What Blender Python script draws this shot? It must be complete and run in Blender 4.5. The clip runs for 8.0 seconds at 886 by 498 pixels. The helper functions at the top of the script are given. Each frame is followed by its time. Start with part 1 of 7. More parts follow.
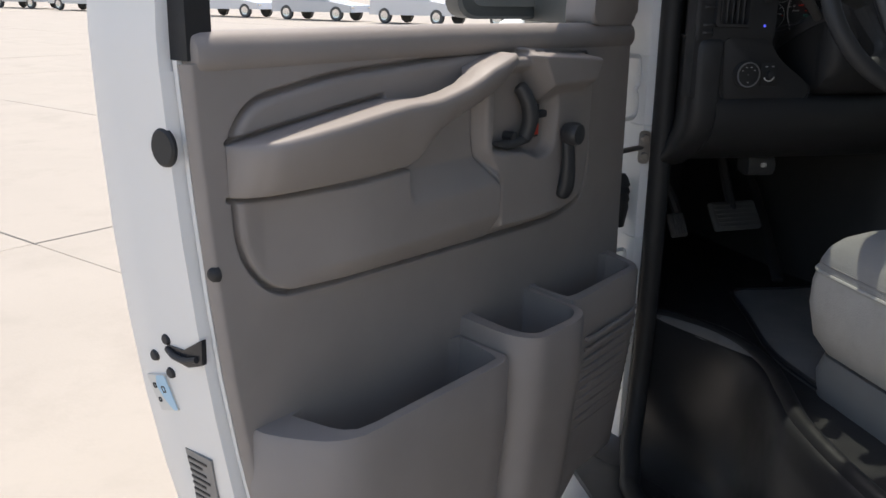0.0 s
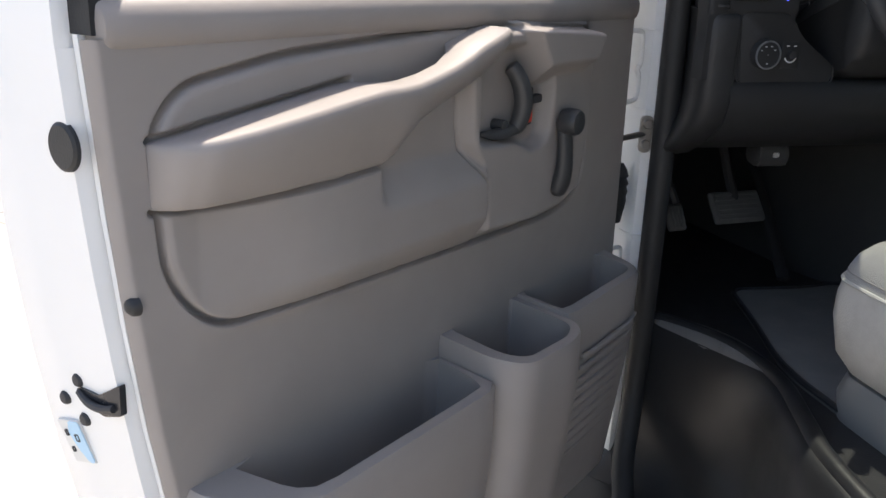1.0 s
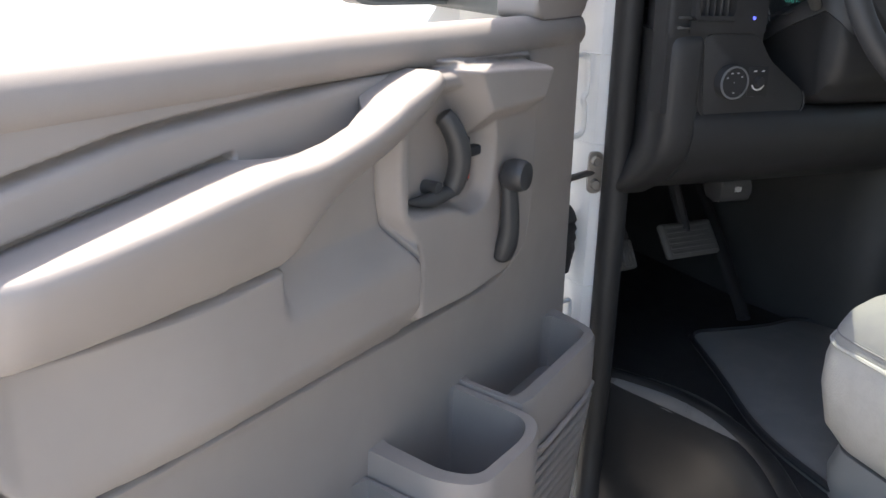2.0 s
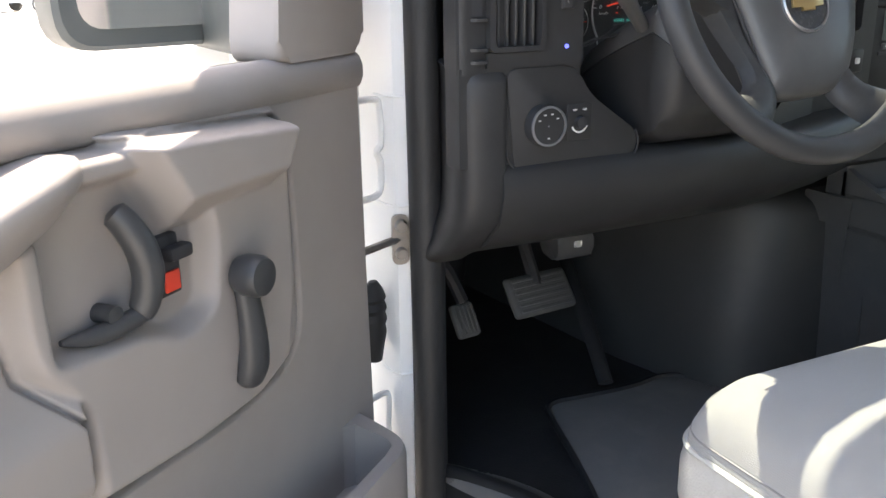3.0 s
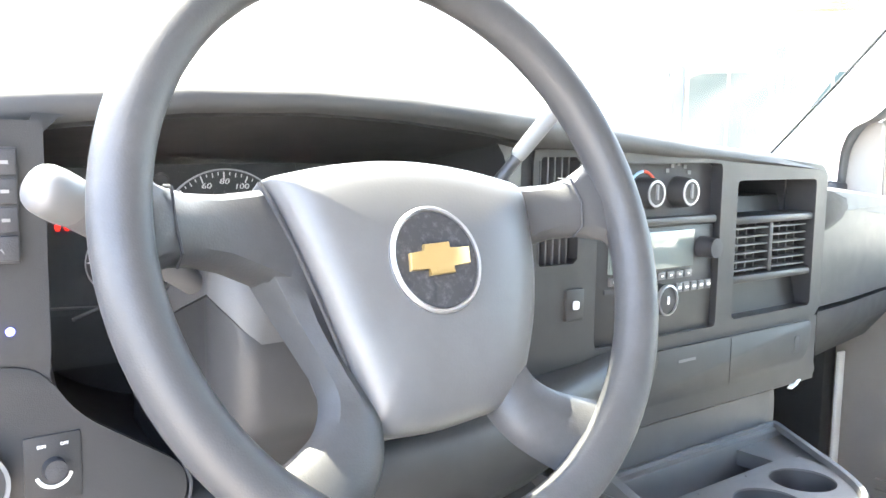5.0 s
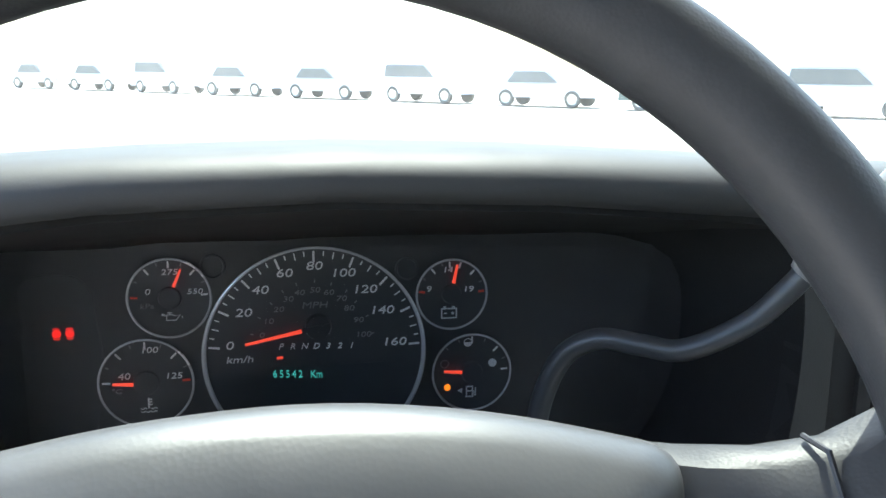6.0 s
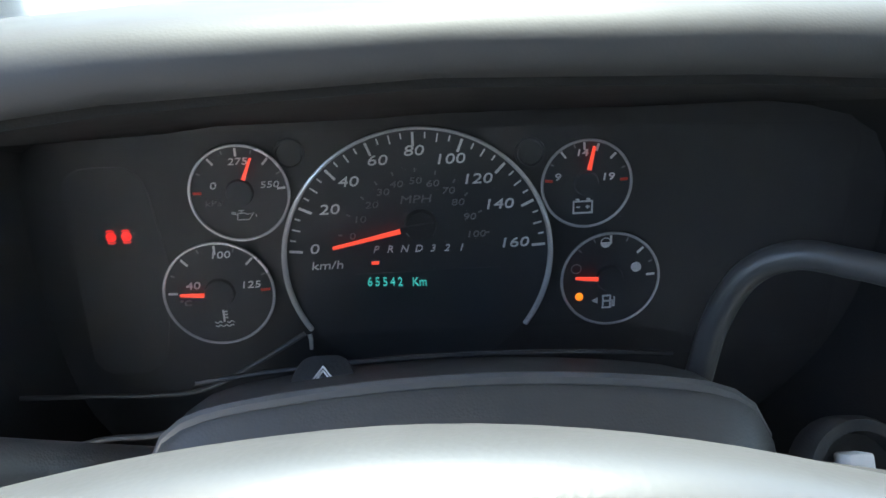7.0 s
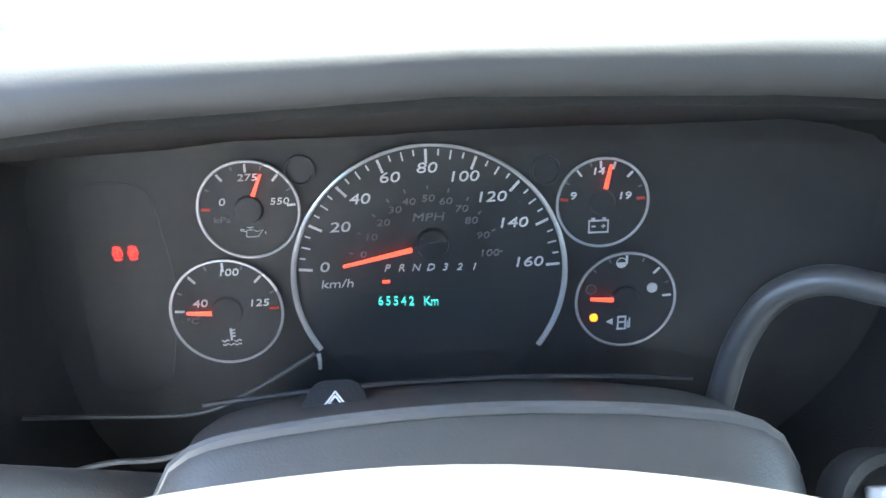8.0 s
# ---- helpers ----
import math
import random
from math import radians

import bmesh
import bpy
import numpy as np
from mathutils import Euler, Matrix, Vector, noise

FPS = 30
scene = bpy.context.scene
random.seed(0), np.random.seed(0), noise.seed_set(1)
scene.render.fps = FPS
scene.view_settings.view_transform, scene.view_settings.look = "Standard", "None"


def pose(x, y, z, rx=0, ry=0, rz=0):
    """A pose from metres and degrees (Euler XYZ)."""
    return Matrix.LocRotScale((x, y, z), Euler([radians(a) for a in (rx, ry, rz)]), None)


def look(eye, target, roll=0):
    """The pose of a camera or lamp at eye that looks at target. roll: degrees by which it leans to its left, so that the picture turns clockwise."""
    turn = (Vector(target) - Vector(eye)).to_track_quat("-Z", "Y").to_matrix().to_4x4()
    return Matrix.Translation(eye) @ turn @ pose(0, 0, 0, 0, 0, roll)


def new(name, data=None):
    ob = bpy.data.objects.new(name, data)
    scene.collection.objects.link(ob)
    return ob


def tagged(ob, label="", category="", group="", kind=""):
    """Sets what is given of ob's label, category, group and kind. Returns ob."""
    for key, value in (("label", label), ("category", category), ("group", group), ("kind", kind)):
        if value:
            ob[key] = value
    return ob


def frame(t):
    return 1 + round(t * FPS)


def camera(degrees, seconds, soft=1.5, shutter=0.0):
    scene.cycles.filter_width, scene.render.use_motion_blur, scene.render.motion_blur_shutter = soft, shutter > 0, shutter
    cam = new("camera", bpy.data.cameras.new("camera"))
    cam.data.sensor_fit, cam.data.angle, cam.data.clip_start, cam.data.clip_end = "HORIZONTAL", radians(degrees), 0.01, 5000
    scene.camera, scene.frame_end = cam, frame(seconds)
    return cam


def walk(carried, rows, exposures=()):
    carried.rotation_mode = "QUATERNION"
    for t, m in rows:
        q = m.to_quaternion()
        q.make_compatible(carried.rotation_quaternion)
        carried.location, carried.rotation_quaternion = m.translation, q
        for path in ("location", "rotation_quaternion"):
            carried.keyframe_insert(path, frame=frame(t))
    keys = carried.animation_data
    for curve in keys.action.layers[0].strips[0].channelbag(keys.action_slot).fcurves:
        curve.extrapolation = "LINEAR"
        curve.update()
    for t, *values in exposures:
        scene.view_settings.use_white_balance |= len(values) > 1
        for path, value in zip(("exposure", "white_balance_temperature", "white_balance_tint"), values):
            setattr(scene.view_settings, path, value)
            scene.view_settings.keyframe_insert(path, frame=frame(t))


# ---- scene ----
cam = camera(53.4, 8.0)
PATH = [
    (0, (-1.6031, -1.3146, 1.4324), (-1.3967, -0.3776, 1.1507), 1.02),
    (0.5, (-1.5955, -1.2579, 1.4279), (-1.3769, -0.3254, 1.1404), 1.73),
    (1, (-1.5675, -1.1129, 1.4280), (-1.3310, -0.1942, 1.1115), 2.15),
    (1.2, (-1.5565, -1.0557, 1.4285), (-1.3101, -0.1429, 1.1028), 1.33),
    (2.3, (-1.4557, -0.8246, 1.4598), (-1.1110, 0.0611, 1.1487), 1.31),
    (2.5, (-1.4036, -0.7949, 1.4549), (-1.0463, 0.0887, 1.1523), 0.56),
    (3, (-1.2539, -0.6829, 1.4615), (-0.8410, 0.1770, 1.1612), -0.78),
    (3.5, (-1.1360, -0.6134, 1.4709), (-0.6449, 0.2135, 1.1969), -0.43),
    (4, (-1.0290, -0.5188, 1.4672), (-0.4496, 0.2514, 1.2005), -0.43),
    (4.5, (-0.9262, -0.4604, 1.4662), (-0.2504, 0.2323, 1.2144), -0.68),
    (4.6, (-0.9055, -0.4489, 1.4684), (-0.2276, 0.2503, 1.2439), 0.3),
    (4.8, (-0.8640, -0.4260, 1.4727), (-0.2121, 0.3144, 1.3086), -0.39),
    (5, (-0.8096, -0.3886, 1.4927), (-0.1931, 0.3897, 1.3741), 0.89),
    (5.1, (-0.7792, -0.3717, 1.4996), (-0.1863, 0.4268, 1.3947), 1.35),
    (5.2, (-0.7429, -0.3459, 1.5100), (-0.1750, 0.4708, 1.4076), 2.18),
    (6.3, (-0.4788, -0.1143, 1.5715), (-0.4004, 0.8431, 1.2992), -1.26),
    (6.5, (-0.4787, -0.0924, 1.5704), (-0.4120, 0.8465, 1.2370), -1.45),
    (6.8, (-0.4903, -0.0729, 1.5622), (-0.4330, 0.8617, 1.2126), -1.78),
    (7, (-0.4981, -0.0590, 1.5581), (-0.4470, 0.8713, 1.1948), -1.99),
    (7.5, (-0.5027, -0.0475, 1.5557), (-0.4565, 0.8813, 1.1881), -1.88),
    (8, (-0.5019, -0.0501, 1.5584), (-0.4533, 0.8850, 1.2076), -1.59),
]
EXPOSURES = [(0, 0.7, 7050, 12), (0.5, 0.88, 7050, 11), (1.0, 1.4, 7050, 12), (1.2, 1.55, 7050, 12), (2.3, 2.35, 7150, 12), (3.0, 2.8, 7450, 12), (3.5, 3.2, 7450, 13), (4.0, 3.85, 7500, 14), (4.5, 4.7, 7600, 14), (5.0, 5.05, 7150, 13), (5.2, 4.65, 6950, 12), (6.3, 2.8, 6300, 6), (6.5, 2.95, 6350, 7), (7.0, 3.2, 6350, 7), (7.5, 3.55, 6250, 6), (8.0, 4.7, 6300, 7)]
walk(cam, [(t, look(eye, target, roll)) for t, eye, target, roll in PATH], EXPOSURES)

# ---- world and sun ----
world = bpy.data.worlds.new("sky")
scene.world = world
world.use_nodes = True
wn = world.node_tree.nodes
sky = wn.new("ShaderNodeTexSky")
sky.sky_type = "NISHITA"
sky.sun_disc = False
SUN_EL, SUN_AZ = 65.0, 8.0          # degrees up; degrees from straight ahead to the right
sky.sun_elevation, sky.sun_rotation = radians(SUN_EL), radians(SUN_AZ)
sky.air_density, sky.dust_density = 1.0, 2.0
wn["Background"].inputs["Strength"].default_value = 0.14
world.node_tree.links.new(sky.outputs["Color"], wn["Background"].inputs["Color"])

sun_data = bpy.data.lights.new("sun", "SUN")
sun_data.energy, sun_data.angle, sun_data.color = 2.5, radians(0.5), (1.0, 0.95, 0.88)
sun = new("sun", sun_data)
sun_way = Vector((math.sin(radians(SUN_AZ)) * math.cos(radians(SUN_EL)), math.cos(radians(SUN_AZ)) * math.cos(radians(SUN_EL)), math.sin(radians(SUN_EL))))
sun.matrix_world = look(tuple(sun_way * 40), (0, 0, 0))


# ---- materials ----
def surf(name, color, rough=0.5, metal=0.0, grain=0.0, grain_size=900.0, spread=0.12, spread_size=9.0, coat=0.0, spec=0.5, dirt=None, dirt_amount=0.0, dirt_size=5.0):
    """A surface with slow colour drift, optional dirt, and fine relief."""
    m = bpy.data.materials.new(name)
    m.use_nodes = True
    nt = m.node_tree
    b = nt.nodes["Principled BSDF"]
    tc = nt.nodes.new("ShaderNodeTexCoord")
    n1 = nt.nodes.new("ShaderNodeTexNoise")
    n1.inputs["Scale"].default_value, n1.inputs["Detail"].default_value = spread_size, 5
    nt.links.new(tc.outputs["Object"], n1.inputs["Vector"])
    mix = nt.nodes.new("ShaderNodeMix")
    mix.data_type = "RGBA"
    mix.inputs["A"].default_value = (*[c * (1 - spread) for c in color], 1)
    mix.inputs["B"].default_value = (*[min(1, c * (1 + spread)) for c in color], 1)
    nt.links.new(n1.outputs["Fac"], mix.inputs["Factor"])
    out = mix.outputs["Result"]
    if dirt:
        n3 = nt.nodes.new("ShaderNodeTexNoise")
        n3.inputs["Scale"].default_value, n3.inputs["Detail"].default_value = dirt_size, 8
        n3.inputs["Roughness"].default_value = 0.7
        nt.links.new(tc.outputs["Object"], n3.inputs["Vector"])
        ramp = nt.nodes.new("ShaderNodeMapRange")
        ramp.inputs["From Min"].default_value, ramp.inputs["From Max"].default_value = 0.5, 0.75
        ramp.inputs["To Max"].default_value = dirt_amount
        nt.links.new(n3.outputs["Fac"], ramp.inputs["Value"])
        mx = nt.nodes.new("ShaderNodeMix")
        mx.data_type = "RGBA"
        mx.inputs["B"].default_value = (*dirt, 1)
        nt.links.new(ramp.outputs["Result"], mx.inputs["Factor"])
        nt.links.new(out, mx.inputs["A"])
        out = mx.outputs["Result"]
    nt.links.new(out, b.inputs["Base Color"])
    rr = nt.nodes.new("ShaderNodeMapRange")
    rr.inputs["To Min"].default_value, rr.inputs["To Max"].default_value = max(0.02, rough - 0.08), min(1, rough + 0.08)
    n2 = nt.nodes.new("ShaderNodeTexNoise")
    n2.inputs["Scale"].default_value, n2.inputs["Detail"].default_value = 35, 6
    nt.links.new(tc.outputs["Object"], n2.inputs["Vector"])
    nt.links.new(n2.outputs["Fac"], rr.inputs["Value"])
    nt.links.new(rr.outputs["Result"], b.inputs["Roughness"])
    b.inputs["Metallic"].default_value = metal
    b.inputs["Specular IOR Level"].default_value = spec
    b.inputs["Coat Weight"].default_value = coat
    if grain:
        v = nt.nodes.new("ShaderNodeTexVoronoi")
        v.inputs["Scale"].default_value = grain_size
        nt.links.new(tc.outputs["Object"], v.inputs["Vector"])
        bump = nt.nodes.new("ShaderNodeBump")
        bump.inputs["Strength"].default_value, bump.inputs["Distance"].default_value = grain, 0.0006
        nt.links.new(v.outputs["Distance"], bump.inputs["Height"])
        nt.links.new(bump.outputs["Normal"], b.inputs["Normal"])
    return m


def glow(name, color, strength):
    m = bpy.data.materials.new(name)
    m.use_nodes = True
    b = m.node_tree.nodes["Principled BSDF"]
    b.inputs["Base Color"].default_value = (*[c * 0.5 for c in color], 1)
    b.inputs["Emission Color"].default_value = (*color, 1)
    b.inputs["Emission Strength"].default_value = strength
    return m


def pane_glass(name, tint, dust, smudge=False):
    """A tinted pane that lets light straight through, with a sheen and a film of dust."""
    m = bpy.data.materials.new(name)
    m.use_nodes = True
    nt = m.node_tree
    nt.nodes.clear()
    out = nt.nodes.new("ShaderNodeOutputMaterial")
    clear = nt.nodes.new("ShaderNodeBsdfTransparent")
    clear.inputs["Color"].default_value = (*tint, 1)
    gloss = nt.nodes.new("ShaderNodeBsdfGlossy")
    gloss.inputs["Roughness"].default_value = 0.3 if smudge else 0.02
    facing = nt.nodes.new("ShaderNodeLayerWeight")
    steep = nt.nodes.new("ShaderNodeMath")
    steep.operation, steep.inputs[1].default_value = "POWER", 5.0
    nt.links.new(facing.outputs["Facing"], steep.inputs[0])
    sheen = nt.nodes.new("ShaderNodeMapRange")
    sheen.inputs["To Min"].default_value, sheen.inputs["To Max"].default_value = (0.006, 0.05) if smudge else (0.02, 0.5)
    nt.links.new(steep.outputs["Value"], sheen.inputs["Value"])
    film = nt.nodes.new("ShaderNodeBsdfTranslucent") if not smudge else nt.nodes.new("ShaderNodeBsdfDiffuse")
    film.inputs["Color"].default_value = (0.8, 0.8, 0.78, 1)
    tc = nt.nodes.new("ShaderNodeTexCoord")
    n = nt.nodes.new("ShaderNodeTexNoise")
    n.inputs["Scale"].default_value, n.inputs["Detail"].default_value, n.inputs["Distortion"].default_value = (14, 6, 1.2) if smudge else (5, 7, 0.4)
    nt.links.new(tc.outputs["Object"], n.inputs["Vector"])
    mr = nt.nodes.new("ShaderNodeMapRange")
    mr.inputs["From Min"].default_value, mr.inputs["From Max"].default_value = 0.35, 0.75
    mr.inputs["To Min"].default_value, mr.inputs["To Max"].default_value = dust * 0.3, dust * 1.7
    nt.links.new(n.outputs["Fac"], mr.inputs["Value"])
    m1, m2 = nt.nodes.new("ShaderNodeMixShader"), nt.nodes.new("ShaderNodeMixShader")
    nt.links.new(sheen.outputs["Result"], m1.inputs["Fac"])
    nt.links.new(clear.outputs["BSDF"], m1.inputs[1])
    nt.links.new(gloss.outputs["BSDF"], m1.inputs[2])
    nt.links.new(mr.outputs["Result"], m2.inputs["Fac"])
    nt.links.new(m1.outputs["Shader"], m2.inputs[1])
    nt.links.new(film.outputs["BSDF"], m2.inputs[2])
    nt.links.new(m2.outputs["Shader"], out.inputs["Surface"])
    return m


def woven(name, color, scale=1050.0):
    """Ribbed seat cloth."""
    m = surf(name, color, 0.95, spread=0.1, spread_size=14, spec=0.2, dirt=tuple(c * 0.6 for c in color), dirt_amount=0.35, dirt_size=7)
    nt = m.node_tree
    b = nt.nodes["Principled BSDF"]
    b.inputs["Sheen Weight"].default_value = 0.25
    tc = nt.nodes.new("ShaderNodeTexCoord")
    w1 = nt.nodes.new("ShaderNodeTexWave")
    w1.inputs["Scale"].default_value, w1.inputs["Distortion"].default_value = scale / 2.6, 2.0
    w1.bands_direction = "X"
    w2 = nt.nodes.new("ShaderNodeTexWave")
    w2.inputs["Scale"].default_value, w2.inputs["Distortion"].default_value = scale / 2.2, 2.0
    w2.bands_direction = "Y"
    add = nt.nodes.new("ShaderNodeMath")
    add.operation = "MULTIPLY"
    bump = nt.nodes.new("ShaderNodeBump")
    bump.inputs["Strength"].default_value, bump.inputs["Distance"].default_value = 0.55, 0.001
    for w in (w1, w2):
        nt.links.new(tc.outputs["Object"], w.inputs["Vector"])
    nt.links.new(w1.outputs["Fac"], add.inputs[0])
    nt.links.new(w2.outputs["Fac"], add.inputs[1])
    nt.links.new(add.outputs["Value"], bump.inputs["Height"])
    nt.links.new(bump.outputs["Normal"], b.inputs["Normal"])
    return m


TRIM = surf("door_trim_plastic", (0.305, 0.275, 0.257), 0.55, spec=0.4, grain=0.1, grain_size=1400, dirt=(0.36, 0.335, 0.31), dirt_amount=0.3)
DASH = surf("dashboard_plastic", (0.029, 0.029, 0.030), 0.5, spec=0.35, grain=0.12, grain_size=1100, dirt=(0.075, 0.075, 0.075), dirt_amount=0.3)
DASH_TOP = surf("dashboard_pad", (0.044, 0.044, 0.045), 0.6, grain=0.05, grain_size=900)
DARK = surf("black_plastic", (0.030, 0.030, 0.033), 0.6, grain=0.2, grain_size=900)
GLOSSY = surf("dark_glossy_plastic", (0.03, 0.03, 0.033), 0.25, spread=0.05)
HANDLE = surf("handle_plastic", (0.046, 0.047, 0.049), 0.42, grain=0.1, grain_size=1200)
COVER = surf("engine_cover_plastic", (0.046, 0.046, 0.046), 0.5, grain=0.15, grain_size=900, dirt=(0.075, 0.073, 0.07), dirt_amount=0.4, dirt_size=8)
VENT = surf("vent_plastic", (0.055, 0.055, 0.056), 0.5, spread=0.1)
GREY = surf("grey_plastic", (0.10, 0.10, 0.102), 0.45, grain=0.2, grain_size=1200)
WHEEL = surf("wheel_rim_leatherette", (0.044, 0.044, 0.045), 0.48, spec=0.38, grain=0.12, grain_size=800, spread=0.1, dirt=(0.12, 0.12, 0.12), dirt_amount=0.35)
HUB = surf("wheel_cover_grained", (0.078, 0.078, 0.079), 0.42, grain=0.055, grain_size=620, spec=0.7, dirt=(0.16, 0.16, 0.16), dirt_amount=0.3)
WHITE = surf("white_car_paint", (0.82, 0.82, 0.81), 0.4, spread=0.02, coat=0.3, dirt=(0.66, 0.64, 0.61), dirt_amount=0.10, dirt_size=3)
RUBBER = surf("black_rubber", (0.022, 0.022, 0.023), 0.6, grain=0.3, grain_size=500)
MATF = surf("rubber_floor", (0.025, 0.025, 0.026), 0.36, grain=0.4, grain_size=350, dirt=(0.1, 0.095, 0.085), dirt_amount=0.35, dirt_size=9)
CARPET = surf("mat_carpet", (0.16, 0.156, 0.15), 0.95, grain=0.8, grain_size=650, dirt=(0.24, 0.225, 0.205), dirt_amount=0.5, dirt_size=10)
CHROME = surf("chrome", (0.75, 0.75, 0.76), 0.18, 1.0, spread=0.04)
COWL = surf("column_cowl_plastic", (0.070, 0.070, 0.071), 0.48, spec=0.4, grain=0.12, grain_size=1100, dirt=(0.12, 0.12, 0.12), dirt_amount=0.3)
# black deepened below the dash colour: shade inside recesses is put in
HOOD = surf("hood_shade_plastic", (0.022, 0.022, 0.023), 0.7, grain=0.2, grain_size=900)
CONSOLE = surf("console_plastic", (0.075, 0.075, 0.076), 0.48, grain=0.12, grain_size=1100, dirt=(0.12, 0.118, 0.115), dirt_amount=0.4, dirt_size=14)
LEVER = surf("lever_enamel", (0.060, 0.060, 0.062), 0.38, spread=0.1)
WORN_HIGHLIGHT = surf("worn_edge_highlight", (0.12, 0.12, 0.122), 0.32, spread=0.2, spread_size=40)
ODO = surf("odometer_glass", (0.038, 0.042, 0.045), 0.3, spread=0.05)
SATIN = surf("satin_silver", (0.36, 0.36, 0.37), 0.38, 0.8, spread=0.06)
PEDAL = surf("worn_pedal_rubber", (0.11, 0.108, 0.104), 0.6, grain=0.3, grain_size=500, dirt=(0.2, 0.19, 0.17), dirt_amount=0.5, dirt_size=14)
STEEL = surf("worn_steel", (0.35, 0.33, 0.31), 0.4, 1.0, dirt=(0.2, 0.13, 0.09), dirt_amount=0.6, dirt_size=40)
GOLD = surf("gold_badge", (0.50, 0.35, 0.15), 0.38, 0.7)
PRINT = surf("white_print", (0.75, 0.75, 0.74), 0.6, spread=0.03)
PRINT_DIM = surf("grey_print", (0.19, 0.19, 0.19), 0.6, spread=0.03)
FACE = surf("dial_black", (0.04, 0.04, 0.043), 0.5, spread=0.15, spread_size=30)
PLATE = surf("cluster_plate_grey", (0.031, 0.030, 0.032), 0.5, spread=0.2, spread_size=16, dirt=(0.07, 0.069, 0.068), dirt_amount=0.35, dirt_size=22)
CLOTH = woven("seat_cloth", (0.35, 0.34, 0.32))
VINYL = surf("seat_side_vinyl", (0.52, 0.505, 0.47), 0.38, grain=0.7, grain_size=330, spread=0.15, spread_size=12, dirt=(0.30, 0.285, 0.255), dirt_amount=0.5, dirt_size=8)
BASE = surf("seat_base_plastic", (0.24, 0.235, 0.225), 0.55, grain=0.2)
HEADLINER = surf("headliner", (0.42, 0.41, 0.39), 0.9, grain=0.4, grain_size=600)
PILLAR = surf("pale_pillar_trim", (0.62, 0.61, 0.59), 0.7, grain=0.3, grain_size=600)
RED = surf("red_paint", (0.75, 0.06, 0.03), 0.5)
BLUE_FILM = surf("blue_sticker", (0.42, 0.64, 0.82), 0.4)
LABEL = surf("paper_label", (0.7, 0.7, 0.68), 0.5)
LABEL_GREY = surf("foil_label", (0.22, 0.22, 0.22), 0.4, dirt=(0.15, 0.15, 0.15), dirt_amount=0.6, dirt_size=60)
GLASS = pane_glass("dusty_windscreen_glass", (0.78, 0.82, 0.805), 0.02)
SIDE_GLASS = pane_glass("side_window_glass", (0.88, 0.92, 0.91), 0.015)
LENS = pane_glass("dusty_dial_lens", (0.97, 0.97, 0.975), 0.008, smudge=True)
MIRROR = surf("mirror_glass", (0.9, 0.9, 0.9), 0.03, 1.0, spread=0.01)
CONCRETE = surf("concrete", (0.43, 0.395, 0.345), 0.85, spread=0.1, spread_size=0.8, grain=0.4, grain_size=60, dirt=(0.31, 0.28, 0.24), dirt_amount=0.45, dirt_size=1.3)
JOINT = surf("ground_soil", (0.3, 0.28, 0.25), 0.9, spread=0.2, spread_size=0.5)
RING = surf("dial_ring_chrome", (0.85, 0.85, 0.86), 0.25, 0.5, spread=0.05)
GLOW_RED = glow("red_lamp", (1.0, 0.03, 0.02), 0.09)
GLOW_NEEDLE = glow("needle", (1.0, 0.08, 0.04), 0.11)
GLOW_AMBER = glow("amber_lamp", (1.0, 0.22, 0.01), 0.17)
GLOW_TEAL = glow("odometer_segments", (0.10, 0.75, 0.65), 0.06)
GLOW_BLUE = glow("blue_led", (0.10, 0.13, 1.0), 0.45)


# ---- mesh helpers ----
UNIT = 1.1   # the van is laid out in units of 1.1 m


def scaled(m):
    return Matrix.Translation(m.translation * (UNIT - 1)) @ m


def B():
    return bmesh.new()


def part(name, bm, mat, parent=None, label="", angle=38):
    """Links a bmesh as one mesh object under a thing or a part."""
    me = bpy.data.meshes.new(name)
    bmesh.ops.recalc_face_normals(bm, faces=bm.faces)
    bmesh.ops.scale(bm, vec=(UNIT,) * 3, verts=bm.verts)
    bm.to_mesh(me)
    bm.free()
    me.materials.append(mat)
    for p in me.polygons:
        p.use_smooth = True
    me.set_sharp_from_angle(angle=radians(angle))
    ob = new(name, me)
    if parent is not None:
        ob.parent = parent
    if label:
        ob["label"] = label
    return ob


def thing(name, label, category, m=None, group="", kind=""):
    ob = new(name)
    ob.empty_display_size = 0.05
    if m is not None:
        ob.matrix_world = scaled(m)
    return tagged(ob, label, category, group, kind)


def bevel(bm, geom_edges, w, seg=2):
    if w > 0:
        bmesh.ops.bevel(bm, geom=geom_edges, offset=w, segments=seg, profile=0.5, affect="EDGES", clamp_overlap=True)


def box(bm, x0, x1, y0, y1, z0, z1, bev=0.0, seg=2, m=None):
    t = B()
    vs = [t.verts.new((x, y, z)) for x in (x0, x1) for y in (y0, y1) for z in (z0, z1)]
    for f in ((0, 1, 3, 2), (4, 6, 7, 5), (0, 4, 5, 1), (2, 3, 7, 6), (0, 2, 6, 4), (1, 5, 7, 3)):
        t.faces.new([vs[i] for i in f])
    bevel(t, t.edges[:], bev, seg)
    add_to(bm, t, m)
    return bm


def add_to(bm, t, m=None):
    if m is not None:
        bmesh.ops.transform(t, matrix=m, verts=t.verts)
    me = bpy.data.meshes.new("tmp")
    t.to_mesh(me)
    t.free()
    bm.from_mesh(me)
    bpy.data.meshes.remove(me)


def at3(axis, a, p, q):
    return {"x": (a, p, q), "y": (p, a, q), "z": (p, q, a)}[axis]


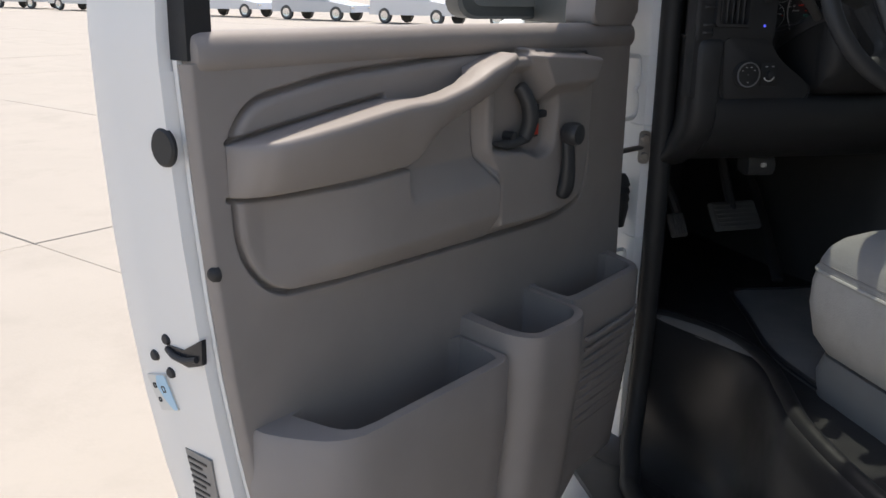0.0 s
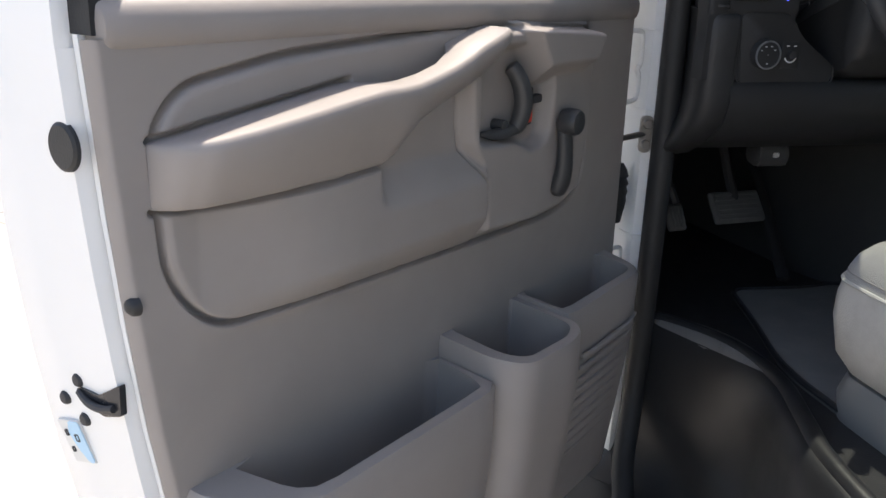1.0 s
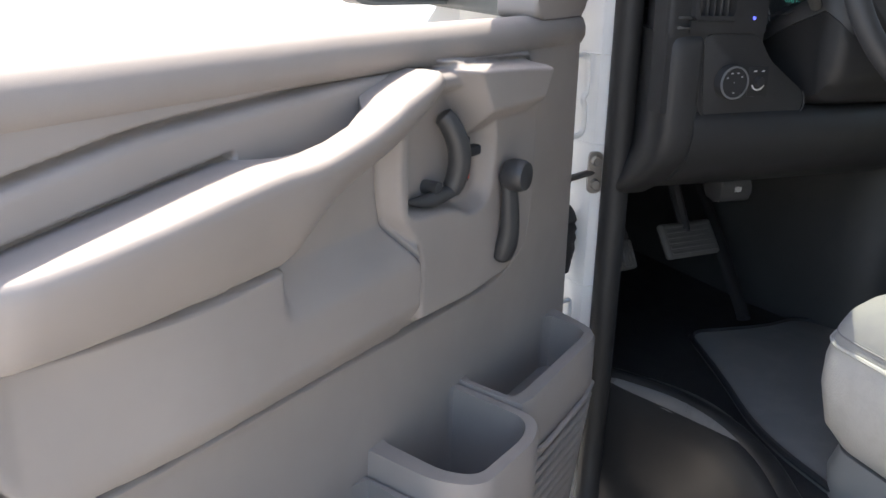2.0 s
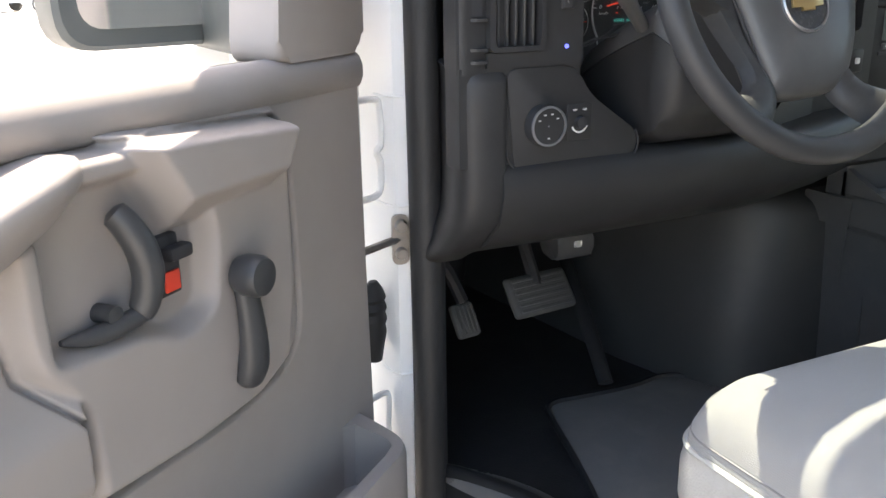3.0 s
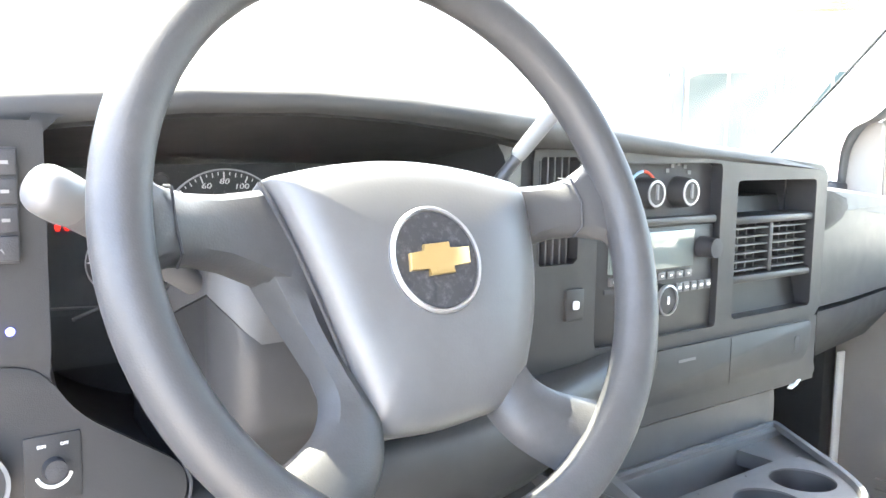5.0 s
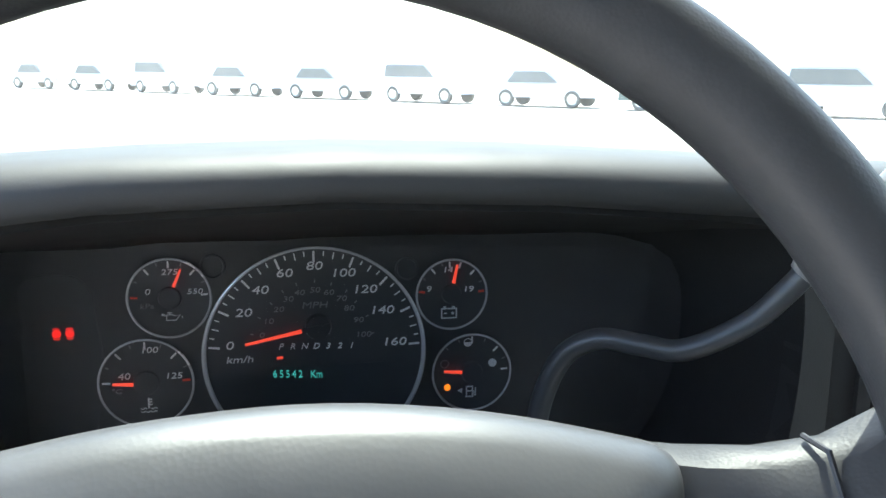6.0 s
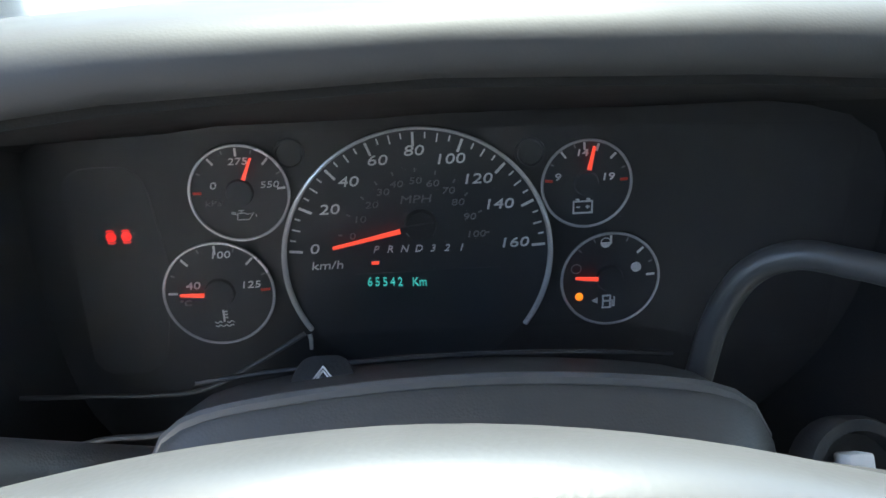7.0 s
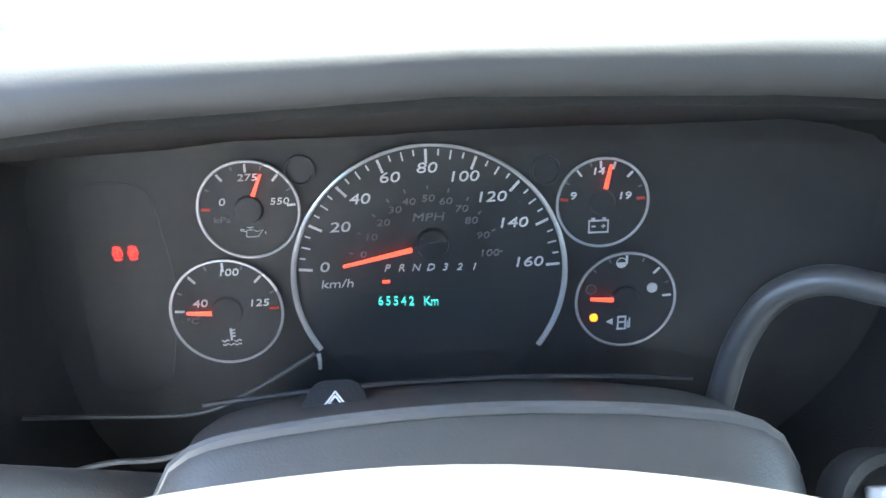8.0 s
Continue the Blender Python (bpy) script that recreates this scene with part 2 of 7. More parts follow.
def prism(bm, pts, axis, a, b, bev=0.0, seg=2, m=None, only_b=False):
    """A polygon (in the two other axes, in order) drawn out along an axis from a to b."""
    t = B()
    ra = [t.verts.new(at3(axis, a, *p)) for p in pts]
    rb = [t.verts.new(at3(axis, b, *p)) for p in pts]
    n = len(pts)
    t.faces.new(ra)
    top = t.faces.new(rb)
    for i in range(n):
        t.faces.new((ra[i], ra[(i + 1) % n], rb[(i + 1) % n], rb[i]))
    if bev:
        bevel(t, list(top.edges) if only_b else [e for f in t.faces if len(f.verts) == n and n != 4 or f is top for e in f.edges] or t.edges[:], bev, seg)
    add_to(bm, t, m)
    return bm


def tube(bm, pts, r, n=10, closed=False, squash=1.0, cap=True):
    """A round bar along a line of points; r is one radius or one for each point."""
    pts = [Vector(p) for p in pts]
    k = len(pts)
    rs = r if isinstance(r, (list, tuple)) else [r] * k
    rings, up = [], None
    for i, p in enumerate(pts):
        d = (pts[(i + 1) % k] - pts[i - 1]) if closed or 0 < i < k - 1 else (pts[1] - pts[0] if i == 0 else pts[-1] - pts[-2])
        d.normalize()
        if up is None:
            up = Vector((0, 0, 1)) if abs(d.z) < 0.9 else Vector((0, 1, 0))
        side = d.cross(up).normalized()
        up = side.cross(d).normalized()
        rings.append([bm.verts.new(p + rs[i] * (math.cos(2 * math.pi * j / n) * side + squash * math.sin(2 * math.pi * j / n) * up)) for j in range(n)])
    for i in range(k if closed else k - 1):
        a, b = rings[i], rings[(i + 1) % k]
        for j in range(n):
            bm.faces.new((a[j], a[(j + 1) % n], b[(j + 1) % n], b[j]))
    if cap and not closed:
        bm.faces.new(rings[0])
        bm.faces.new(rings[-1])
    return bm


def loft(bm, rings, cap=True, closed=True):
    """Skin over rings with equal counts of points."""
    vs = [[bm.verts.new(p) for p in ring] for ring in rings]
    n = len(vs[0])
    for a, b in zip(vs, vs[1:]):
        for j in range(n if closed else n - 1):
            bm.faces.new((a[j], a[(j + 1) % n], b[(j + 1) % n], b[j]))
    if cap and closed:
        bm.faces.new(vs[0])
        bm.faces.new(vs[-1])
    return bm


def lathe(bm, prof, m=None, n=24):
    """Radius and height pairs turned about the local z axis."""
    t = B()
    loft(t, [[(r * math.cos(2 * math.pi * j / n), r * math.sin(2 * math.pi * j / n), h) for j in range(n)] for r, h in prof])
    add_to(bm, t, m)
    return bm


def rrect(x0, y0, x1, y1, r, n=4):
    out = []
    for cx, cy, a in ((x1 - r, y1 - r, 0), (x0 + r, y1 - r, 90), (x0 + r, y0 + r, 180), (x1 - r, y0 + r, 270)):
        out += [(cx + r * math.cos(radians(a + 90 * i / n)), cy + r * math.sin(radians(a + 90 * i / n))) for i in range(n + 1)]
    return out


def rounded(pts, r, n=4):
    """A polygon with its corners rounded off; r is one radius or one for each corner."""
    out, k = [], len(pts)
    for i in range(k):
        p, a, b = Vector(pts[i]), Vector(pts[i - 1]), Vector(pts[(i + 1) % k])
        ri = r[i] if isinstance(r, (list, tuple)) else r
        ri = min(ri, (a - p).length * 0.48, (b - p).length * 0.48)
        s, e = p + (a - p).normalized() * ri, p + (b - p).normalized() * ri
        out += [tuple((1 - t) ** 2 * s + 2 * t * (1 - t) * p + t * t * e) for t in [j / n for j in range(n + 1)]]
    return out


def curve(pts, n=6, closed=False):
    """A smooth line through points."""
    pts = [Vector(p) for p in pts]
    k, out = len(pts), []
    for i in range(k if closed else k - 1):
        g = (lambda j: pts[j % k]) if closed else (lambda j: pts[min(max(j, 0), k - 1)])
        p0, p1, p2, p3 = g(i - 1), g(i), g(i + 1), g(i + 2)
        for s in range(n):
            t = s / n
            out.append(0.5 * (2 * p1 + (p2 - p0) * t + (2 * p0 - 5 * p1 + 4 * p2 - p3) * t * t + (3 * p1 - p0 - 3 * p2 + p3) * t ** 3))
    if not closed:
        out.append(pts[-1])
    return [tuple(p) for p in out]


def polar(poly, c, n):
    """n points of a polygon's outline by even angles round c."""
    out = []
    for i in range(n):
        a = 2 * math.pi * i / n
        d = Vector((math.cos(a), math.sin(a)))
        best = None
        for p, q in zip(poly, poly[1:] + poly[:1]):
            e = Vector(q) - Vector(p)
            w = Vector(p) - Vector(c)
            det = d.x * -e.y + d.y * e.x
            if abs(det) < 1e-12:
                continue
            t = (w.x * -e.y + w.y * e.x) / det
            s = (d.x * w.y - d.y * w.x) / det
            if t > 0 and -1e-6 <= s <= 1 + 1e-6 and (best is None or t > best):
                best = t
        out.append((c[0] + d.x * best, c[1] + d.y * best))
    return out


def ring_plate(bm, outer, inner, axis, a, b, c=None, n=96, m=None):
    """A plate between two outlines, drawn out along an axis: a frame with a hole."""
    c = c or tuple(sum(v) / len(inner) for v in zip(*inner))
    po, pi = polar(outer, c, n), polar(inner, c, n)
    t = B()
    L = [[t.verts.new(at3(axis, h, *p)) for p in ring] for ring, h in ((po, a), (po, b), (pi, b), (pi, a))]
    for k in range(4):
        for j in range(n):
            t.faces.new((L[k][j], L[k][(j + 1) % n], L[(k + 1) % 4][(j + 1) % n], L[(k + 1) % 4][j]))
    add_to(bm, t, m)
    return bm


def writing(name, text, size, mat, m, parent, align="CENTER", depth=0.0004, label="", slant=0.0, wide=1.0):
    """Words in the built-in font, as a mesh; the letters stand in the local x-y plane of m."""
    cu = bpy.data.curves.new(name, "FONT")
    cu.body, cu.size, cu.align_x, cu.align_y, cu.extrude = text, size * UNIT, align, "CENTER", depth
    cu.resolution_u, cu.shear = 3, slant
    tmp = bpy.data.objects.new("tmp_text", cu)
    me = bpy.data.meshes.new_from_object(tmp)
    bpy.data.objects.remove(tmp)
    me.transform(Matrix.Diagonal((wide, 1, 1, 1)))
    me.materials.clear()
    me.materials.append(mat)
    ob = new(name, me)
    ob.parent = parent
    ob.matrix_basis = scaled(m)
    if label:
        ob["label"] = label
    return ob


def face_back(x, y, z, rx=90.0, rz=0.0):
    """A pose whose local x-y plane faces the rear of the van, leaning by rx - 90."""
    return pose(x, y, z, rx, 0, rz)


# ---- the lot ----
UNIT = 1.0
bm = B()
box(bm, -600, 600, -600, 600, -0.4, -0.03)
ground = tagged(part("ground", bm, JOINT), "pale dusty ground under the concrete yard", "ground", kind="structure")
SLAB, YARD = 3.2, pose(-2.85, 3.92, 0, 0, 0, 41)
bm = B()
box(bm, -SLAB / 2 + 0.003, SLAB / 2 - 0.003, -SLAB / 2 + 0.003, SLAB / 2 - 0.003, -0.15, 0.0, 0.006, 1)
first_slab = part("concrete_slab", bm, CONCRETE, ground)
yard = [(first_slab, 0, 0)]
for i in range(-8, 8):
    for j in range(-6, 10):
        if (i, j) != (0, 0):
            o = new("concrete_slab", first_slab.data)
            o.parent = ground
            yard.append((o, i, j))
for o, i, j in yard:
    o.matrix_basis = YARD @ pose((i + 0.5) * SLAB, (j + 0.5) * SLAB, random.uniform(-0.004, 0.0), 0, 0, 0)
bm = B()
for x0, x1, y0, y1 in ((-300, 300, 32.1, 300), (-300, 300, -300, -19.3), (-300, -25.7, -19.2, 32.0), (25.7, 300, -19.2, 32.0)):
    box(bm, x0, x1, y0, y1, -0.2, -0.012, m=YARD)
tagged(part("pavement", bm, CONCRETE), "wide pale concrete apron of the vehicle yard", "pavement", kind="structure")


# ---- van shell ----
UNIT = 1.1
def plan(name, pts, z0, z1, mat, label, bev=0.0):
    return tagged(part(name, prism(B(), pts, "z", z0, z1, bev), mat), label, "van body", kind="structure")


edge = curve([(-0.745, 0.40), (-0.738, 0.31), (-0.700, 0.258), (-0.655, 0.175), (-0.637, 0.09), (-0.645, 0.0), (-0.68, -0.10), (-0.712, -0.20), (-0.735, -0.40), (-0.74, -0.80)], 6)
bm = B()
prism(bm, edge + [(-0.74, -1.9), (0.88, -1.9), (0.88, 1.0), (-0.745, 1.0)], "z", 0.64, 0.70)
floor = tagged(part("floor", bm, MATF), "black ribbed rubber cab floor", "floor", kind="structure")
# step well beside the driver's seat, its wall sweeping round to the pillar
bm = B()
rings = []
for k, (x, y) in enumerate(edge):
    (xa, ya), (xb, yb) = edge[max(0, k - 1)], edge[min(len(edge) - 1, k + 1)]
    ln = math.hypot(xb - xa, yb - ya)
    nx, ny = (yb - ya) / ln, -(xb - xa) / ln
    rings.append([(x + nx * o, y + ny * o, z) for o, z in ((-0.03, 0.704), (-0.012, 0.712), (0.004, 0.711), (0.014, 0.700), (0.019, 0.66), (0.024, 0.60), (0.030, 0.50), (0.040, 0.455), (0.062, 0.432), (0.10, 0.425), (0.10, 0.41), (-0.03, 0.41))])
loft(bm, rings)
box(bm, -0.88, -0.60, -0.80, 0.28, 0.40, 0.4245)
step = tagged(part("step_well", bm, surf("step_plastic", (0.022, 0.022, 0.023), 0.33, grain=0.15, grain_size=350, dirt=(0.06, 0.058, 0.055), dirt_amount=0.25, dirt_size=9), None, "", 60), "scuffed glossy black plastic entry step below the door opening", "step", kind="structure")
bm = B()
tube(bm, [(x + 0.010, y, 0.709) for x, y in edge], 0.014, 12)
tagged(part("floor_edge_trim", bm, step.data.materials[0]), "worn black rubber edge between floor and step", "trim", kind="structure")
# added strip over the floor edge's bend, pale for scuffs and painted sky reflection
bm = B()
rings = []
bend = [p for p in edge if 0.0 < p[1] < 0.30]
for k, (x, y) in enumerate(bend):
    f = math.sin(math.pi * (k + 0.5) / len(bend)) ** 0.5
    rings.append([(x + 0.004 + o * f, y + o * 0.35 * f, 0.7105 + h * f) for o, h in ((0.030, 0.0), (0.026, 0.005), (0.014, 0.008), (0.0, 0.008), (-0.012, 0.003), (-0.017, -0.012), (-0.018, -0.03))] + [(x + 0.004, y, 0.690)])
loft(bm, rings)
tagged(part("threshold_glare", bm, surf("scuff_glare_rubber", (0.14, 0.138, 0.135), 0.3, grain=0.1, grain_size=300, spread=0.3, spread_size=14, dirt=(0.26, 0.255, 0.25), dirt_amount=0.6, dirt_size=9), None, "", 60), "rubber strip on the floor edge, pale for scuffs and painted sky reflection", "trim", kind="structure")
bm = B()
for k in range(9):
    box(bm, -0.855 + 0.02 * k, -0.845 + 0.02 * k, -0.70, 0.10, 0.4245, 0.428, 0.001, 1)
part("tread_rib", bm, MATF, step)
bm = B()
prism(bm, [(-0.93, 0.30), (-0.81, 0.30), (-0.81, 0.395), (-0.87, 0.415), (-0.93, 0.40)], "y", -1.2, 0.42, 0.012)
tagged(part("rocker_panel", bm, WHITE), "white painted sill under the open door", "van body", kind="structure")
# hinge pillar
pillar = plan("pillar_hinge", [(-0.90, 0.47), (-0.86, 0.44), (-0.80, 0.42), (-0.778, 0.35), (-0.775, 0.290), (-0.768, 0.275), (-0.752, 0.272), (-0.742, 0.30), (-0.78, 0.52)], 0.36, 1.46, WHITE, "white painted door hinge pillar", 0.004)
for z, h in ((1.075, 0.0018), (0.866, 0.0016), (1.199, 0.0016)):
    b2 = B()
    tube(b2, [(-0.7765, 0.31, z), (-0.7755, 0.289, z), (-0.768, 0.2735, z), (-0.751, 0.2705, z)], h, 6)
    part("pressed_ridge", b2, WHITE, pillar)
b2 = B()
prism(b2, rounded([(-0.010, -0.030), (0.010, -0.030), (0.010, 0.030), (-0.010, 0.030)], 0.009), "z", -0.003, 0.002, m=pose(-0.7645, 0.2735, 1.036, 90, 0, -8))
plate0 = part("check_plate", b2, STEEL, pillar, "rusty steel plate of the door check")
for z in (1.053, 1.020):
    b2 = B()
    lathe(b2, [(0.001, 0.009), (0.006, 0.009), (0.0075, 0.006), (0.008, 0.0)], pose(-0.7645, 0.2735, z, 90, 0, -8), 10)
    part("bolt", b2, STEEL, plate0)
# fender, cowl, bonnet
bm = B()
loft(bm, [[(-0.90, 0.47, 0.40), (-0.90, 0.47, 1.30), (-0.97, 0.47, 1.20), (-0.99, 0.47, 0.8), (-0.96, 0.47, 0.40)],
          [(-0.80, 1.6, 0.40), (-0.80, 1.6, 1.10), (-0.93, 1.6, 1.05), (-0.95, 1.6, 0.8), (-0.92, 1.6, 0.40)]])
tagged(part("fender_driver", bm, WHITE), "white front wing of the van", "van body", kind="structure")
bm = B()
loft(bm, [[(0.90, 0.47, 0.40), (0.90, 0.47, 1.30), (0.97, 0.47, 1.20), (0.99, 0.47, 0.8), (0.96, 0.47, 0.40)],
          [(0.80, 1.6, 0.40), (0.80, 1.6, 1.10), (0.93, 1.6, 1.05), (0.95, 1.6, 0.8), (0.92, 1.6, 0.40)]])
tagged(part("fender_passenger", bm, WHITE), "white front wing of the van", "van body", kind="structure")
bm = B()
rings = []
for y, z, w in ((0.98, 1.245, 0.80), (1.2, 1.215, 0.82), (1.45, 1.165, 0.81), (1.68, 1.08, 0.78), (1.74, 1.0, 0.76)):
    rings.append([(w * s, y, z - 0.03 * abs(s) ** 3) for s in (-1, -0.8, -0.4, 0, 0.4, 0.8, 1)] + [(w * s, y, z - 0.08) for s in (1, 0.4, -0.4, -1)])
loft(bm, rings)
tagged(part("bonnet", bm, WHITE), "white painted short van bonnet", "bonnet", kind="structure")
bm = B()
box(bm, -0.78, 0.88, 0.96, 1.0, 0.40, 1.27)
tagged(part("firewall", bm, DARK), "dark bulkhead behind the pedals", "wall", kind="structure")
bm = B()
box(bm, -0.775, -0.735, 0.30, 0.96, 0.60, 1.32, 0.01)
tagged(part("kick_panel", bm, DARK), "black plastic side panel of the footwell", "trim", kind="structure")
bm = B()
box(bm, 0.79, 0.833, 0.445, 0.96, 0.60, 1.30, 0.008)
tagged(part("kick_panel", bm, DARK), "black plastic side panel of the footwell", "trim", kind="structure")
bm = B()
box(bm, 0.812, 0.833, 0.430, 0.436, 0.66, 0.99, 0.001)
tagged(part("door_edge_flange", bm, WHITE), "white painted body flange seen in the door gap", "van body", kind="structure")
# door seal round the opening
bm = B()
seal = curve([(-0.700, 0.30, 1.93), (-0.722, 0.285, 1.6), (-0.736, 0.262, 1.40), (-0.736, 0.258, 1.0), (-0.738, 0.255, 0.72), (-0.752, 0.235, 0.56), (-0.79, 0.16, 0.455), (-0.81, 0.0, 0.425), (-0.81, -0.9, 0.425)], 8)
tube(bm, [(x - 0.003, y, z) for x, y, z in seal], 0.019, 12)
tagged(part("door_seal", bm, RUBBER), "black rubber weatherstrip along the door opening", "seal", kind="structure")
plan("pillar_trim", [(-0.727, 0.262), (-0.712, 0.268), (-0.695, 0.30), (-0.695, 0.42), (-0.737, 0.42), (-0.74, 0.29)], 0.60, 1.42, DARK, "black plastic trim inside the door seal", 0.006)
# roof, sides, back
bm = B()
prism(bm, rounded([(-0.86, 1.93), (-0.70, 1.99), (0.70, 1.99), (0.86, 1.93), (0.90, 1.95), (0.72, 2.06), (-0.72, 2.06), (-0.90, 1.95)], 0.03), "y", -1.95, 0.22)
tagged(part("ceiling", bm, HEADLINER), "pale grey cloth headliner under the roof", "ceiling", kind="structure")
bm = B()
box(bm, -0.90, 0.90, -1.95, -1.88, 0.40, 1.98)
tagged(part("wall_rear", bm, GREY), "grey partition behind the seats", "wall", kind="structure")
bm = B()
box(bm, -0.93, -0.86, -1.9, -0.82, 0.40, 1.95, 0.01)
tagged(part("wall_driver_side", bm, WHITE), "white painted van side behind the driver", "wall", kind="structure")
bm = B()
box(bm, 0.86, 0.93, -1.9, -0.72, 0.40, 1.95, 0.01)
tagged(part("wall_passenger_side", bm, WHITE), "white van side behind the passenger", "wall", kind="structure")
bm = B()
path = curve([(-0.83, 0.78, 1.20), (-0.80, 0.66, 1.36), (-0.765, 0.48, 1.62), (-0.72, 0.22, 1.95)], 5)
tube(bm, path, [0.070] * len(path), 14, squash=0.7)
tagged(part("pillar_windscreen_driver", bm, PILLAR), "pale grey trimmed windscreen pillar", "pillar", kind="structure")
# passenger pillar: a broad trim between the glass and a padded grip that curls down to the dash
front_edge = curve([(0.80, 0.635, 1.295), (0.80, 0.59, 1.344), (0.80, 0.515, 1.422), (0.80, 0.44, 1.50), (0.78, 0.25, 1.70), (0.75, 0.06, 1.95)], 4)
rear_line = curve([(0.815, 0.497, 1.24), (0.81, 0.492, 1.316), (0.805, 0.478, 1.368), (0.80, 0.425, 1.43), (0.78, 0.215, 1.62), (0.75, -0.02, 1.90)], 4)
bm = B()
rings = []
for p, q in zip(front_edge, rear_line):
    p, q = Vector(p), Vector(q)
    mid = p.lerp(q, 0.5) + Vector((-0.010, 0, 0))
    out = Vector((0.07, 0.0, 0.0))
    rings.append([tuple(v) for v in (p + Vector((0.004, 0, 0)), p + Vector((-0.002, -0.004, -0.004)), mid.lerp(p, 0.5) + Vector((-0.001, 0, 0)), mid, mid.lerp(q, 0.5), q, q + out, p + out)])
loft(bm, rings)
pil = tagged(part("pillar_windscreen_passenger", bm, PILLAR, None, "", 60), "pale grey trimmed windscreen pillar with a padded grip", "pillar", kind="structure")
bm = B()
path = curve([(0.812, 0.484, 1.235), (0.805, 0.482, 1.318), (0.798, 0.468, 1.370), (0.790, 0.438, 1.408), (0.784, 0.390, 1.435), (0.772, 0.325, 1.505), (0.750, 0.20, 1.64), (0.735, 0.12, 1.76)], 5)
tube(bm, path, [0.016 + 0.003 * min(1, k / 12) for k in range(len(path))], 14)
part("grip", bm, PILLAR, pil, "pale padded grip along the pillar")
bm = B()
tube(bm, curve([(0.838, 0.462, 1.22), (0.832, 0.458, 1.315), (0.828, 0.450, 1.365), (0.824, 0.424, 1.404), (0.822, 0.392, 1.418), (0.818, 0.34, 1.452), (0.814, 0.284, 1.508), (0.79, 0.12, 1.65), (0.77, -0.04, 1.80)], 5), 0.0085, 10)
part("door_seal", bm, GREY, pil, "dark grey rubber door seal")
bm = B()
tube(bm, front_edge, 0.0025, 6)
part("glass_seal", bm, RUBBER, pil)
bm = B()
box(bm, -0.74, 0.74, 0.12, 0.26, 1.92, 2.02, 0.03)
tagged(part("windscreen_header", bm, HEADLINER), "pale grey header above the windscreen", "trim", kind="structure")
bm = B()
lo = [(-0.82 + 1.66 * k / 8, 0.775 - 0.115 * k / 8, 1.275) for k in range(9)]
hi = [(-0.73 + 1.50 * k / 8, 0.27 - 0.19 * k / 8, 1.95) for k in range(9)]
loft(bm, [[p, q, (q[0], q[1] + 0.005, q[2] + 0.004), (p[0], p[1] + 0.005, p[2] + 0.004)] for p, q in zip(lo, hi)])
ws = tagged(part("windscreen", bm, GLASS), "clear raked windscreen", "window", kind="structure")


# ---- driver's door, standing open ----
DOOR = Matrix(((-0.77224, 0.63534, 0, -0.76325), (-0.63534, -0.77224, 0, 0.30476), (0, 0, 1, 0), (0, 0, 0, 1)))
door = thing("front_door", "white van door standing open, with taupe plastic inner trim", "door", DOOR)
# painted shell: outline of the rear edge by height, seen from above as a box that tapers towards the outside
def rear_edge(z):
    return float(np.interp(z, [0.33, 0.45, 0.6, 0.77, 0.9, 1.03, 1.15, 1.25], [0.80, 0.855, 0.905, 0.944, 0.966, 0.982, 0.992, 0.998]))


def front_edge(z):
    return 0.055 if z > 0.85 else 0.055 + 0.30 * max(0, (0.85 - z) / 0.5) ** 2.2


bm = B()
zs = [0.33, 0.38, 0.45, 0.55, 0.65, 0.75, 0.85, 0.95, 1.05, 1.15, 1.225]
rings = []
for z in zs:
    r, f = rear_edge(z), front_edge(z)
    bulge = 0.02 * math.sin(math.pi * (z - 0.3) / 1.0)
    rings.append([(f, -0.004, z), (r - 0.012, -0.004, z), (r + 0.002, -0.008, z), (r + 0.003, -0.05, z), (r + 0.005, -0.078, z), (r + 0.006, -0.082, z), (r + 0.010, -0.104 - bulge, z), (r + 0.006, -0.112 - bulge, z), (f - 0.004, -0.114 - bulge, z), (f - 0.004, -0.09, z)])
loft(bm, rings)
shell = part("door_shell", bm, WHITE, door, "white painted steel door with a folded edge")
# window frame
bm = B()
path = [(0.95, -0.05, 1.66), (0.93, -0.035, 1.76), (0.88, -0.02, 1.82), (0.60, -0.01, 1.85), (0.42, -0.015, 1.80), (0.14, -0.045, 1.32), (0.10, -0.05, 1.20)]
tube(bm, curve(path, 4), 0.024, 8, squash=1.4)
loft(bm, [[(s0, -0.015, z), (s1 - 0.008, -0.006, z), (s1, -0.0085, z), (s1 + 0.001, -0.05, z), (s1 + 0.003, -0.078, z), (s1 + 0.004, -0.082, z), (s1 + 0.008, -0.101 - q, z), (s1 + 0.004, -0.109 - q, z), (s0, -0.109 - q, z)] for s0, s1, q, z in ((0.958, 0.991, 0.006, 1.15), (0.958, 0.9984, 0.0076, 1.2252), (0.958, 0.9990, 0.0076, 1.26), (0.952, 0.992, 0.006, 1.42), (0.930, 0.972, 0.0, 1.68))])
part("window_frame", bm, WHITE, door)
bm = B()
loft(bm, [[(s - 0.026, -0.06, z), (s + 0.002, -0.058, z), (s + 0.008, -0.010, z), (s + 0.006, 0.016, z), (s - 0.026, 0.012, z)] for s, z in ((0.978, 1.235), (0.978, 1.30), (0.970, 1.45), (0.952, 1.62))])
part("window_channel", bm, RUBBER, door, "black rubber glass channel")
# inner trim
trim_line = [(rear_edge(z) - 0.010, z) for z in (1.235, 1.1, 1.0, 0.9, 0.8, 0.7, 0.6, 0.5, 0.42, 0.37)]
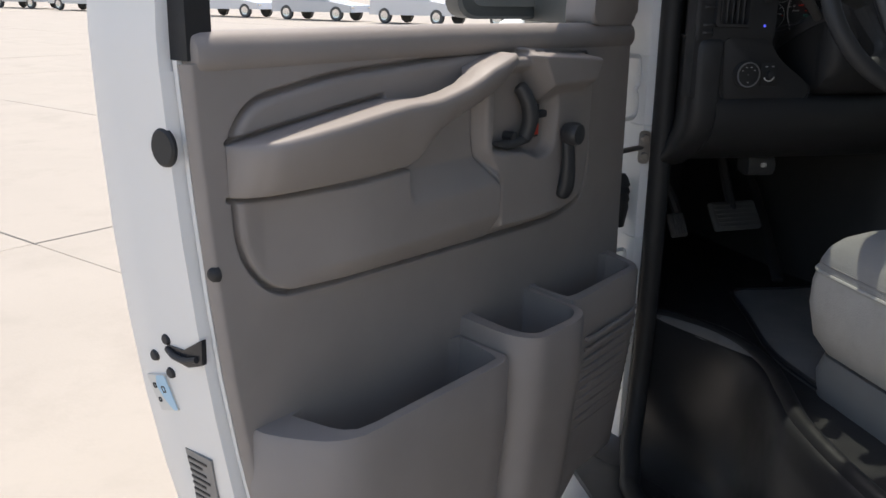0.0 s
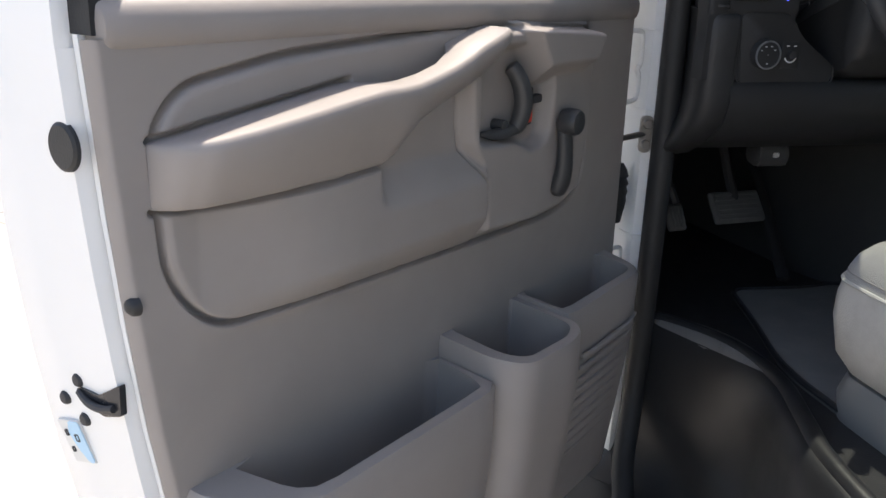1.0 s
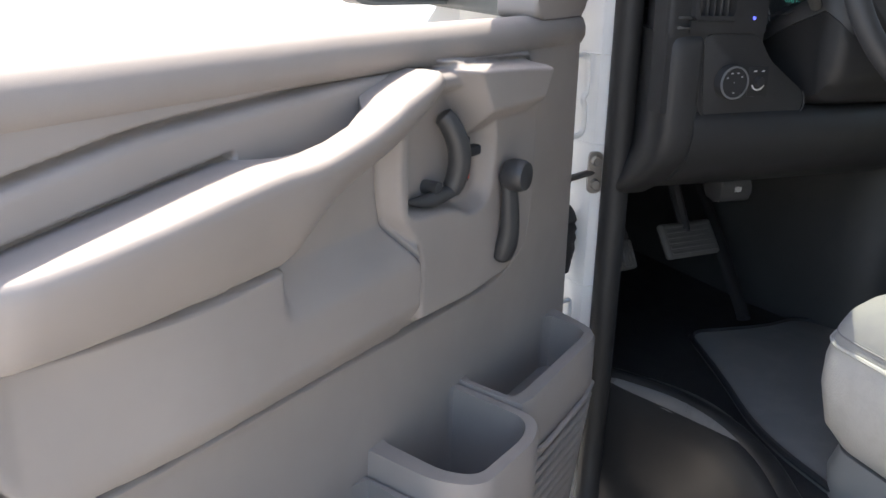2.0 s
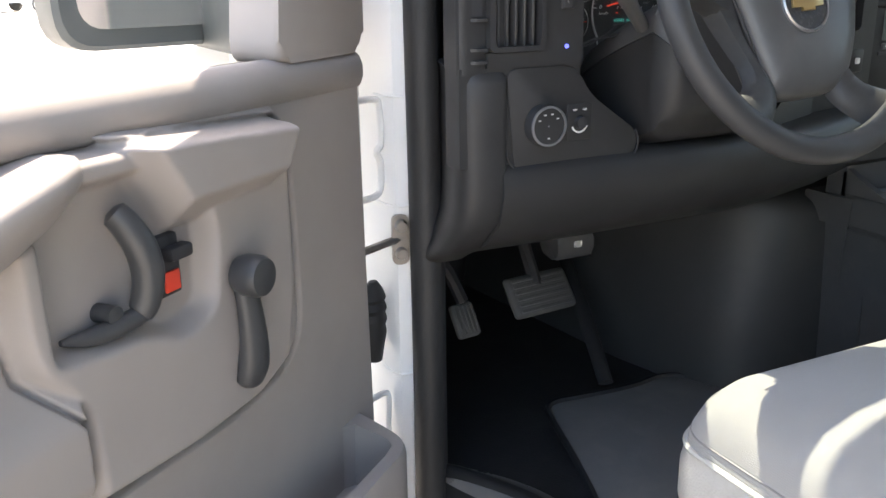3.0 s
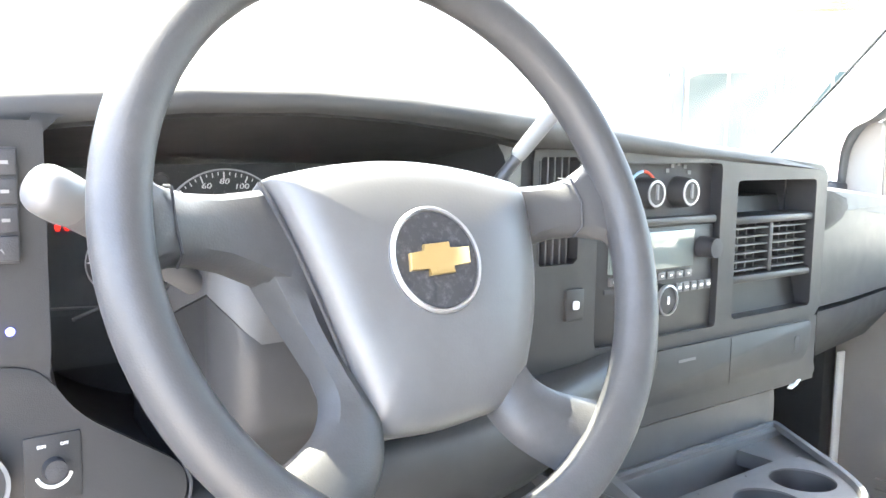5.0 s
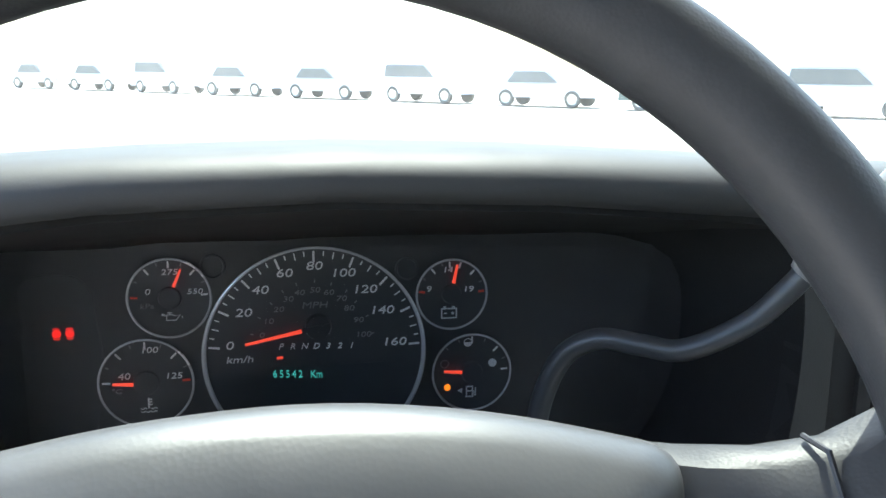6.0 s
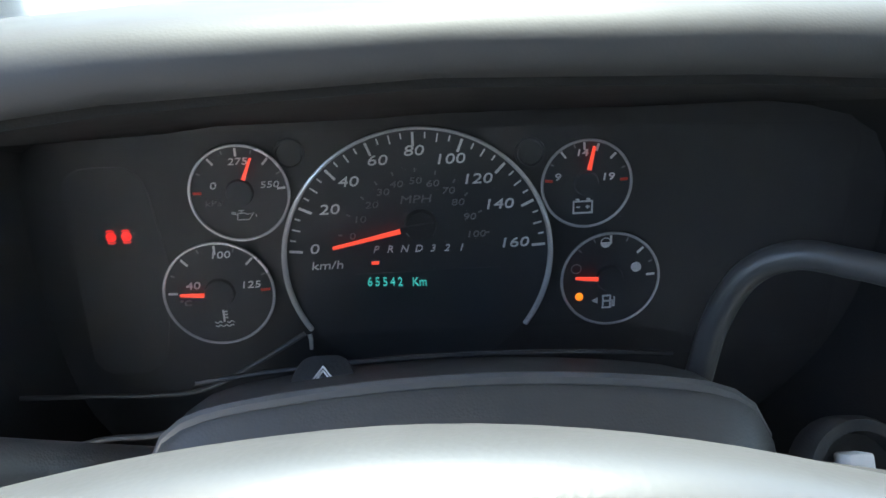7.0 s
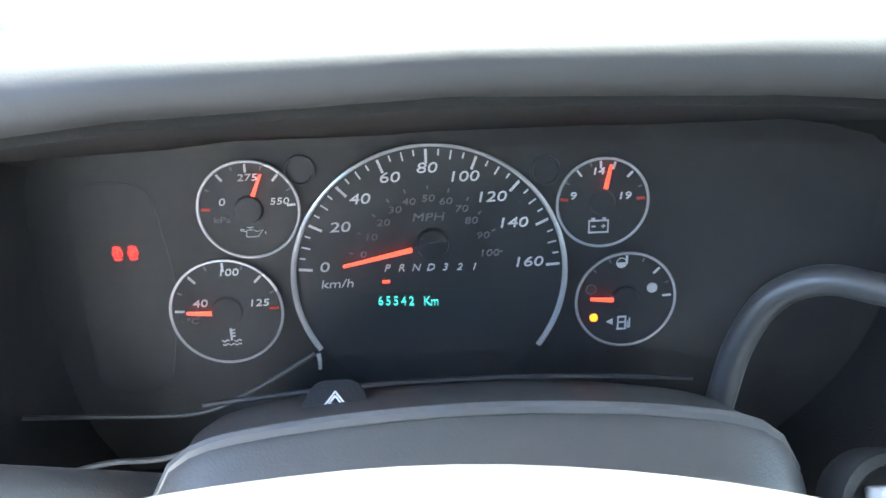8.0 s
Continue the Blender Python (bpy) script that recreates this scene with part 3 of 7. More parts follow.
front_line = [(0.30, 0.37), (0.19, 0.45), (0.11, 0.53), (0.085, 0.62), (0.085, 0.85), (0.088, 1.0), (0.092, 1.235)]


def smooth(x, a, b):
    t = np.clip((x - a) / (b - a), 0, 1)
    return t * t * (3 - 2 * t)


def away(poly, S, Z, closed=True):
    """Distance to a line or outline; inside a closed one it is positive, outside negative."""
    best, inside = np.full(S.shape, 9.0), np.zeros(S.shape, bool)
    for p, q in zip(poly, poly[1:] + (poly[:1] if closed else [])):
        ex, ez = q[0] - p[0], q[1] - p[1]
        t = np.clip(((S - p[0]) * ex + (Z - p[1]) * ez) / max(ex * ex + ez * ez, 1e-12), 0, 1)
        best = np.minimum(best, np.hypot(S - p[0] - t * ex, Z - p[1] - t * ez))
        if abs(ez) > 1e-12:
            inside ^= ((p[1] > Z) != (q[1] > Z)) & (S < p[0] + (Z - p[1]) / ez * ex)
    return np.where(inside, best, -best) if closed else best


# one moulded sheet: the depth of its face is worked out over a fine grid
island = rounded([(0.945, 1.160), (0.915, 1.194), (0.80, 1.212), (0.53, 1.226), (0.235, 1.212), (0.225, 1.15), (0.225, 0.985), (0.31, 0.962), (0.50, 0.966), (0.70, 0.974), (0.895, 0.982), (0.938, 1.035)], [0.03, 0.03, 0.03, 0.05, 0.03, 0.03, 0.05, 0.06, 0.1, 0.08, 0.06, 0.06], 6)
zrow = np.concatenate([np.linspace(0.37, 0.94, 58), np.linspace(0.942, 1.232, 175)])
ucol = np.concatenate([np.linspace(0, 0.008, 5)[:-1], np.linspace(0.008, 0.992, 540), np.linspace(0.992, 1, 5)[1:]])
fr = np.interp(zrow, [0.37, 0.45, 0.53, 0.62, 0.85, 1.0, 1.235], [0.30, 0.19, 0.11, 0.085, 0.085, 0.088, 0.092])
re_ = np.array([rear_edge(z) - 0.008 for z in zrow])
S = fr[:, None] + (re_ - fr)[:, None] * ucol[None, :]
Z = np.repeat(zrow[:, None], len(ucol), axis=1)
h = 0.014 + 0.009 * smooth(away(island, S, Z), 0.0, 0.009)
# bolster with a sloping top below the pull
scoop = smooth(-S, -0.702, -0.686)
h = np.maximum(h, 0.020 + 0.028 * smooth(-S, -0.945, -0.76) * (1 - scoop * (1 - smooth(-Z, -1.10, -1.046))) * smooth(Z, 0.960, 1.01) * (S > 0.507) * smooth(-Z, -1.13, -1.11))
# winder panel and the bowl behind the release
panel = [(0.246, 1.222), (0.495, 1.226), (0.50, 1.19), (0.547, 1.18), (0.547, 1.12), (0.541, 1.088), (0.522, 1.066), (0.507, 1.047), (0.507, 0.974), (0.40, 0.968), (0.315, 0.972), (0.262, 0.992), (0.248, 1.06)]
h = np.maximum(h, 0.020 + 0.021 * smooth(away(rounded(panel, 0.012), S, Z), 0.0, 0.013))
bowl = rounded([(0.523, 1.203), (0.522, 1.093), (0.509, 1.088), (0.437, 1.082), (0.405, 1.066), (0.363, 1.076), (0.354, 1.15), (0.380, 1.203)], [0.01, 0.012, 0.01, 0.02, 0.02, 0.02, 0.03, 0.01], 5)
k = smooth(away(bowl, S, Z), -0.001, 0.010)
h = h * (1 - k) + 0.021 * k
# grab ledge ahead of the pull
ztop = np.interp(S, [0.24, 0.436], [1.2125, 1.2285])
ledge = np.minimum.reduce([np.full(S.shape, 0.061), 0.018 + (ztop - Z) * 6, 0.038 + (Z - 1.158) * 1.25, 0.038 + (0.402 + (Z - 1.161) * 0.7 - S) * 2.2, 0.022 + (S - 0.246 - (1.212 - Z) * 0.62) * 3])
h = np.where(Z > 1.15, np.maximum(h, ledge), h)
# soften, then the fine grooves
for _ in range(3):
    h[1:-1, 1:-1] = (h[1:-1, 1:-1] * 2 + h[:-2, 1:-1] + h[2:, 1:-1] + h[1:-1, :-2] + h[1:-1, 2:]) / 6
for line, deep, wide in (([(s, z) for s, z in island] + [island[0]], 0.014, 0.0030), ([(0.946, 1.154), (0.895, 1.1615), (0.843, 1.168), (0.78, 1.176), (0.722, 1.183)], 0.012, 0.0030), ([(0.948, 1.097), (0.90, 1.0935), (0.86, 1.093), (0.76, 1.0955), (0.692, 1.0995)], 0.012, 0.0026),
                         ([(0.548, 1.165), (0.548, 1.12), (0.541, 1.087), (0.524, 1.066), (0.508, 1.047), (0.508, 0.972)], 0.007, 0.0020)):
    h -= deep * np.exp(-(away(line, S, Z, False) / wide) ** 4)
# rolled rim
rim = np.minimum((S - fr[:, None]), (re_[:, None] - S))
h -= 0.012 * (1 - np.clip(rim / 0.008, 0, 1)) ** 2
nr, nc = S.shape
verts = np.stack([S, h, Z], -1).reshape(-1, 3) * UNIT
faces = [(r * nc + c, r * nc + c + 1, (r + 1) * nc + c + 1, (r + 1) * nc + c) for r in range(nr - 1) for c in range(nc - 1)]
me = bpy.data.meshes.new("trim_panel")
me.from_pydata(verts.tolist(), [], faces)
me.materials.append(TRIM)
for p in me.polygons:
    p.use_smooth = True
trim = new("trim_panel", me)
trim.parent = door
trim["label"] = "taupe-grey moulded plastic inner trim"
bm = B()
prism(bm, trim_line + front_line, "y", -0.003, 0.0035)
part("trim_backing", bm, WHITE, door)
# padded sill under the window
bm = B()
prof = [(0.0, 1.221), (0.014, 1.2215), (0.022, 1.226), (0.0265, 1.235), (0.0265, 1.246), (0.022, 1.255), (0.014, 1.2605), (0.004, 1.262), (-0.010, 1.256), (-0.012, 1.23)]
loft(bm, [[(s, d * k, z - 0.006 * smooth(-s, -0.6, -0.1)) for d, z in prof] for s, k in ((0.088, 0.8), (0.10, 1), (0.3, 1), (0.6, 1), (0.9, 1), (0.966, 1), (0.976, 0.85), (0.981, 0.5))])
part("window_sill", bm, TRIM, door, "rounded taupe sill along the window")
bm = B()
box(bm, 0.13, 0.965, -0.045, -0.012, 1.20, 1.252, 0.004)
part("belt_seal", bm, RUBBER, door, "black rubber wiper strip at the glass slot")
# sail trim in the front corner of the window
bm = B()
prism(bm, rounded([(0.085, 1.253), (0.235, 1.253), (0.225, 1.34), (0.16, 1.46), (0.085, 1.50)], 0.02), "y", -0.03, 0.022, 0.012, 3, only_b=True)
part("corner_trim", bm, TRIM, door)
# armrest and pull: distance from the hinge line, depth of the front, z low, z high, depth of the back
bm = B()
rows = [(0.948, 0.024, 1.099, 1.151, 0.014, 0.020), (0.935, 0.050, 1.099, 1.1545, 0.014, 0.036), (0.915, 0.064, 1.099, 1.157, 0.014, 0.046), (0.88, 0.072, 1.099, 1.162, 0.014, 0.050), (0.83, 0.077, 1.099, 1.1685, 0.014, 0.052), (0.78, 0.079, 1.100, 1.175, 0.014, 0.052), (0.74, 0.080, 1.101, 1.1795, 0.014, 0.052),
        (0.724, 0.080, 1.101, 1.1805, 0.018, 0.052), (0.706, 0.080, 1.102, 1.1805, 0.034, 0.053), (0.692, 0.0795, 1.109, 1.181, 0.042, 0.056), (0.678, 0.079, 1.124, 1.182, 0.046, 0.060), (0.654, 0.078, 1.143, 1.186, 0.049, 0.063), (0.620, 0.077, 1.156, 1.193, 0.047, 0.064), (0.590, 0.076, 1.164, 1.202, 0.038, 0.063),
        (0.572, 0.075, 1.169, 1.209, 0.022, 0.062), (0.548, 0.074, 1.177, 1.2155, 0.014, 0.060), (0.520, 0.070, 1.187, 1.2215, 0.014, 0.056), (0.500, 0.062, 1.195, 1.2245, 0.014, 0.050), (0.488, 0.048, 1.203, 1.223, 0.014, 0.040)]
rings = []
for s, d, z0, z1, back, low in rows:
    e = min(0.006, (z1 - z0) * 0.2)
    za, zb = z1 - e * 2, z0 + 0.004
    rings.append([(s, back, z1 - 0.0005), (s, back * 0.5 + d * 0.5, z1 + 0.0005), (s, d - e, z1), (s, d - e * 0.35, z1 - e * 0.3), (s, d, z1 - e), (s, d + 0.0002, za), (s, d * 0.7 + low * 0.3, za * 0.6 + zb * 0.4), (s, d * 0.3 + low * 0.7, za * 0.25 + zb * 0.75), (s, low, zb), (s, low - 0.004, z0), (s, back * 0.5 + low * 0.5, z0), (s, back, z0 + 0.001)])
rr = [rings[0]]
for ra, rb in zip(rings, rings[1:]):
    for t in (1 / 3, 2 / 3, 1):
        rr.append([tuple(Vector(p).lerp(Vector(q), t)) for p, q in zip(ra, rb)])
loft(bm, rr)
part("armrest", bm, TRIM, door, "armrest that rises into a pull handle", 48)
bm = B()
path = curve([(0.452, 0.030, 1.178), (0.447, 0.037, 1.168), (0.441, 0.043, 1.150), (0.438, 0.044, 1.130), (0.441, 0.041, 1.110), (0.446, 0.038, 1.102)], 6)
tube(bm, path, [min(0.0085 + 0.0020 * math.sin(math.pi * i / (len(path) - 1)), 0.004 + 0.0025 * i, 0.005 + 0.0025 * (len(path) - 1 - i)) for i in range(len(path))], 14, squash=1.1)
tube(bm, curve([(0.442, 0.040, 1.103), (0.462, 0.036, 1.099), (0.486, 0.032, 1.099), (0.506, 0.028, 1.102)], 4), [0.0072] * 8 + [0.0062, 0.0052, 0.0042, 0.003, 0.002], 10)
lathe(bm, [(0.001, 0), (0.007, 0), (0.007, 0.018), (0.001, 0.019)], pose(0.466, 0.020, 1.108, -90, 0, 0), 16)
part("release_handle", bm, HANDLE, door, "dark grey plastic door release lever")
bm = B()
box(bm, 0.386, 0.414, 0.018, 0.027, 1.098, 1.146, 0.003)
lock = part("lock_housing", bm, DARK, door)
bm = B()
box(bm, 0.382, 0.406, 0.026, 0.038, 1.127, 1.138, 0.003)
part("lock_lever", bm, DARK, lock)
bm = B()
box(bm, 0.390, 0.406, 0.0265, 0.0290, 1.102, 1.118, 0.001)
part("lock_flag", bm, RED, lock, "red unlocked marker")
bm = B()
path = curve([(0.343, 0.048, 1.101), (0.342, 0.052, 1.082), (0.340, 0.053, 1.060), (0.338, 0.052, 1.038), (0.337, 0.049, 1.020), (0.338, 0.045, 1.006), (0.339, 0.043, 0.999)], 5)
rad = [float(np.interp(i / (len(path) - 1), [0, 0.15, 0.4, 0.68, 0.85, 0.95, 1], [0.011, 0.0115, 0.0135, 0.0165, 0.0145, 0.009, 0.003])) for i in range(len(path))]
tube(bm, path, rad, 14, squash=0.7)
crank = part("window_crank", bm, HANDLE, door, "dark grey window winder arm")
bm = B()
lathe(bm, [(0.004, 0), (0.0150, 0.002), (0.0172, 0.009), (0.0172, 0.021), (0.015, 0.026), (0.001, 0.0275)], pose(0.3435, 0.046, 1.101, -90, 0, 0), 24)
part("knob", bm, HANDLE, crank)
# lower map pockets: three bins of different depth
def bin_part(outer, inner, z0, z1, lo, name):
    b = B()
    n = 64
    c = tuple(sum(v) / len(inner) for v in zip(*inner))
    po, pi = polar(outer, c, n), polar(inner, c, n)
    low = [(c[0] + (p[0] - c[0]) * 0.97, max(0.010, p[1] * 0.72)) for p in po]
    tilt = lambda p: z1 + 0.10 * (0.06 - p[1])
    out_r = [(c[0] + (p[0] - c[0]) * 0.985, p[1] if p[1] < 0.012 else p[1] - 0.002) for p in po]
    rings = [[(*p, lo) for p in low], [(*p, z1 - 0.10) for p in po], [(p[0], p[1], tilt(p) - 0.006) for p in po], [(p[0], p[1], tilt(p)) for p in out_r],
             [(p[0], p[1], tilt(p)) for p in pi], [(c[0] + (p[0] - c[0]) * 0.97, 0.016 + (p[1] - 0.016) * 0.9, z0) for p in pi]]
    loft(b, rings)
    return part(name, b, TRIM, door)


bin_part(rounded([(0.560, 0.010), (0.934, 0.010), (0.930, 0.040), (0.880, 0.112), (0.560, 0.114)], [0.002, 0.002, 0.02, 0.05, 0.01], 6), rounded([(0.564, 0.018), (0.882, 0.018), (0.858, 0.098), (0.576, 0.100)], [0.008, 0.01, 0.03, 0.012], 6), 0.68, 0.832, 0.40, "map_pocket")
bin_part(rounded([(0.385, 0.010), (0.558, 0.010), (0.558, 0.10), (0.535, 0.138), (0.43, 0.142), (0.388, 0.125)], [0.002, 0.002, 0.02, 0.03, 0.03, 0.02], 6), rounded([(0.398, 0.018), (0.535, 0.018), (0.538, 0.095), (0.522, 0.124), (0.432, 0.128), (0.400, 0.114)], [0.006, 0.01, 0.02, 0.02, 0.02, 0.02], 6), 0.72, 0.858, 0.40, "cup_pocket")
bin_part(rounded([(0.118, 0.010), (0.383, 0.010), (0.383, 0.105), (0.145, 0.098)], [0.002, 0.002, 0.01, 0.03], 6), rounded([(0.146, 0.020), (0.374, 0.020), (0.374, 0.088), (0.156, 0.084)], [0.006, 0.006, 0.012, 0.02], 6), 0.79, 0.860, 0.52, "small_pocket")
# speaker louvres
for i in range(10):
    b2 = B()
    z = 0.785 - 0.0185 * i
    tube(b2, [(0.152 - 0.001 * i, 0.094 - 0.0026 * i, z), (0.20, 0.104 - 0.0026 * i, z), (0.33, 0.109 - 0.0026 * i, z - 0.001), (0.345, 0.106 - 0.0026 * i, z - 0.001)], 0.0036, 8)
    part("louvre", b2, TRIM, door)
# shut face: plug, latch, bolts, stickers
def on_edge(z, d, out=0.0):
    return rear_edge(z) + float(np.interp(-d, [0.008, 0.05, 0.078, 0.082, 0.118], [0.002, 0.003, 0.005, 0.006, 0.010])) + out


bm = B()
lathe(bm, [(0.001, 0.003), (0.0165, 0.003), (0.0190, 0.001), (0.0195, -0.002)], pose(on_edge(1.152, -0.03), -0.0152, 1.152, 0, 90, 0), 24)
part("rubber_plug", bm, RUBBER, door, "round black rubber plug")
bm = B()
lathe(bm, [(0.001, 0.007), (0.005, 0.006), (0.008, 0.003), (0.009, -0.002)], pose(on_edge(1.024, 0.0) - 0.016, 0.016, 1.024, 0, 90, 0), 16)
part("bump_stop", bm, RUBBER, door, "black rubber bump stop")
ex = on_edge(0.93, -0.03)
bm = B()
prism(bm, rounded([(-0.004, 0.949), (-0.038, 0.928), (-0.064, 0.9275), (-0.071, 0.9235), (-0.069, 0.9185), (-0.050, 0.912), (-0.030, 0.9105), (-0.005, 0.9195)], 0.002), "x", ex - 0.004, ex + 0.0020, 0.0005)
latch = part("latch", bm, GLOSSY, door, "black door latch in its slot")
bm = B()
tube(bm, curve([(ex + 0.002, -0.066, 0.9225), (ex + 0.005, -0.050, 0.9190), (ex + 0.006, -0.030, 0.9200), (ex + 0.004, -0.012, 0.9250)], 4), 0.0036, 8)
part("latch_hook", bm, DARK, latch)
for d, z in ((-0.067, 0.9335), (-0.0915, 0.9080), (-0.071, 0.8910)):
    bm = B()
    lathe(bm, [(0.001, 0.0035), (0.005, 0.003), (0.0066, 0.001), (0.007, -0.002)], pose(on_edge(z, d) - 0.0005, d, z, 0, 90, 0), 12)
    part("bolt", bm, DARK, door)
ex = on_edge(0.862, -0.1)
TILT = pose(ex + 0.0004, -0.090, 0.862, 0, 9.5, 7) @ pose(0, 0, 0, 14, 0, 0) @ Matrix.Diagonal((1, 0.72, 0.84, 1)) @ pose(-ex, 0.1, -0.862)
bm = B()
box(bm, ex - 0.002, ex + 0.0006, -0.122, -0.080, 0.833, 0.888, m=TILT)
sticker = part("sticker", bm, LABEL, door, "small white and blue sticker")
bm = B()
prism(bm, rounded([(-0.080, 0.834), (-0.080, 0.887), (-0.100, 0.887), (-0.108, 0.872), (-0.101, 0.850), (-0.090, 0.834)], 0.003), "x", ex, ex + 0.0012, m=TILT)
part("sticker_patch", bm, BLUE_FILM, sticker)
for d, z, w, h in ((-0.094, 0.866, 0.004, 0.010), (-0.112, 0.872, 0.003, 0.008), (-0.113, 0.850, 0.003, 0.007)):
    bm = B()
    ring_plate(bm, rrect(d - w, z - h / 2, d + w, z + h / 2, 0.0012), rrect(d - w * 0.6, z - h * 0.3, d + w * 0.6, z + h * 0.3, 0.0008), "x", ex, ex + 0.0016, n=24, m=TILT)
    part("print_bar", bm, DARK, sticker)
ex = on_edge(0.76, -0.06)
bm = B()
LEAN = pose(ex + 0.0004, -0.06, 0.76, 0, 11, 0) @ pose(-ex, 0.06, -0.76)
prism(bm, [(-0.079, 0.789), (-0.0325, 0.788), (-0.044, 0.680), (-0.088, 0.680)], "x", ex - 0.003, ex + 0.0008, m=LEAN)
plate = part("foil_label", bm, LABEL_GREY, door, "grey foil label with fine lines of print")
for i in range(10):
    bm = B()
    z = 0.690 + 0.0095 * i
    sh = -0.0105 * (0.789 - z) / 0.109
    box(bm, ex - 0.002, ex + 0.0018, -0.076 + sh, -0.042 + sh - 0.005 * (i % 3), z, z + 0.003, m=LEAN)
    part("print_bar", bm, DARK, plate)
# door check link and wire clip by the hinge
bm = B()
tube(bm, [(0.075, -0.004, 1.030), (0.035, 0.012, 1.034), (0.010, 0.026, 1.037)], 0.005, 8)
part("check_link", bm, STEEL, door, "worn steel door check link")
bm = B()
tube(bm, curve([(0.085, -0.012, 1.197), (0.035, 0.0, 1.197), (0.024, 0.002, 1.188), (0.022, 0.002, 1.148), (0.032, 0.002, 1.138), (0.024, 0.002, 1.126), (0.025, 0.002, 1.097), (0.038, 0.0, 1.088), (0.085, -0.012, 1.087)], 5), 0.0042, 8)
part("hinge_leaf", bm, WHITE, door, "white painted hinge loop")
bm = B()
tube(bm, curve([(0.085, -0.010, 0.842), (0.035, 0.0, 0.842), (0.024, 0.002, 0.832), (0.026, 0.002, 0.80), (0.026, 0.002, 0.74)], 4), 0.004, 8)
part("hinge_leaf", bm, WHITE, door)
bm = B()
loft(bm, [[(0.034 + r * math.cos(a), -0.008 + 0.8 * r * math.sin(a), z) for a in [2 * math.pi * k / 10 for k in range(10)]] for r, z in ((0.006, 0.985), (0.014, 0.975), (0.018, 0.965), (0.015, 0.960), (0.019, 0.952), (0.016, 0.946), (0.019, 0.938), (0.016, 0.931), (0.018, 0.922), (0.014, 0.905), (0.010, 0.885))])
part("wire_boot", bm, RUBBER, door, "black rubber wiring boot")
# outside mirror
bm = B()
out_l = rounded([(-0.14, 0.0), (0.14, 0.0), (0.14, 0.24), (-0.14, 0.24)], 0.04, 5)
loft(bm, [[(k * p[0], y, 0.12 + k * (p[1] - 0.12)) for p in out_l] for y, k in ((0.0, 0.96), (-0.006, 1.0), (-0.05, 1.0), (-0.09, 0.85), (-0.11, 0.5))])
house = part("mirror_housing", bm, surf("mirror_shell", (0.05, 0.058, 0.06), 0.45, grain=0.1), door, "dark teal-grey outside mirror housing")
house.matrix_basis = scaled(pose(0.085, -0.205, 1.254, 0, 0, -22))
bm = B()
prism(bm, rounded([(-0.118, 0.022), (0.118, 0.022), (0.118, 0.218), (-0.118, 0.218)], 0.03, 5), "y", 0.0, 0.004)
part("mirror_glass", bm, MIRROR, house, "silvered mirror glass")
bm = B()
prism(bm, rounded([(0.10, -0.04), (-0.02, -0.185), (-0.11, -0.195), (-0.13, -0.25), (0.02, -0.26), (0.17, -0.05)], 0.015), "z", 1.250, 1.37, 0.012)
part("mirror_arm", bm, surf("mirror_arm_plastic", (0.05, 0.06, 0.062), 0.5), door)


# ---- dashboard ----
dash = thing("dashboard", "charcoal moulded plastic dashboard with vents, dials and radio", "dashboard")
# top pad, with a brow over the dials
bm = B()
rings = []
for x, yf, zt, drop in ((-0.735, 0.235, 1.366, 0.03), (-0.748, 0.185, 1.372, 0.03), (-0.70, 0.168, 1.380, 0.03), (-0.60, 0.158, 1.388, 0.022), (-0.52, 0.154, 1.393, 0.018), (-0.44, 0.154, 1.395, 0.017), (-0.36, 0.156, 1.393, 0.018), (-0.28, 0.162, 1.388, 0.02), (-0.20, 0.175, 1.383, 0.025), (-0.10, 0.192, 1.376, 0.022), (0.05, 0.202, 1.363, 0.018), (0.20, 0.203, 1.352, 0.016), (0.300, 0.206, 1.344, 0.014), (0.316, 0.216, 1.339, 0.012)):
    rings.append([(x, yf + 0.004, zt - drop), (x, yf - 0.001, zt - 0.012), (x, yf + 0.002, zt - 0.006), (x, yf + 0.008, zt - 0.002), (x, yf + 0.018, zt), (x, yf + 0.10, zt - 0.003), (x, 0.55, 1.345), (x, 0.95, 1.275), (x, 0.95, 1.22), (x, 0.36, 1.342 - drop * 0.3)])
loft(bm, rings)
part("top_pad", bm, DASH_TOP, dash, "soft dark dashboard top with a long brow", 70)
bm = B()
rings = []
for x, yf, zt in ((0.318, 0.225, 1.325), (0.36, 0.245, 1.312), (0.50, 0.262, 1.302), (0.70, 0.290, 1.285), (0.78, 0.315, 1.272)):
    rings.append([(x, yf + 0.012, zt - 0.05), (x, yf, zt - 0.030), (x, yf + 0.004, zt - 0.006), (x, yf + 0.03, zt), (x, 0.55, zt - 0.01), (x, 0.95, 1.25), (x, 0.95, 1.18)])
loft(bm, rings)
part("passenger_pad", bm, DASH_TOP, dash)
# lower body on the driver's side, with its rolled edge
bm = B()
rings = []
for x, dy, dz in ((-0.706, 0.0, 0.0), (-0.60, -0.002, 0.0), (-0.45, 0.0, 0.0), (-0.30, 0.004, 0.0), (-0.20, 0.022, 0.006), (-0.12, 0.045, 0.012), (-0.02, 0.06, 0.03)):
    prof = [(0.20, 1.142), (0.158, 1.141), (0.146, 1.138), (0.1385, 1.130), (0.136, 1.110), (0.144, 1.078), (0.175, 1.047), (0.225, 1.024), (0.262, 1.015), (0.275, 1.018), (0.28, 1.035), (0.29, 1.142)]
    rings.append([(x, y + dy, z + dz) for y, z in prof])
loft(bm, rings)
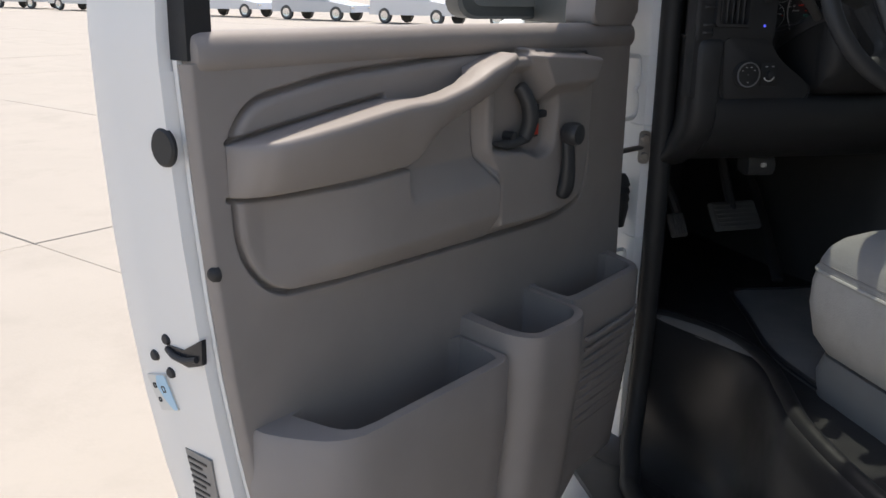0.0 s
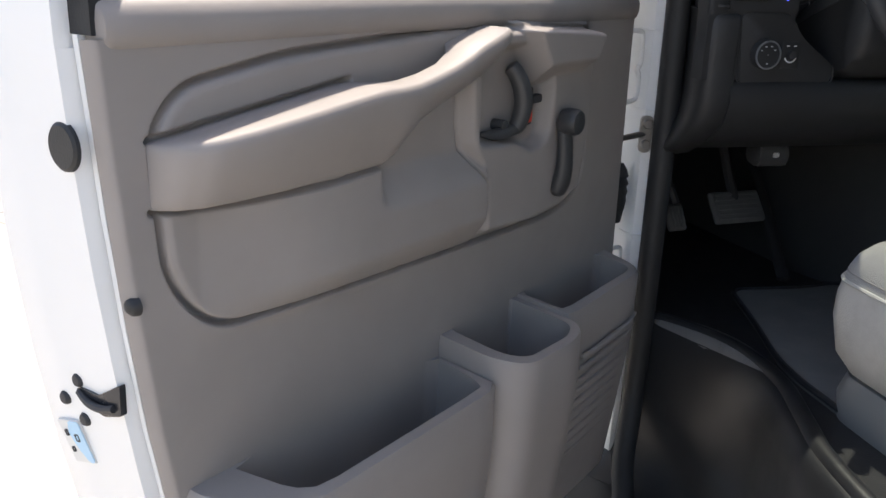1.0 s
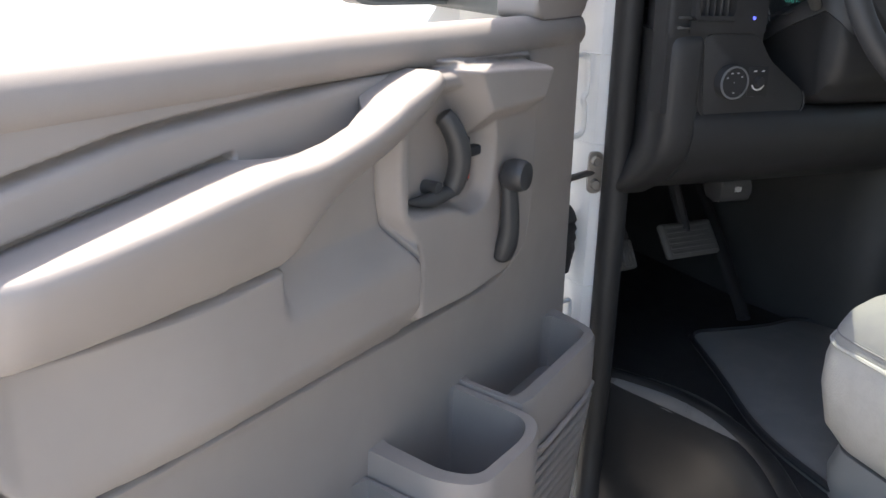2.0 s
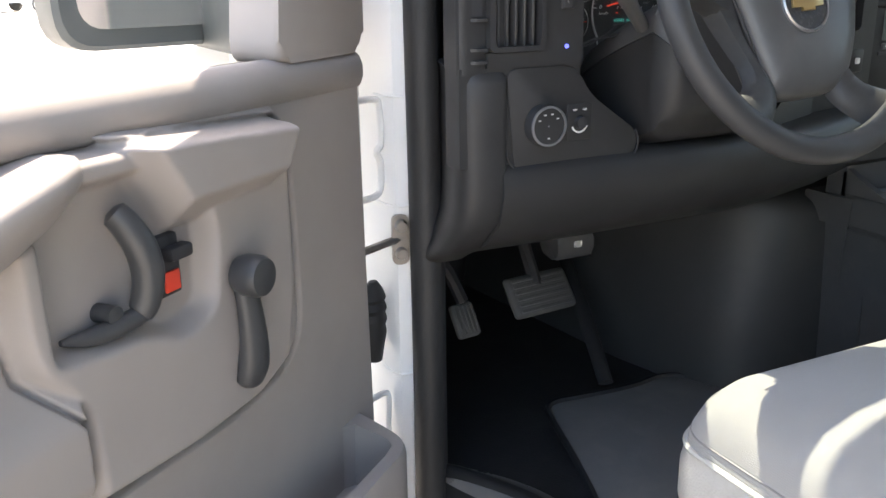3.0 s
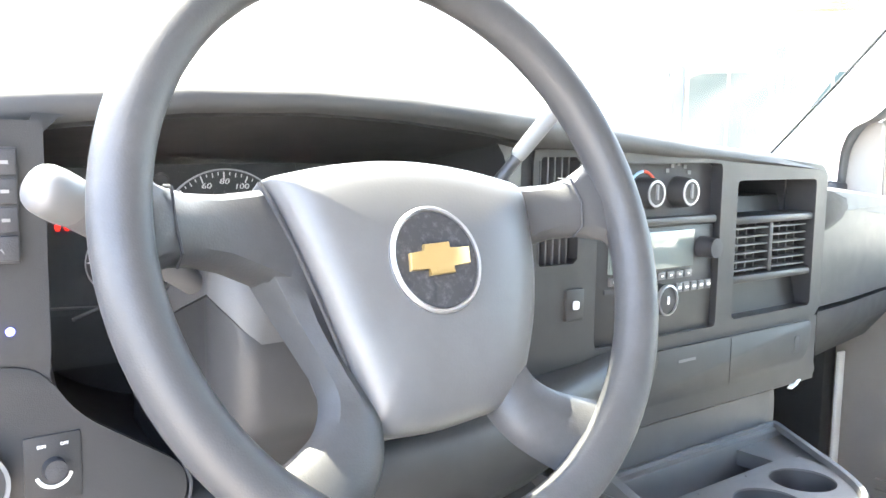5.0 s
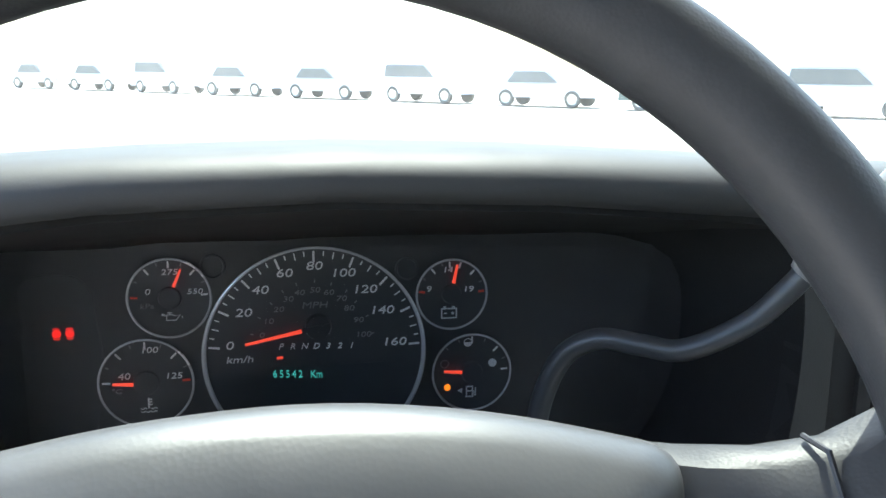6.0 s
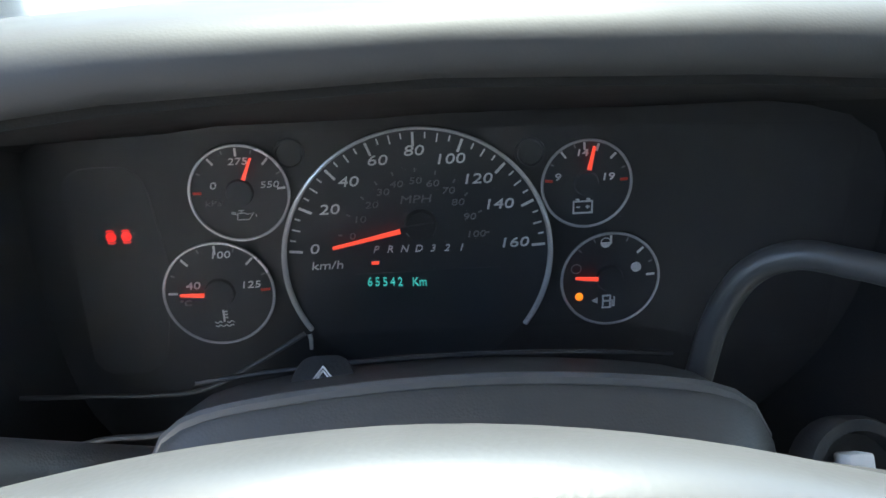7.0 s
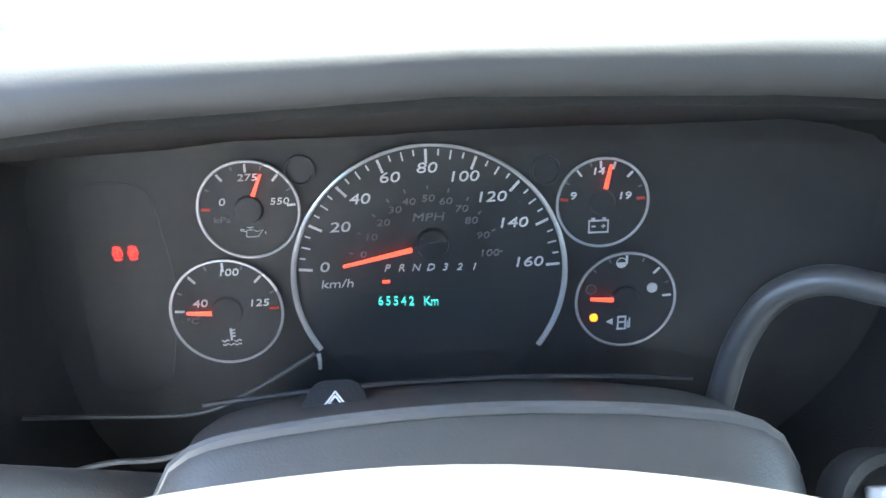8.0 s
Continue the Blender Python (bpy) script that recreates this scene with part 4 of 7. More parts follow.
part("knee_panel", bm, DASH, dash, "rounded charcoal knee panel")
# left bezel: vent, switch bank, light switch
bezel_from = set(dash.children)
def strip(bm, x0, x1, z0, z1, y=0.136, th=0.03, bev=0.0):
    box(bm, x0, x1, y, y + th, z0, z1, bev)


bm = B()
prism(bm, rounded([(-0.755, 0.137), (-0.742, 0.185), (-0.715, 0.25), (-0.70, 0.25), (-0.70, 0.142)], [0.012, 0.02, 0.01, 0.01, 0.001]), 'z', 1.232, 1.362)
strip(bm, -0.752, -0.612, 1.338, 1.366)
strip(bm, -0.752, -0.723, 1.238, 1.338, 0.142)
strip(bm, -0.660, -0.612, 1.238, 1.338)
strip(bm, -0.723, -0.660, 1.238, 1.252)
strip(bm, -0.752, -0.612, 1.140, 1.238, 0.139)
part("side_bezel", bm, DASH, dash)
for z in (1.328, 1.284, 1.256, 1.244):
    bm = B()
    prism(bm, rounded([(-0.752, 0.165), (-0.746, 0.145), (-0.736, 0.1345), (-0.722, 0.1325), (-0.722, 0.165)], 0.003), "z", z - 0.0016, z + 0.0016)
    part("bezel_fin", bm, DASH, dash)
# rounded end of the dashboard by the door, with a shallow raised pad
bm = B()
rings = []
for z in (1.238, 1.2345, 1.230, 1.224, 1.20, 1.17, 1.14, 1.12, 1.10, 1.078, 1.06, 1.042, 1.026, 1.012, 1.004):
    yk = float(np.interp(z, [1.004, 1.012, 1.042, 1.078, 1.11, 1.14, 1.24], [0.262, 0.2345, 0.1805, 0.1445, 0.1355, 0.138, 0.139]))
    yk += float(np.interp(z, [1.05, 1.10, 1.20, 1.226, 1.232, 1.238], [-0.001, -0.004, -0.007, -0.0065, -0.003, 0.006]))
    rings.append([(-0.699, yk + 0.13, z), (-0.699, yk + 0.006, z), (-0.7025, yk + 0.0015, z), (-0.708, yk, z), (-0.724, yk, z), (-0.736, yk + 0.002, z), (-0.744, yk + 0.007, z), (-0.748, yk + 0.016, z), (-0.746, yk + 0.036, z), (-0.738, yk + 0.065, z), (-0.715, yk + 0.13, z)])
loft(bm, rings)
part("end_cap", bm, DASH, dash, "", 60)
vent = part("vent_box", ring_plate(B(), rrect(-0.722, 1.253, -0.659, 1.345, 0.004), rrect(-0.716, 1.258, -0.664, 1.340, 0.003), "y", 0.131, 0.185, n=48), DASH, dash)
bm = B()
box(bm, -0.722, -0.659, 0.18, 0.184, 1.253, 1.345)
part("vent_back", bm, DARK, vent)
for i in range(5):
    bm = B()
    x = -0.709 + 0.0098 * i
    box(bm, x - 0.0013, x + 0.0013, 0.138, 0.160, 1.258, 1.340, 0.0006, 1)
    part("vent_slat", bm, VENT, vent)
for i in range(7):
    bm = B()
    z = 1.263 + 0.0115 * i
    box(bm, -0.716, -0.664, 0.150, 0.165, z - 0.001, z + 0.001, 0.0005, 1)
    part("vent_blade", bm, VENT, vent)
# outer slotted vent towards the door
bm = B()
prism(bm, [(-0.746, 1.288), (-0.727, 1.288), (-0.727, 1.325), (-0.746, 1.325)], "y", 0.1385, 0.1455)
part("side_slot", bm, DARK, dash)
# light switch plate
bm = B()
prism(bm, rounded([(-0.700, 1.236), (-0.618, 1.236), (-0.600, 1.205), (-0.535, 1.160), (-0.540, 1.132), (-0.690, 1.127)], [0.012, 0.02, 0.04, 0.018, 0.012, 0.02], 5), "y", 0.150, 0.1375, 0.0008, 2, only_b=True)
plate2 = part("switch_plate", bm, DASH, dash)
bm = B()
tube(bm, [(p[0], 0.1375, p[1]) for p in curve([(-0.701, 1.21), (-0.7005, 1.17), (-0.697, 1.145), (-0.684, 1.131), (-0.66, 1.128), (-0.60, 1.129), (-0.55, 1.131), (-0.538, 1.137), (-0.5345, 1.150), (-0.539, 1.163)], 5)], 0.0011, 6)
part("plate_gap", bm, DARK, dash)
knob_m = face_back(-0.658, 0.1370, 1.178)
bm = B()
lathe(bm, [(0.001, -0.002), (0.021, -0.002), (0.0215, 0.010), (0.0195, 0.013), (0.001, 0.0125)], knob_m, 36)
lk = part("light_knob", bm, DASH, dash, "round headlamp switch with a silver ring")
bm = B()
lathe(bm, [(0.0184, 0.0125), (0.0206, 0.0125), (0.0206, 0.0142), (0.0184, 0.0145), (0.0184, 0.0125)], knob_m, 40)
part("silver_ring", bm, SATIN, lk)
for a, w in ((150, 0.0012), (112, 0.0018), (72, 0.0018), (35, 0.0014), (270, 0.0014)):
    bm = B()
    box(bm, -w, w, -0.0006, 0.0006, 0.0128, 0.0132, m=knob_m @ pose(0.0125 * math.cos(radians(a)), 0.0125 * math.sin(radians(a)), 0))
    part("symbol_bar", bm, PRINT, lk)
bm = B()
box(bm, -0.628, -0.598, 0.1362, 0.1400, 1.158, 1.196, 0.0008)
dm = part("dimmer", bm, DASH, dash, "small dimmer switch block")
bm = B()
lathe(bm, [(0.001, 0), (0.0065, 0), (0.006, 0.006), (0.001, 0.0065)], face_back(-0.613, 0.1362, 1.177), 16)
part("dimmer_knob", bm, DARK, dm)
bm = B()
tube(bm, [(-0.613 + 0.0095 * math.cos(radians(a)), 0.1359, 1.176 + 0.0095 * math.sin(radians(a))) for a in range(200, 345, 12)], 0.0011, 6)
part("dimmer_scale", bm, PRINT, dm)
writing("dimmer_words", "OFF", 0.0026, PRINT, face_back(-0.607, 0.1359, 1.190), dm)
writing("dimmer_words", "DIM", 0.0026, PRINT, face_back(-0.619, 0.1359, 1.190), dm)
# bank of small switches beside the dials
bank = part("switch_bank", box(B(), -0.640, -0.626, 0.1315, 0.138, 1.292, 1.352, 0.001), DARK, dash, "column of small black switches")
for i in range(4):
    bm = B()
    box(bm, -0.639, -0.627, 0.1295, 0.133, 1.2935 + 0.0148 * i, 1.3065 + 0.0148 * i, 0.0008)
    key = part("switch_key", bm, DARK, bank)
    bm = B()
    if i == 0:
        tube(bm, [(-0.636, 0.1293, 1.300), (-0.634, 0.1293, 1.297), (-0.630, 0.1293, 1.304)], 0.0008, 6)
    else:
        box(bm, -0.6350, -0.6310, 0.1290, 0.1296, 1.2990 + 0.0148 * i, 1.3008 + 0.0148 * i)
    part("key_symbol", bm, PRINT_DIM, key)
bm = B()
lathe(bm, [(0.0001, 0.0022), (0.0018, 0.0016), (0.0024, 0.0)], face_back(-0.632, 0.1355, 1.2555), 14)
part("led", bm, GLOW_BLUE, dash, "lit blue indicator lamp")

# the bezel sits a little deeper than the knee panel
for ob in dash.children:
    if ob not in bezel_from:
        ob.location.y = 0.007 * UNIT

# dial hood: the opening in the dash round the instruments
opening = curve([(-0.612, 1.34), (-0.610, 1.25), (-0.596, 1.19), (-0.555, 1.150), (-0.49, 1.128), (-0.40, 1.128), (-0.32, 1.150), (-0.262, 1.20), (-0.236, 1.26), (-0.236, 1.335), (-0.265, 1.365), (-0.35, 1.379), (-0.45, 1.382), (-0.55, 1.379), (-0.600, 1.368)], 5, closed=True)
bm = B()
c0 = (-0.43, 1.27)
po = polar(opening, c0, 80)
back = [(c0[0] + (p[0] - c0[0]) * 0.93, c0[1] + (p[1] - c0[1]) * (0.80 if p[1] < c0[1] else 0.62)) for p in po]
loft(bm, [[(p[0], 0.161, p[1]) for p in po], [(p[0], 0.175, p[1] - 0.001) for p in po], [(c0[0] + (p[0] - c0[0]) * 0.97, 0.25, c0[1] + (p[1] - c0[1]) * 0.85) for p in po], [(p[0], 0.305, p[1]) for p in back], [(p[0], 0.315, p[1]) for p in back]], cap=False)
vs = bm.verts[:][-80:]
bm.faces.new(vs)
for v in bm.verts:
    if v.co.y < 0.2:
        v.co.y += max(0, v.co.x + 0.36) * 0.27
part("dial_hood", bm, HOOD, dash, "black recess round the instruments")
bm = B()
ring_plate(bm, [(-0.616, 1.374), (-0.616, 1.120), (-0.214, 1.120), (-0.214, 1.366), (-0.30, 1.378), (-0.36, 1.385), (-0.54, 1.385)], opening, "y", 0.160, 0.178, c=c0, n=96)
for v in bm.verts:
    v.co.y += max(0, v.co.x + 0.36) * 0.27
part("hood_frame", bm, DASH, dash)

# dark sheet added under the brow; its colour stands in for shade
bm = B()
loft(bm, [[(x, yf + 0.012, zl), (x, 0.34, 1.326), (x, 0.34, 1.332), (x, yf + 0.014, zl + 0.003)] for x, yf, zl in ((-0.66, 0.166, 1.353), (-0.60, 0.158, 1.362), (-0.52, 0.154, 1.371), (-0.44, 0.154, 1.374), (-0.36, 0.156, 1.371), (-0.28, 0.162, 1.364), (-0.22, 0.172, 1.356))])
part("brow_shade", bm, HOOD, dash, "", 60)

# instrument cluster: seven degrees back from upright
CX, CY, CZ = -0.446, 0.290, 1.2785
cl = thing("instrument_cluster", "black instrument cluster with chrome-ringed dials, lit warning lamps", "instrument cluster", pose(CX, CY, CZ, 90, 0, 0))
bm = B()
prism(bm, rounded([(-0.195, -0.085), (0.225, -0.085), (0.225, 0.078), (-0.195, 0.078)], 0.02), "z", -0.012, -0.001)
part("dial_plate", bm, PLATE, cl, "matt grey-black dial plate")




# speedometer: its face a little darker than the plate
SC = (0.0016, 0.0008)
bm = B()
lathe(bm, [(0.0001, 0.0002), (0.0552, 0.0002), (0.0552, -0.0006), (0.0001, -0.0006)], pose(SC[0], SC[1], 0), 48)
part("speedometer_face", bm, FACE, cl)
n = 60
arc = [212.6 - 248.8 * i / n for i in range(n + 1)]
bm = B()
tube(bm, [(SC[0] + 0.0556 * math.cos(radians(a)), SC[1] + 0.0556 * math.sin(radians(a)), 0.002) for a in arc], [0.0007 + 0.0006 * min(1, abs(a - 88) / 100) ** 1.5 for a in arc], 8)
part("speedometer_ring", bm, RING, cl, "chrome arc round the speedometer")
bm = B()
tube(bm, [(-0.0465, -0.0312, 0.002), (-0.0460, -0.0335, 0.003), (-0.0461, -0.0375, 0.004)], [0.0011, 0.0010, 0.0008], 8)
part("ring_tail", bm, RING, cl)


def tick(a, r0, r1, w, c=(0, 0), mat=PRINT, parent=None):
    b = B()
    box(b, r0, r1, -w, w, 0.0, 0.0006, m=pose(c[0], c[1], 0, 0, 0, a))
    return part("tick", b, mat, parent or cl)


def turn_at(v):
    return 174 - 83.7 * v / 80 if v <= 80 else 90.3 - 87 * (v - 80) / 80


for k in range(33):
    v = 5 * k
    big, mid = v % 20 == 0, v % 10 == 0
    tick(turn_at(v), 0.0480 if big else (0.0500 if mid else 0.0512), 0.0536, 0.00052 if big else 0.0003, SC)
for v, x, y in ((0, -0.0414, 0.0069), (20, -0.034, 0.0238), (40, -0.0255, 0.0352), (60, -0.0134, 0.0435), (80, 0.0014, 0.0468), (100, 0.0158, 0.0427), (120, 0.0267, 0.0338), (140, 0.0354, 0.0225), (160, 0.0418, 0.0052)):
    writing("numeral", str(v), 0.0060, PRINT, pose(x, y, 0.0008), cl, slant=0.14, wide=1.42)
for k, (x, y) in enumerate(((-0.0253, 0.0117), (-0.0219, 0.0189), (-0.0166, 0.0249), (-0.0118, 0.0301), (-0.0061, 0.0332), (0.0016, 0.0343), (0.0086, 0.0328), (0.0149, 0.0294), (0.0187, 0.0242), (0.0234, 0.0177), (0.0259, 0.0099))):
    d = Vector((x - 0.0016, y - 0.0075)).normalized()
    tick(math.degrees(math.atan2(d.y, d.x)), 0.0029, 0.0046, 0.0003, (x + d.x * 0.0012, y + d.y * 0.0008), PRINT_DIM)
    writing("numeral", str(10 * k), 0.0040, PRINT_DIM, pose(x, y, 0.0008), cl, slant=0.12, wide=1.4)
writing("words", "MPH", 0.0047, PRINT_DIM, pose(0.0014, 0.0264, 0.0008), cl, slant=0.14, wide=1.4)
writing("words", "km/h", 0.0050, PRINT, pose(-0.0366, -0.0006, 0.0008), cl, slant=0.14, wide=1.35)
for k, ch in enumerate("PRND321"):
    writing("gear_letter", ch, 0.0043, PRINT, pose(-0.0162 + 0.00595 * k, 0.0053 - 0.00017 * k, 0.0008), cl, slant=0.3, wide=1.05)
bm = B()
box(bm, -0.0181, -0.0150, -0.0012, 0.0000, 0.0004, 0.0010)
part("gear_lamp", bm, GLOW_NEEDLE, cl)
for k, ch in enumerate("65542 Km"):
    if ch != " ":
        writing("odometer_digit", ch, 0.0056, GLOW_TEAL, pose(-0.0193 + 0.0032 * k, -0.0092 - 0.00018 * k, 0.0008), cl, wide=0.82)
bm = B()
box(bm, -0.0255, 0.036, -0.026, -0.0055, -0.0008, 0.0004)
part("odometer_window", bm, ODO, cl)


def needle(p, q, w, parent=None):
    b = B()
    a, ln = math.degrees(math.atan2(q[1] - p[1], q[0] - p[0])), math.hypot(q[0] - p[0], q[1] - p[1])
    prism(b, [(0, -w), (ln, -w * 0.6), (ln, w * 0.6), (0, w)], "z", 0.003, 0.0042, m=pose(p[0], p[1], 0, 0, 0, a))
    return part("needle", b, GLOW_NEEDLE, parent or cl, "lit red needle")


needle((-0.0054, 0.0139), (-0.0335, 0.0080), 0.0009)
bm = B()
prism(bm, [(-0.0056, 0.0128), (0.0085, 0.0142), (0.0085, 0.0172), (-0.0056, 0.0152)], "z", 0.0016, 0.0034)
lathe(bm, [(0.0001, 0.0030), (0.0062, 0.0026), (0.0070, 0.0), (0.0070, -0.001)], pose(0.0030, 0.0150, 0), 24)
part("needle_hub", bm, PLATE, cl)
# blind bezels beside the speedometer, and the dark lamp fields at either end
for x, y in ((-0.0480, 0.0478), (0.0487, 0.0435)):
    bm = B()
    lathe(bm, [(0.0001, -0.0002), (0.0050, -0.0002), (0.0054, 0.0012), (0.0062, 0.0012), (0.0064, -0.0005)], pose(x, y, 0), 24)
    part("blind_bezel", bm, FACE, cl)
for x0, x1, y0, y1 in ((-0.139, -0.1010, -0.046, 0.046),):
    bm = B()
    prism(bm, rounded([(x0, y0), (x1 - 0.008, y0), (x1, 0.0), (x1 - 0.006, y1), (x0, y1)], 0.012, 5), "z", -0.0006, 0.0003, 0.0002)
    part("lamp_field", bm, FACE, cl)


def dial(name, c, r, label, marks, nums, p, q):
    ring = [360.0 * i / 48 for i in range(48)]
    b = B()
    tube(b, [(c[0] + r * math.cos(radians(a)), c[1] + r * math.sin(radians(a)), 0.002) for a in ring], 0.00062, 6, closed=True)
    g = part(name, b, RING, cl, label)
    b = B()
    lathe(b, [(0.0001, 0.0006), (r, 0.0006), (r, -0.0006), (0.0001, -0.0006)], pose(c[0], c[1], 0), 32)
    part("dial_face", b, FACE, g)
    for a, long in marks:
        tick(a, r * (0.76 if long else 0.85), r * 0.93, 0.00045 if long else 0.0003, c, PRINT if long else PRINT_DIM, g).location.z = 0.0005
    for text, x, y, size in nums:
        writing("numeral", text, size, PRINT if size > 0.0036 else PRINT_DIM, pose(x, y, 0.0014), g, slant=0.12, wide=1.35)
    needle(p, q, 0.0008, g)
    b = B()
    lathe(b, [(0.0001, 0.0026), (r * 0.26, 0.0022), (r * 0.30, 0.0)], pose(c[0], c[1], 0), 20)
    part("needle_hub", b, FACE, g)
    return g


oil = dial("oil_gauge", (-0.0690, 0.0331), 0.0198, "oil pressure dial with a chrome rim", [(152, 0), (128, 1), (108, 0), (90, 1), (70, 0), (48, 1), (25, 0), (4, 1)], [("275", -0.0684, 0.0461, 0.0040), ("0", -0.0792, 0.0365, 0.0042), ("550", -0.0568, 0.0360, 0.0038), ("kPa", -0.0798, 0.0293, 0.0036)], (-0.0666, 0.0392), (-0.0629, 0.0478))
temp = dial("temperature_gauge", (-0.0822, -0.0102), 0.0227, "coolant dial with a chrome rim", [(178, 1), (155, 0), (132, 1), (110, 0), (90, 1), (68, 0), (45, 1), (22, 0)], [("100", -0.0801, 0.0069, 0.0043), ("40", -0.0927, -0.0062, 0.0046), ("125", -0.0690, -0.0070, 0.0043), ("\u00b0C", -0.0967, -0.0139, 0.0036)], (-0.0881, -0.0098), (-0.0979, -0.0092))
volt = dial("volt_gauge", (0.0719, 0.0297), 0.0185, "battery dial with a chrome rim", [(150, 0), (128, 1), (108, 0), (94, 1), (74, 1), (46, 1), (22, 0)], [("9", 0.0598, 0.0328, 0.0043), ("14", 0.0696, 0.0427, 0.0040), ("19", 0.0806, 0.0321, 0.0043)], (0.0724, 0.0361), (0.0743, 0.0458))
fuel = dial("fuel_gauge", (0.0832, -0.0135), 0.0210, "fuel dial with a chrome rim", [(135, 0), (112, 0), (90, 1), (68, 0), (44, 1), (22, 0), (3, 1)], [], (0.0776, -0.0125), (0.0679, -0.0117))


def icon(parent, boxes, mat=PRINT, name="symbol"):
    b = B()
    for x0, x1, y0, y1 in boxes:
        box(b, x0, x1, y0, y1, 0.0007, 0.0013)
    return part(name, b, mat, parent)


cx, cy = 0.0707, 0.0194
icon(volt, [(cx - 0.0042, cx + 0.0042, cy + 0.0022, cy + 0.0028), (cx - 0.0042, cx + 0.0042, cy - 0.0028, cy - 0.0022), (cx - 0.0042, cx - 0.0036, cy - 0.0028, cy + 0.0028), (cx + 0.0036, cx + 0.0042, cy - 0.0028, cy + 0.0028), (cx - 0.003, cx - 0.0015, cy + 0.003, cy + 0.0037), (cx + 0.0015, cx + 0.003, cy + 0.003, cy + 0.0037), (cx - 0.0028, cx - 0.0012, cy - 0.0002, cy + 0.0003), (cx + 0.0012, cx + 0.0028, cy - 0.0002, cy + 0.0003), (cx + 0.0018, cx + 0.0022, cy - 0.0007, cy + 0.0008)], name="battery_symbol")
cx, cy = 0.0827, -0.0241
icon(fuel, [(cx - 0.0022, cx + 0.001, cy + 0.0022, cy + 0.0028), (cx - 0.0026, cx + 0.0016, cy - 0.0034, cy - 0.0028), (cx - 0.0024, cx - 0.0018, cy - 0.003, cy + 0.0028), (cx + 0.0008, cx + 0.0014, cy - 0.003, cy + 0.0028), (cx - 0.0022, cx + 0.001, cy - 0.0003, cy + 0.0003), (cx + 0.0026, cx + 0.0031, cy - 0.0022, cy + 0.0018), (cx + 0.0018, cx + 0.0022, cy - 0.0024, cy + 0.0004), (cx + 0.0018, cx + 0.0031, cy - 0.0026, cy - 0.0021)], name="pump_symbol")
cx, cy = -0.0817, -0.0222
icon(temp, [(cx - 0.0004, cx + 0.0004, cy - 0.0012, cy + 0.0042), (cx, cx + 0.0017, cy + 0.0032, cy + 0.0037), (cx, cx + 0.0017, cy + 0.0018, cy + 0.0023), (cx, cx + 0.0017, cy + 0.0004, cy + 0.0009)], name="coolant_symbol")
for dy, x0, x1 in ((-0.0014, -0.0040, -0.0010), (-0.0014, 0.0010, 0.0040), (-0.0031, -0.0038, 0.0038)):
    bm = B()
    tube(bm, [(cx + x0 + (x1 - x0) * i / 16, cy + dy + 0.0004 * math.sin((x0 + (x1 - x0) * i / 16) * 2600), 0.001) for i in range(17)], 0.00026, 5)
    part("coolant_wave", bm, PRINT, temp)
cx, cy = -0.0684, 0.0233
bm = B()
for pts in ([(-0.0026, -0.0016), (0.0020, -0.0016), (0.0042, 0.0012), (0.0016, 0.0006), (0.0006, 0.0012), (-0.0022, 0.0012), (-0.0026, -0.0016)], [(-0.0024, 0.0006), (-0.0048, 0.0012), (-0.0046, 0.0018), (-0.0030, 0.0014)], [(-0.0008, 0.0012), (-0.0008, 0.0022)], [(-0.0020, 0.0023), (0.0004, 0.0023)], [(0.0050, 0.0004), (0.0051, -0.0006)]):
    tube(bm, [(cx + x, cy + y, 0.001) for x, y in pts], 0.00026, 5)
part("oil_symbol", bm, PRINT, oil)
for x, y, r, mat, nm in ((0.0945, -0.0089, 0.0022, PRINT, "full_dot"), (0.0702, -0.0215, 0.0017, GLOW_AMBER, "low_fuel_lamp")):
    bm = B()
    lathe(bm, [(0.0001, 0.0014), (r, 0.0012), (r, 0.0)], pose(x, y, 0), 16)
    part(nm, bm, mat, fuel)
for nm, x, y, mat in (("empty_ring", 0.0686, -0.0084, PRINT_DIM), ("half_ring", 0.0810, 0.0030, PRINT)):
    bm = B()
    tube(bm, [(x + 0.0021 * math.cos(radians(20 * i)), y + 0.0021 * math.sin(radians(20 * i)), 0.001) for i in range(18)], 0.00022, 5, closed=True)
    part(nm, bm, mat, fuel)
bm = B()
prism(bm, [(0.0810 + 0.0020 * math.cos(radians(a)), 0.0030 + 0.0020 * math.sin(radians(a))) for a in range(180, 361, 15)], "z", 0.0006, 0.0011)
part("half_fill", bm, PRINT, fuel)
for x, mm in ((-0.1224, GLOW_RED), (-0.1163, GLOW_RED)):
    bm = B()
    for a in (55, 235):
        tube(bm, [(x + 0.0028 * math.cos(radians(a + t)), 0.0171 + 0.0028 * math.sin(radians(a + t)), 0.0012) for t in range(0, 71, 14)], 0.0003, 5)
    lathe(bm, [(0.0015, 0.0008), (0.0021, 0.0008), (0.0021, 0.0014), (0.0015, 0.0014), (0.0015, 0.0008)], pose(x, 0.0171, 0), 18)
    lamp = part("brake_lamp", bm, mm, cl, "red brake warning lamp")
    writing("lamp_letter", "P" if x > -0.12 else "!", 0.0032, mm, pose(x, 0.0171, 0.0010), lamp)
bm = B()
prism(bm, [(0.0757, -0.0237), (0.0783, -0.0223), (0.0783, -0.0251)], "z", 0.0006, 0.0012)
part("filler_arrow", bm, PRINT, fuel)
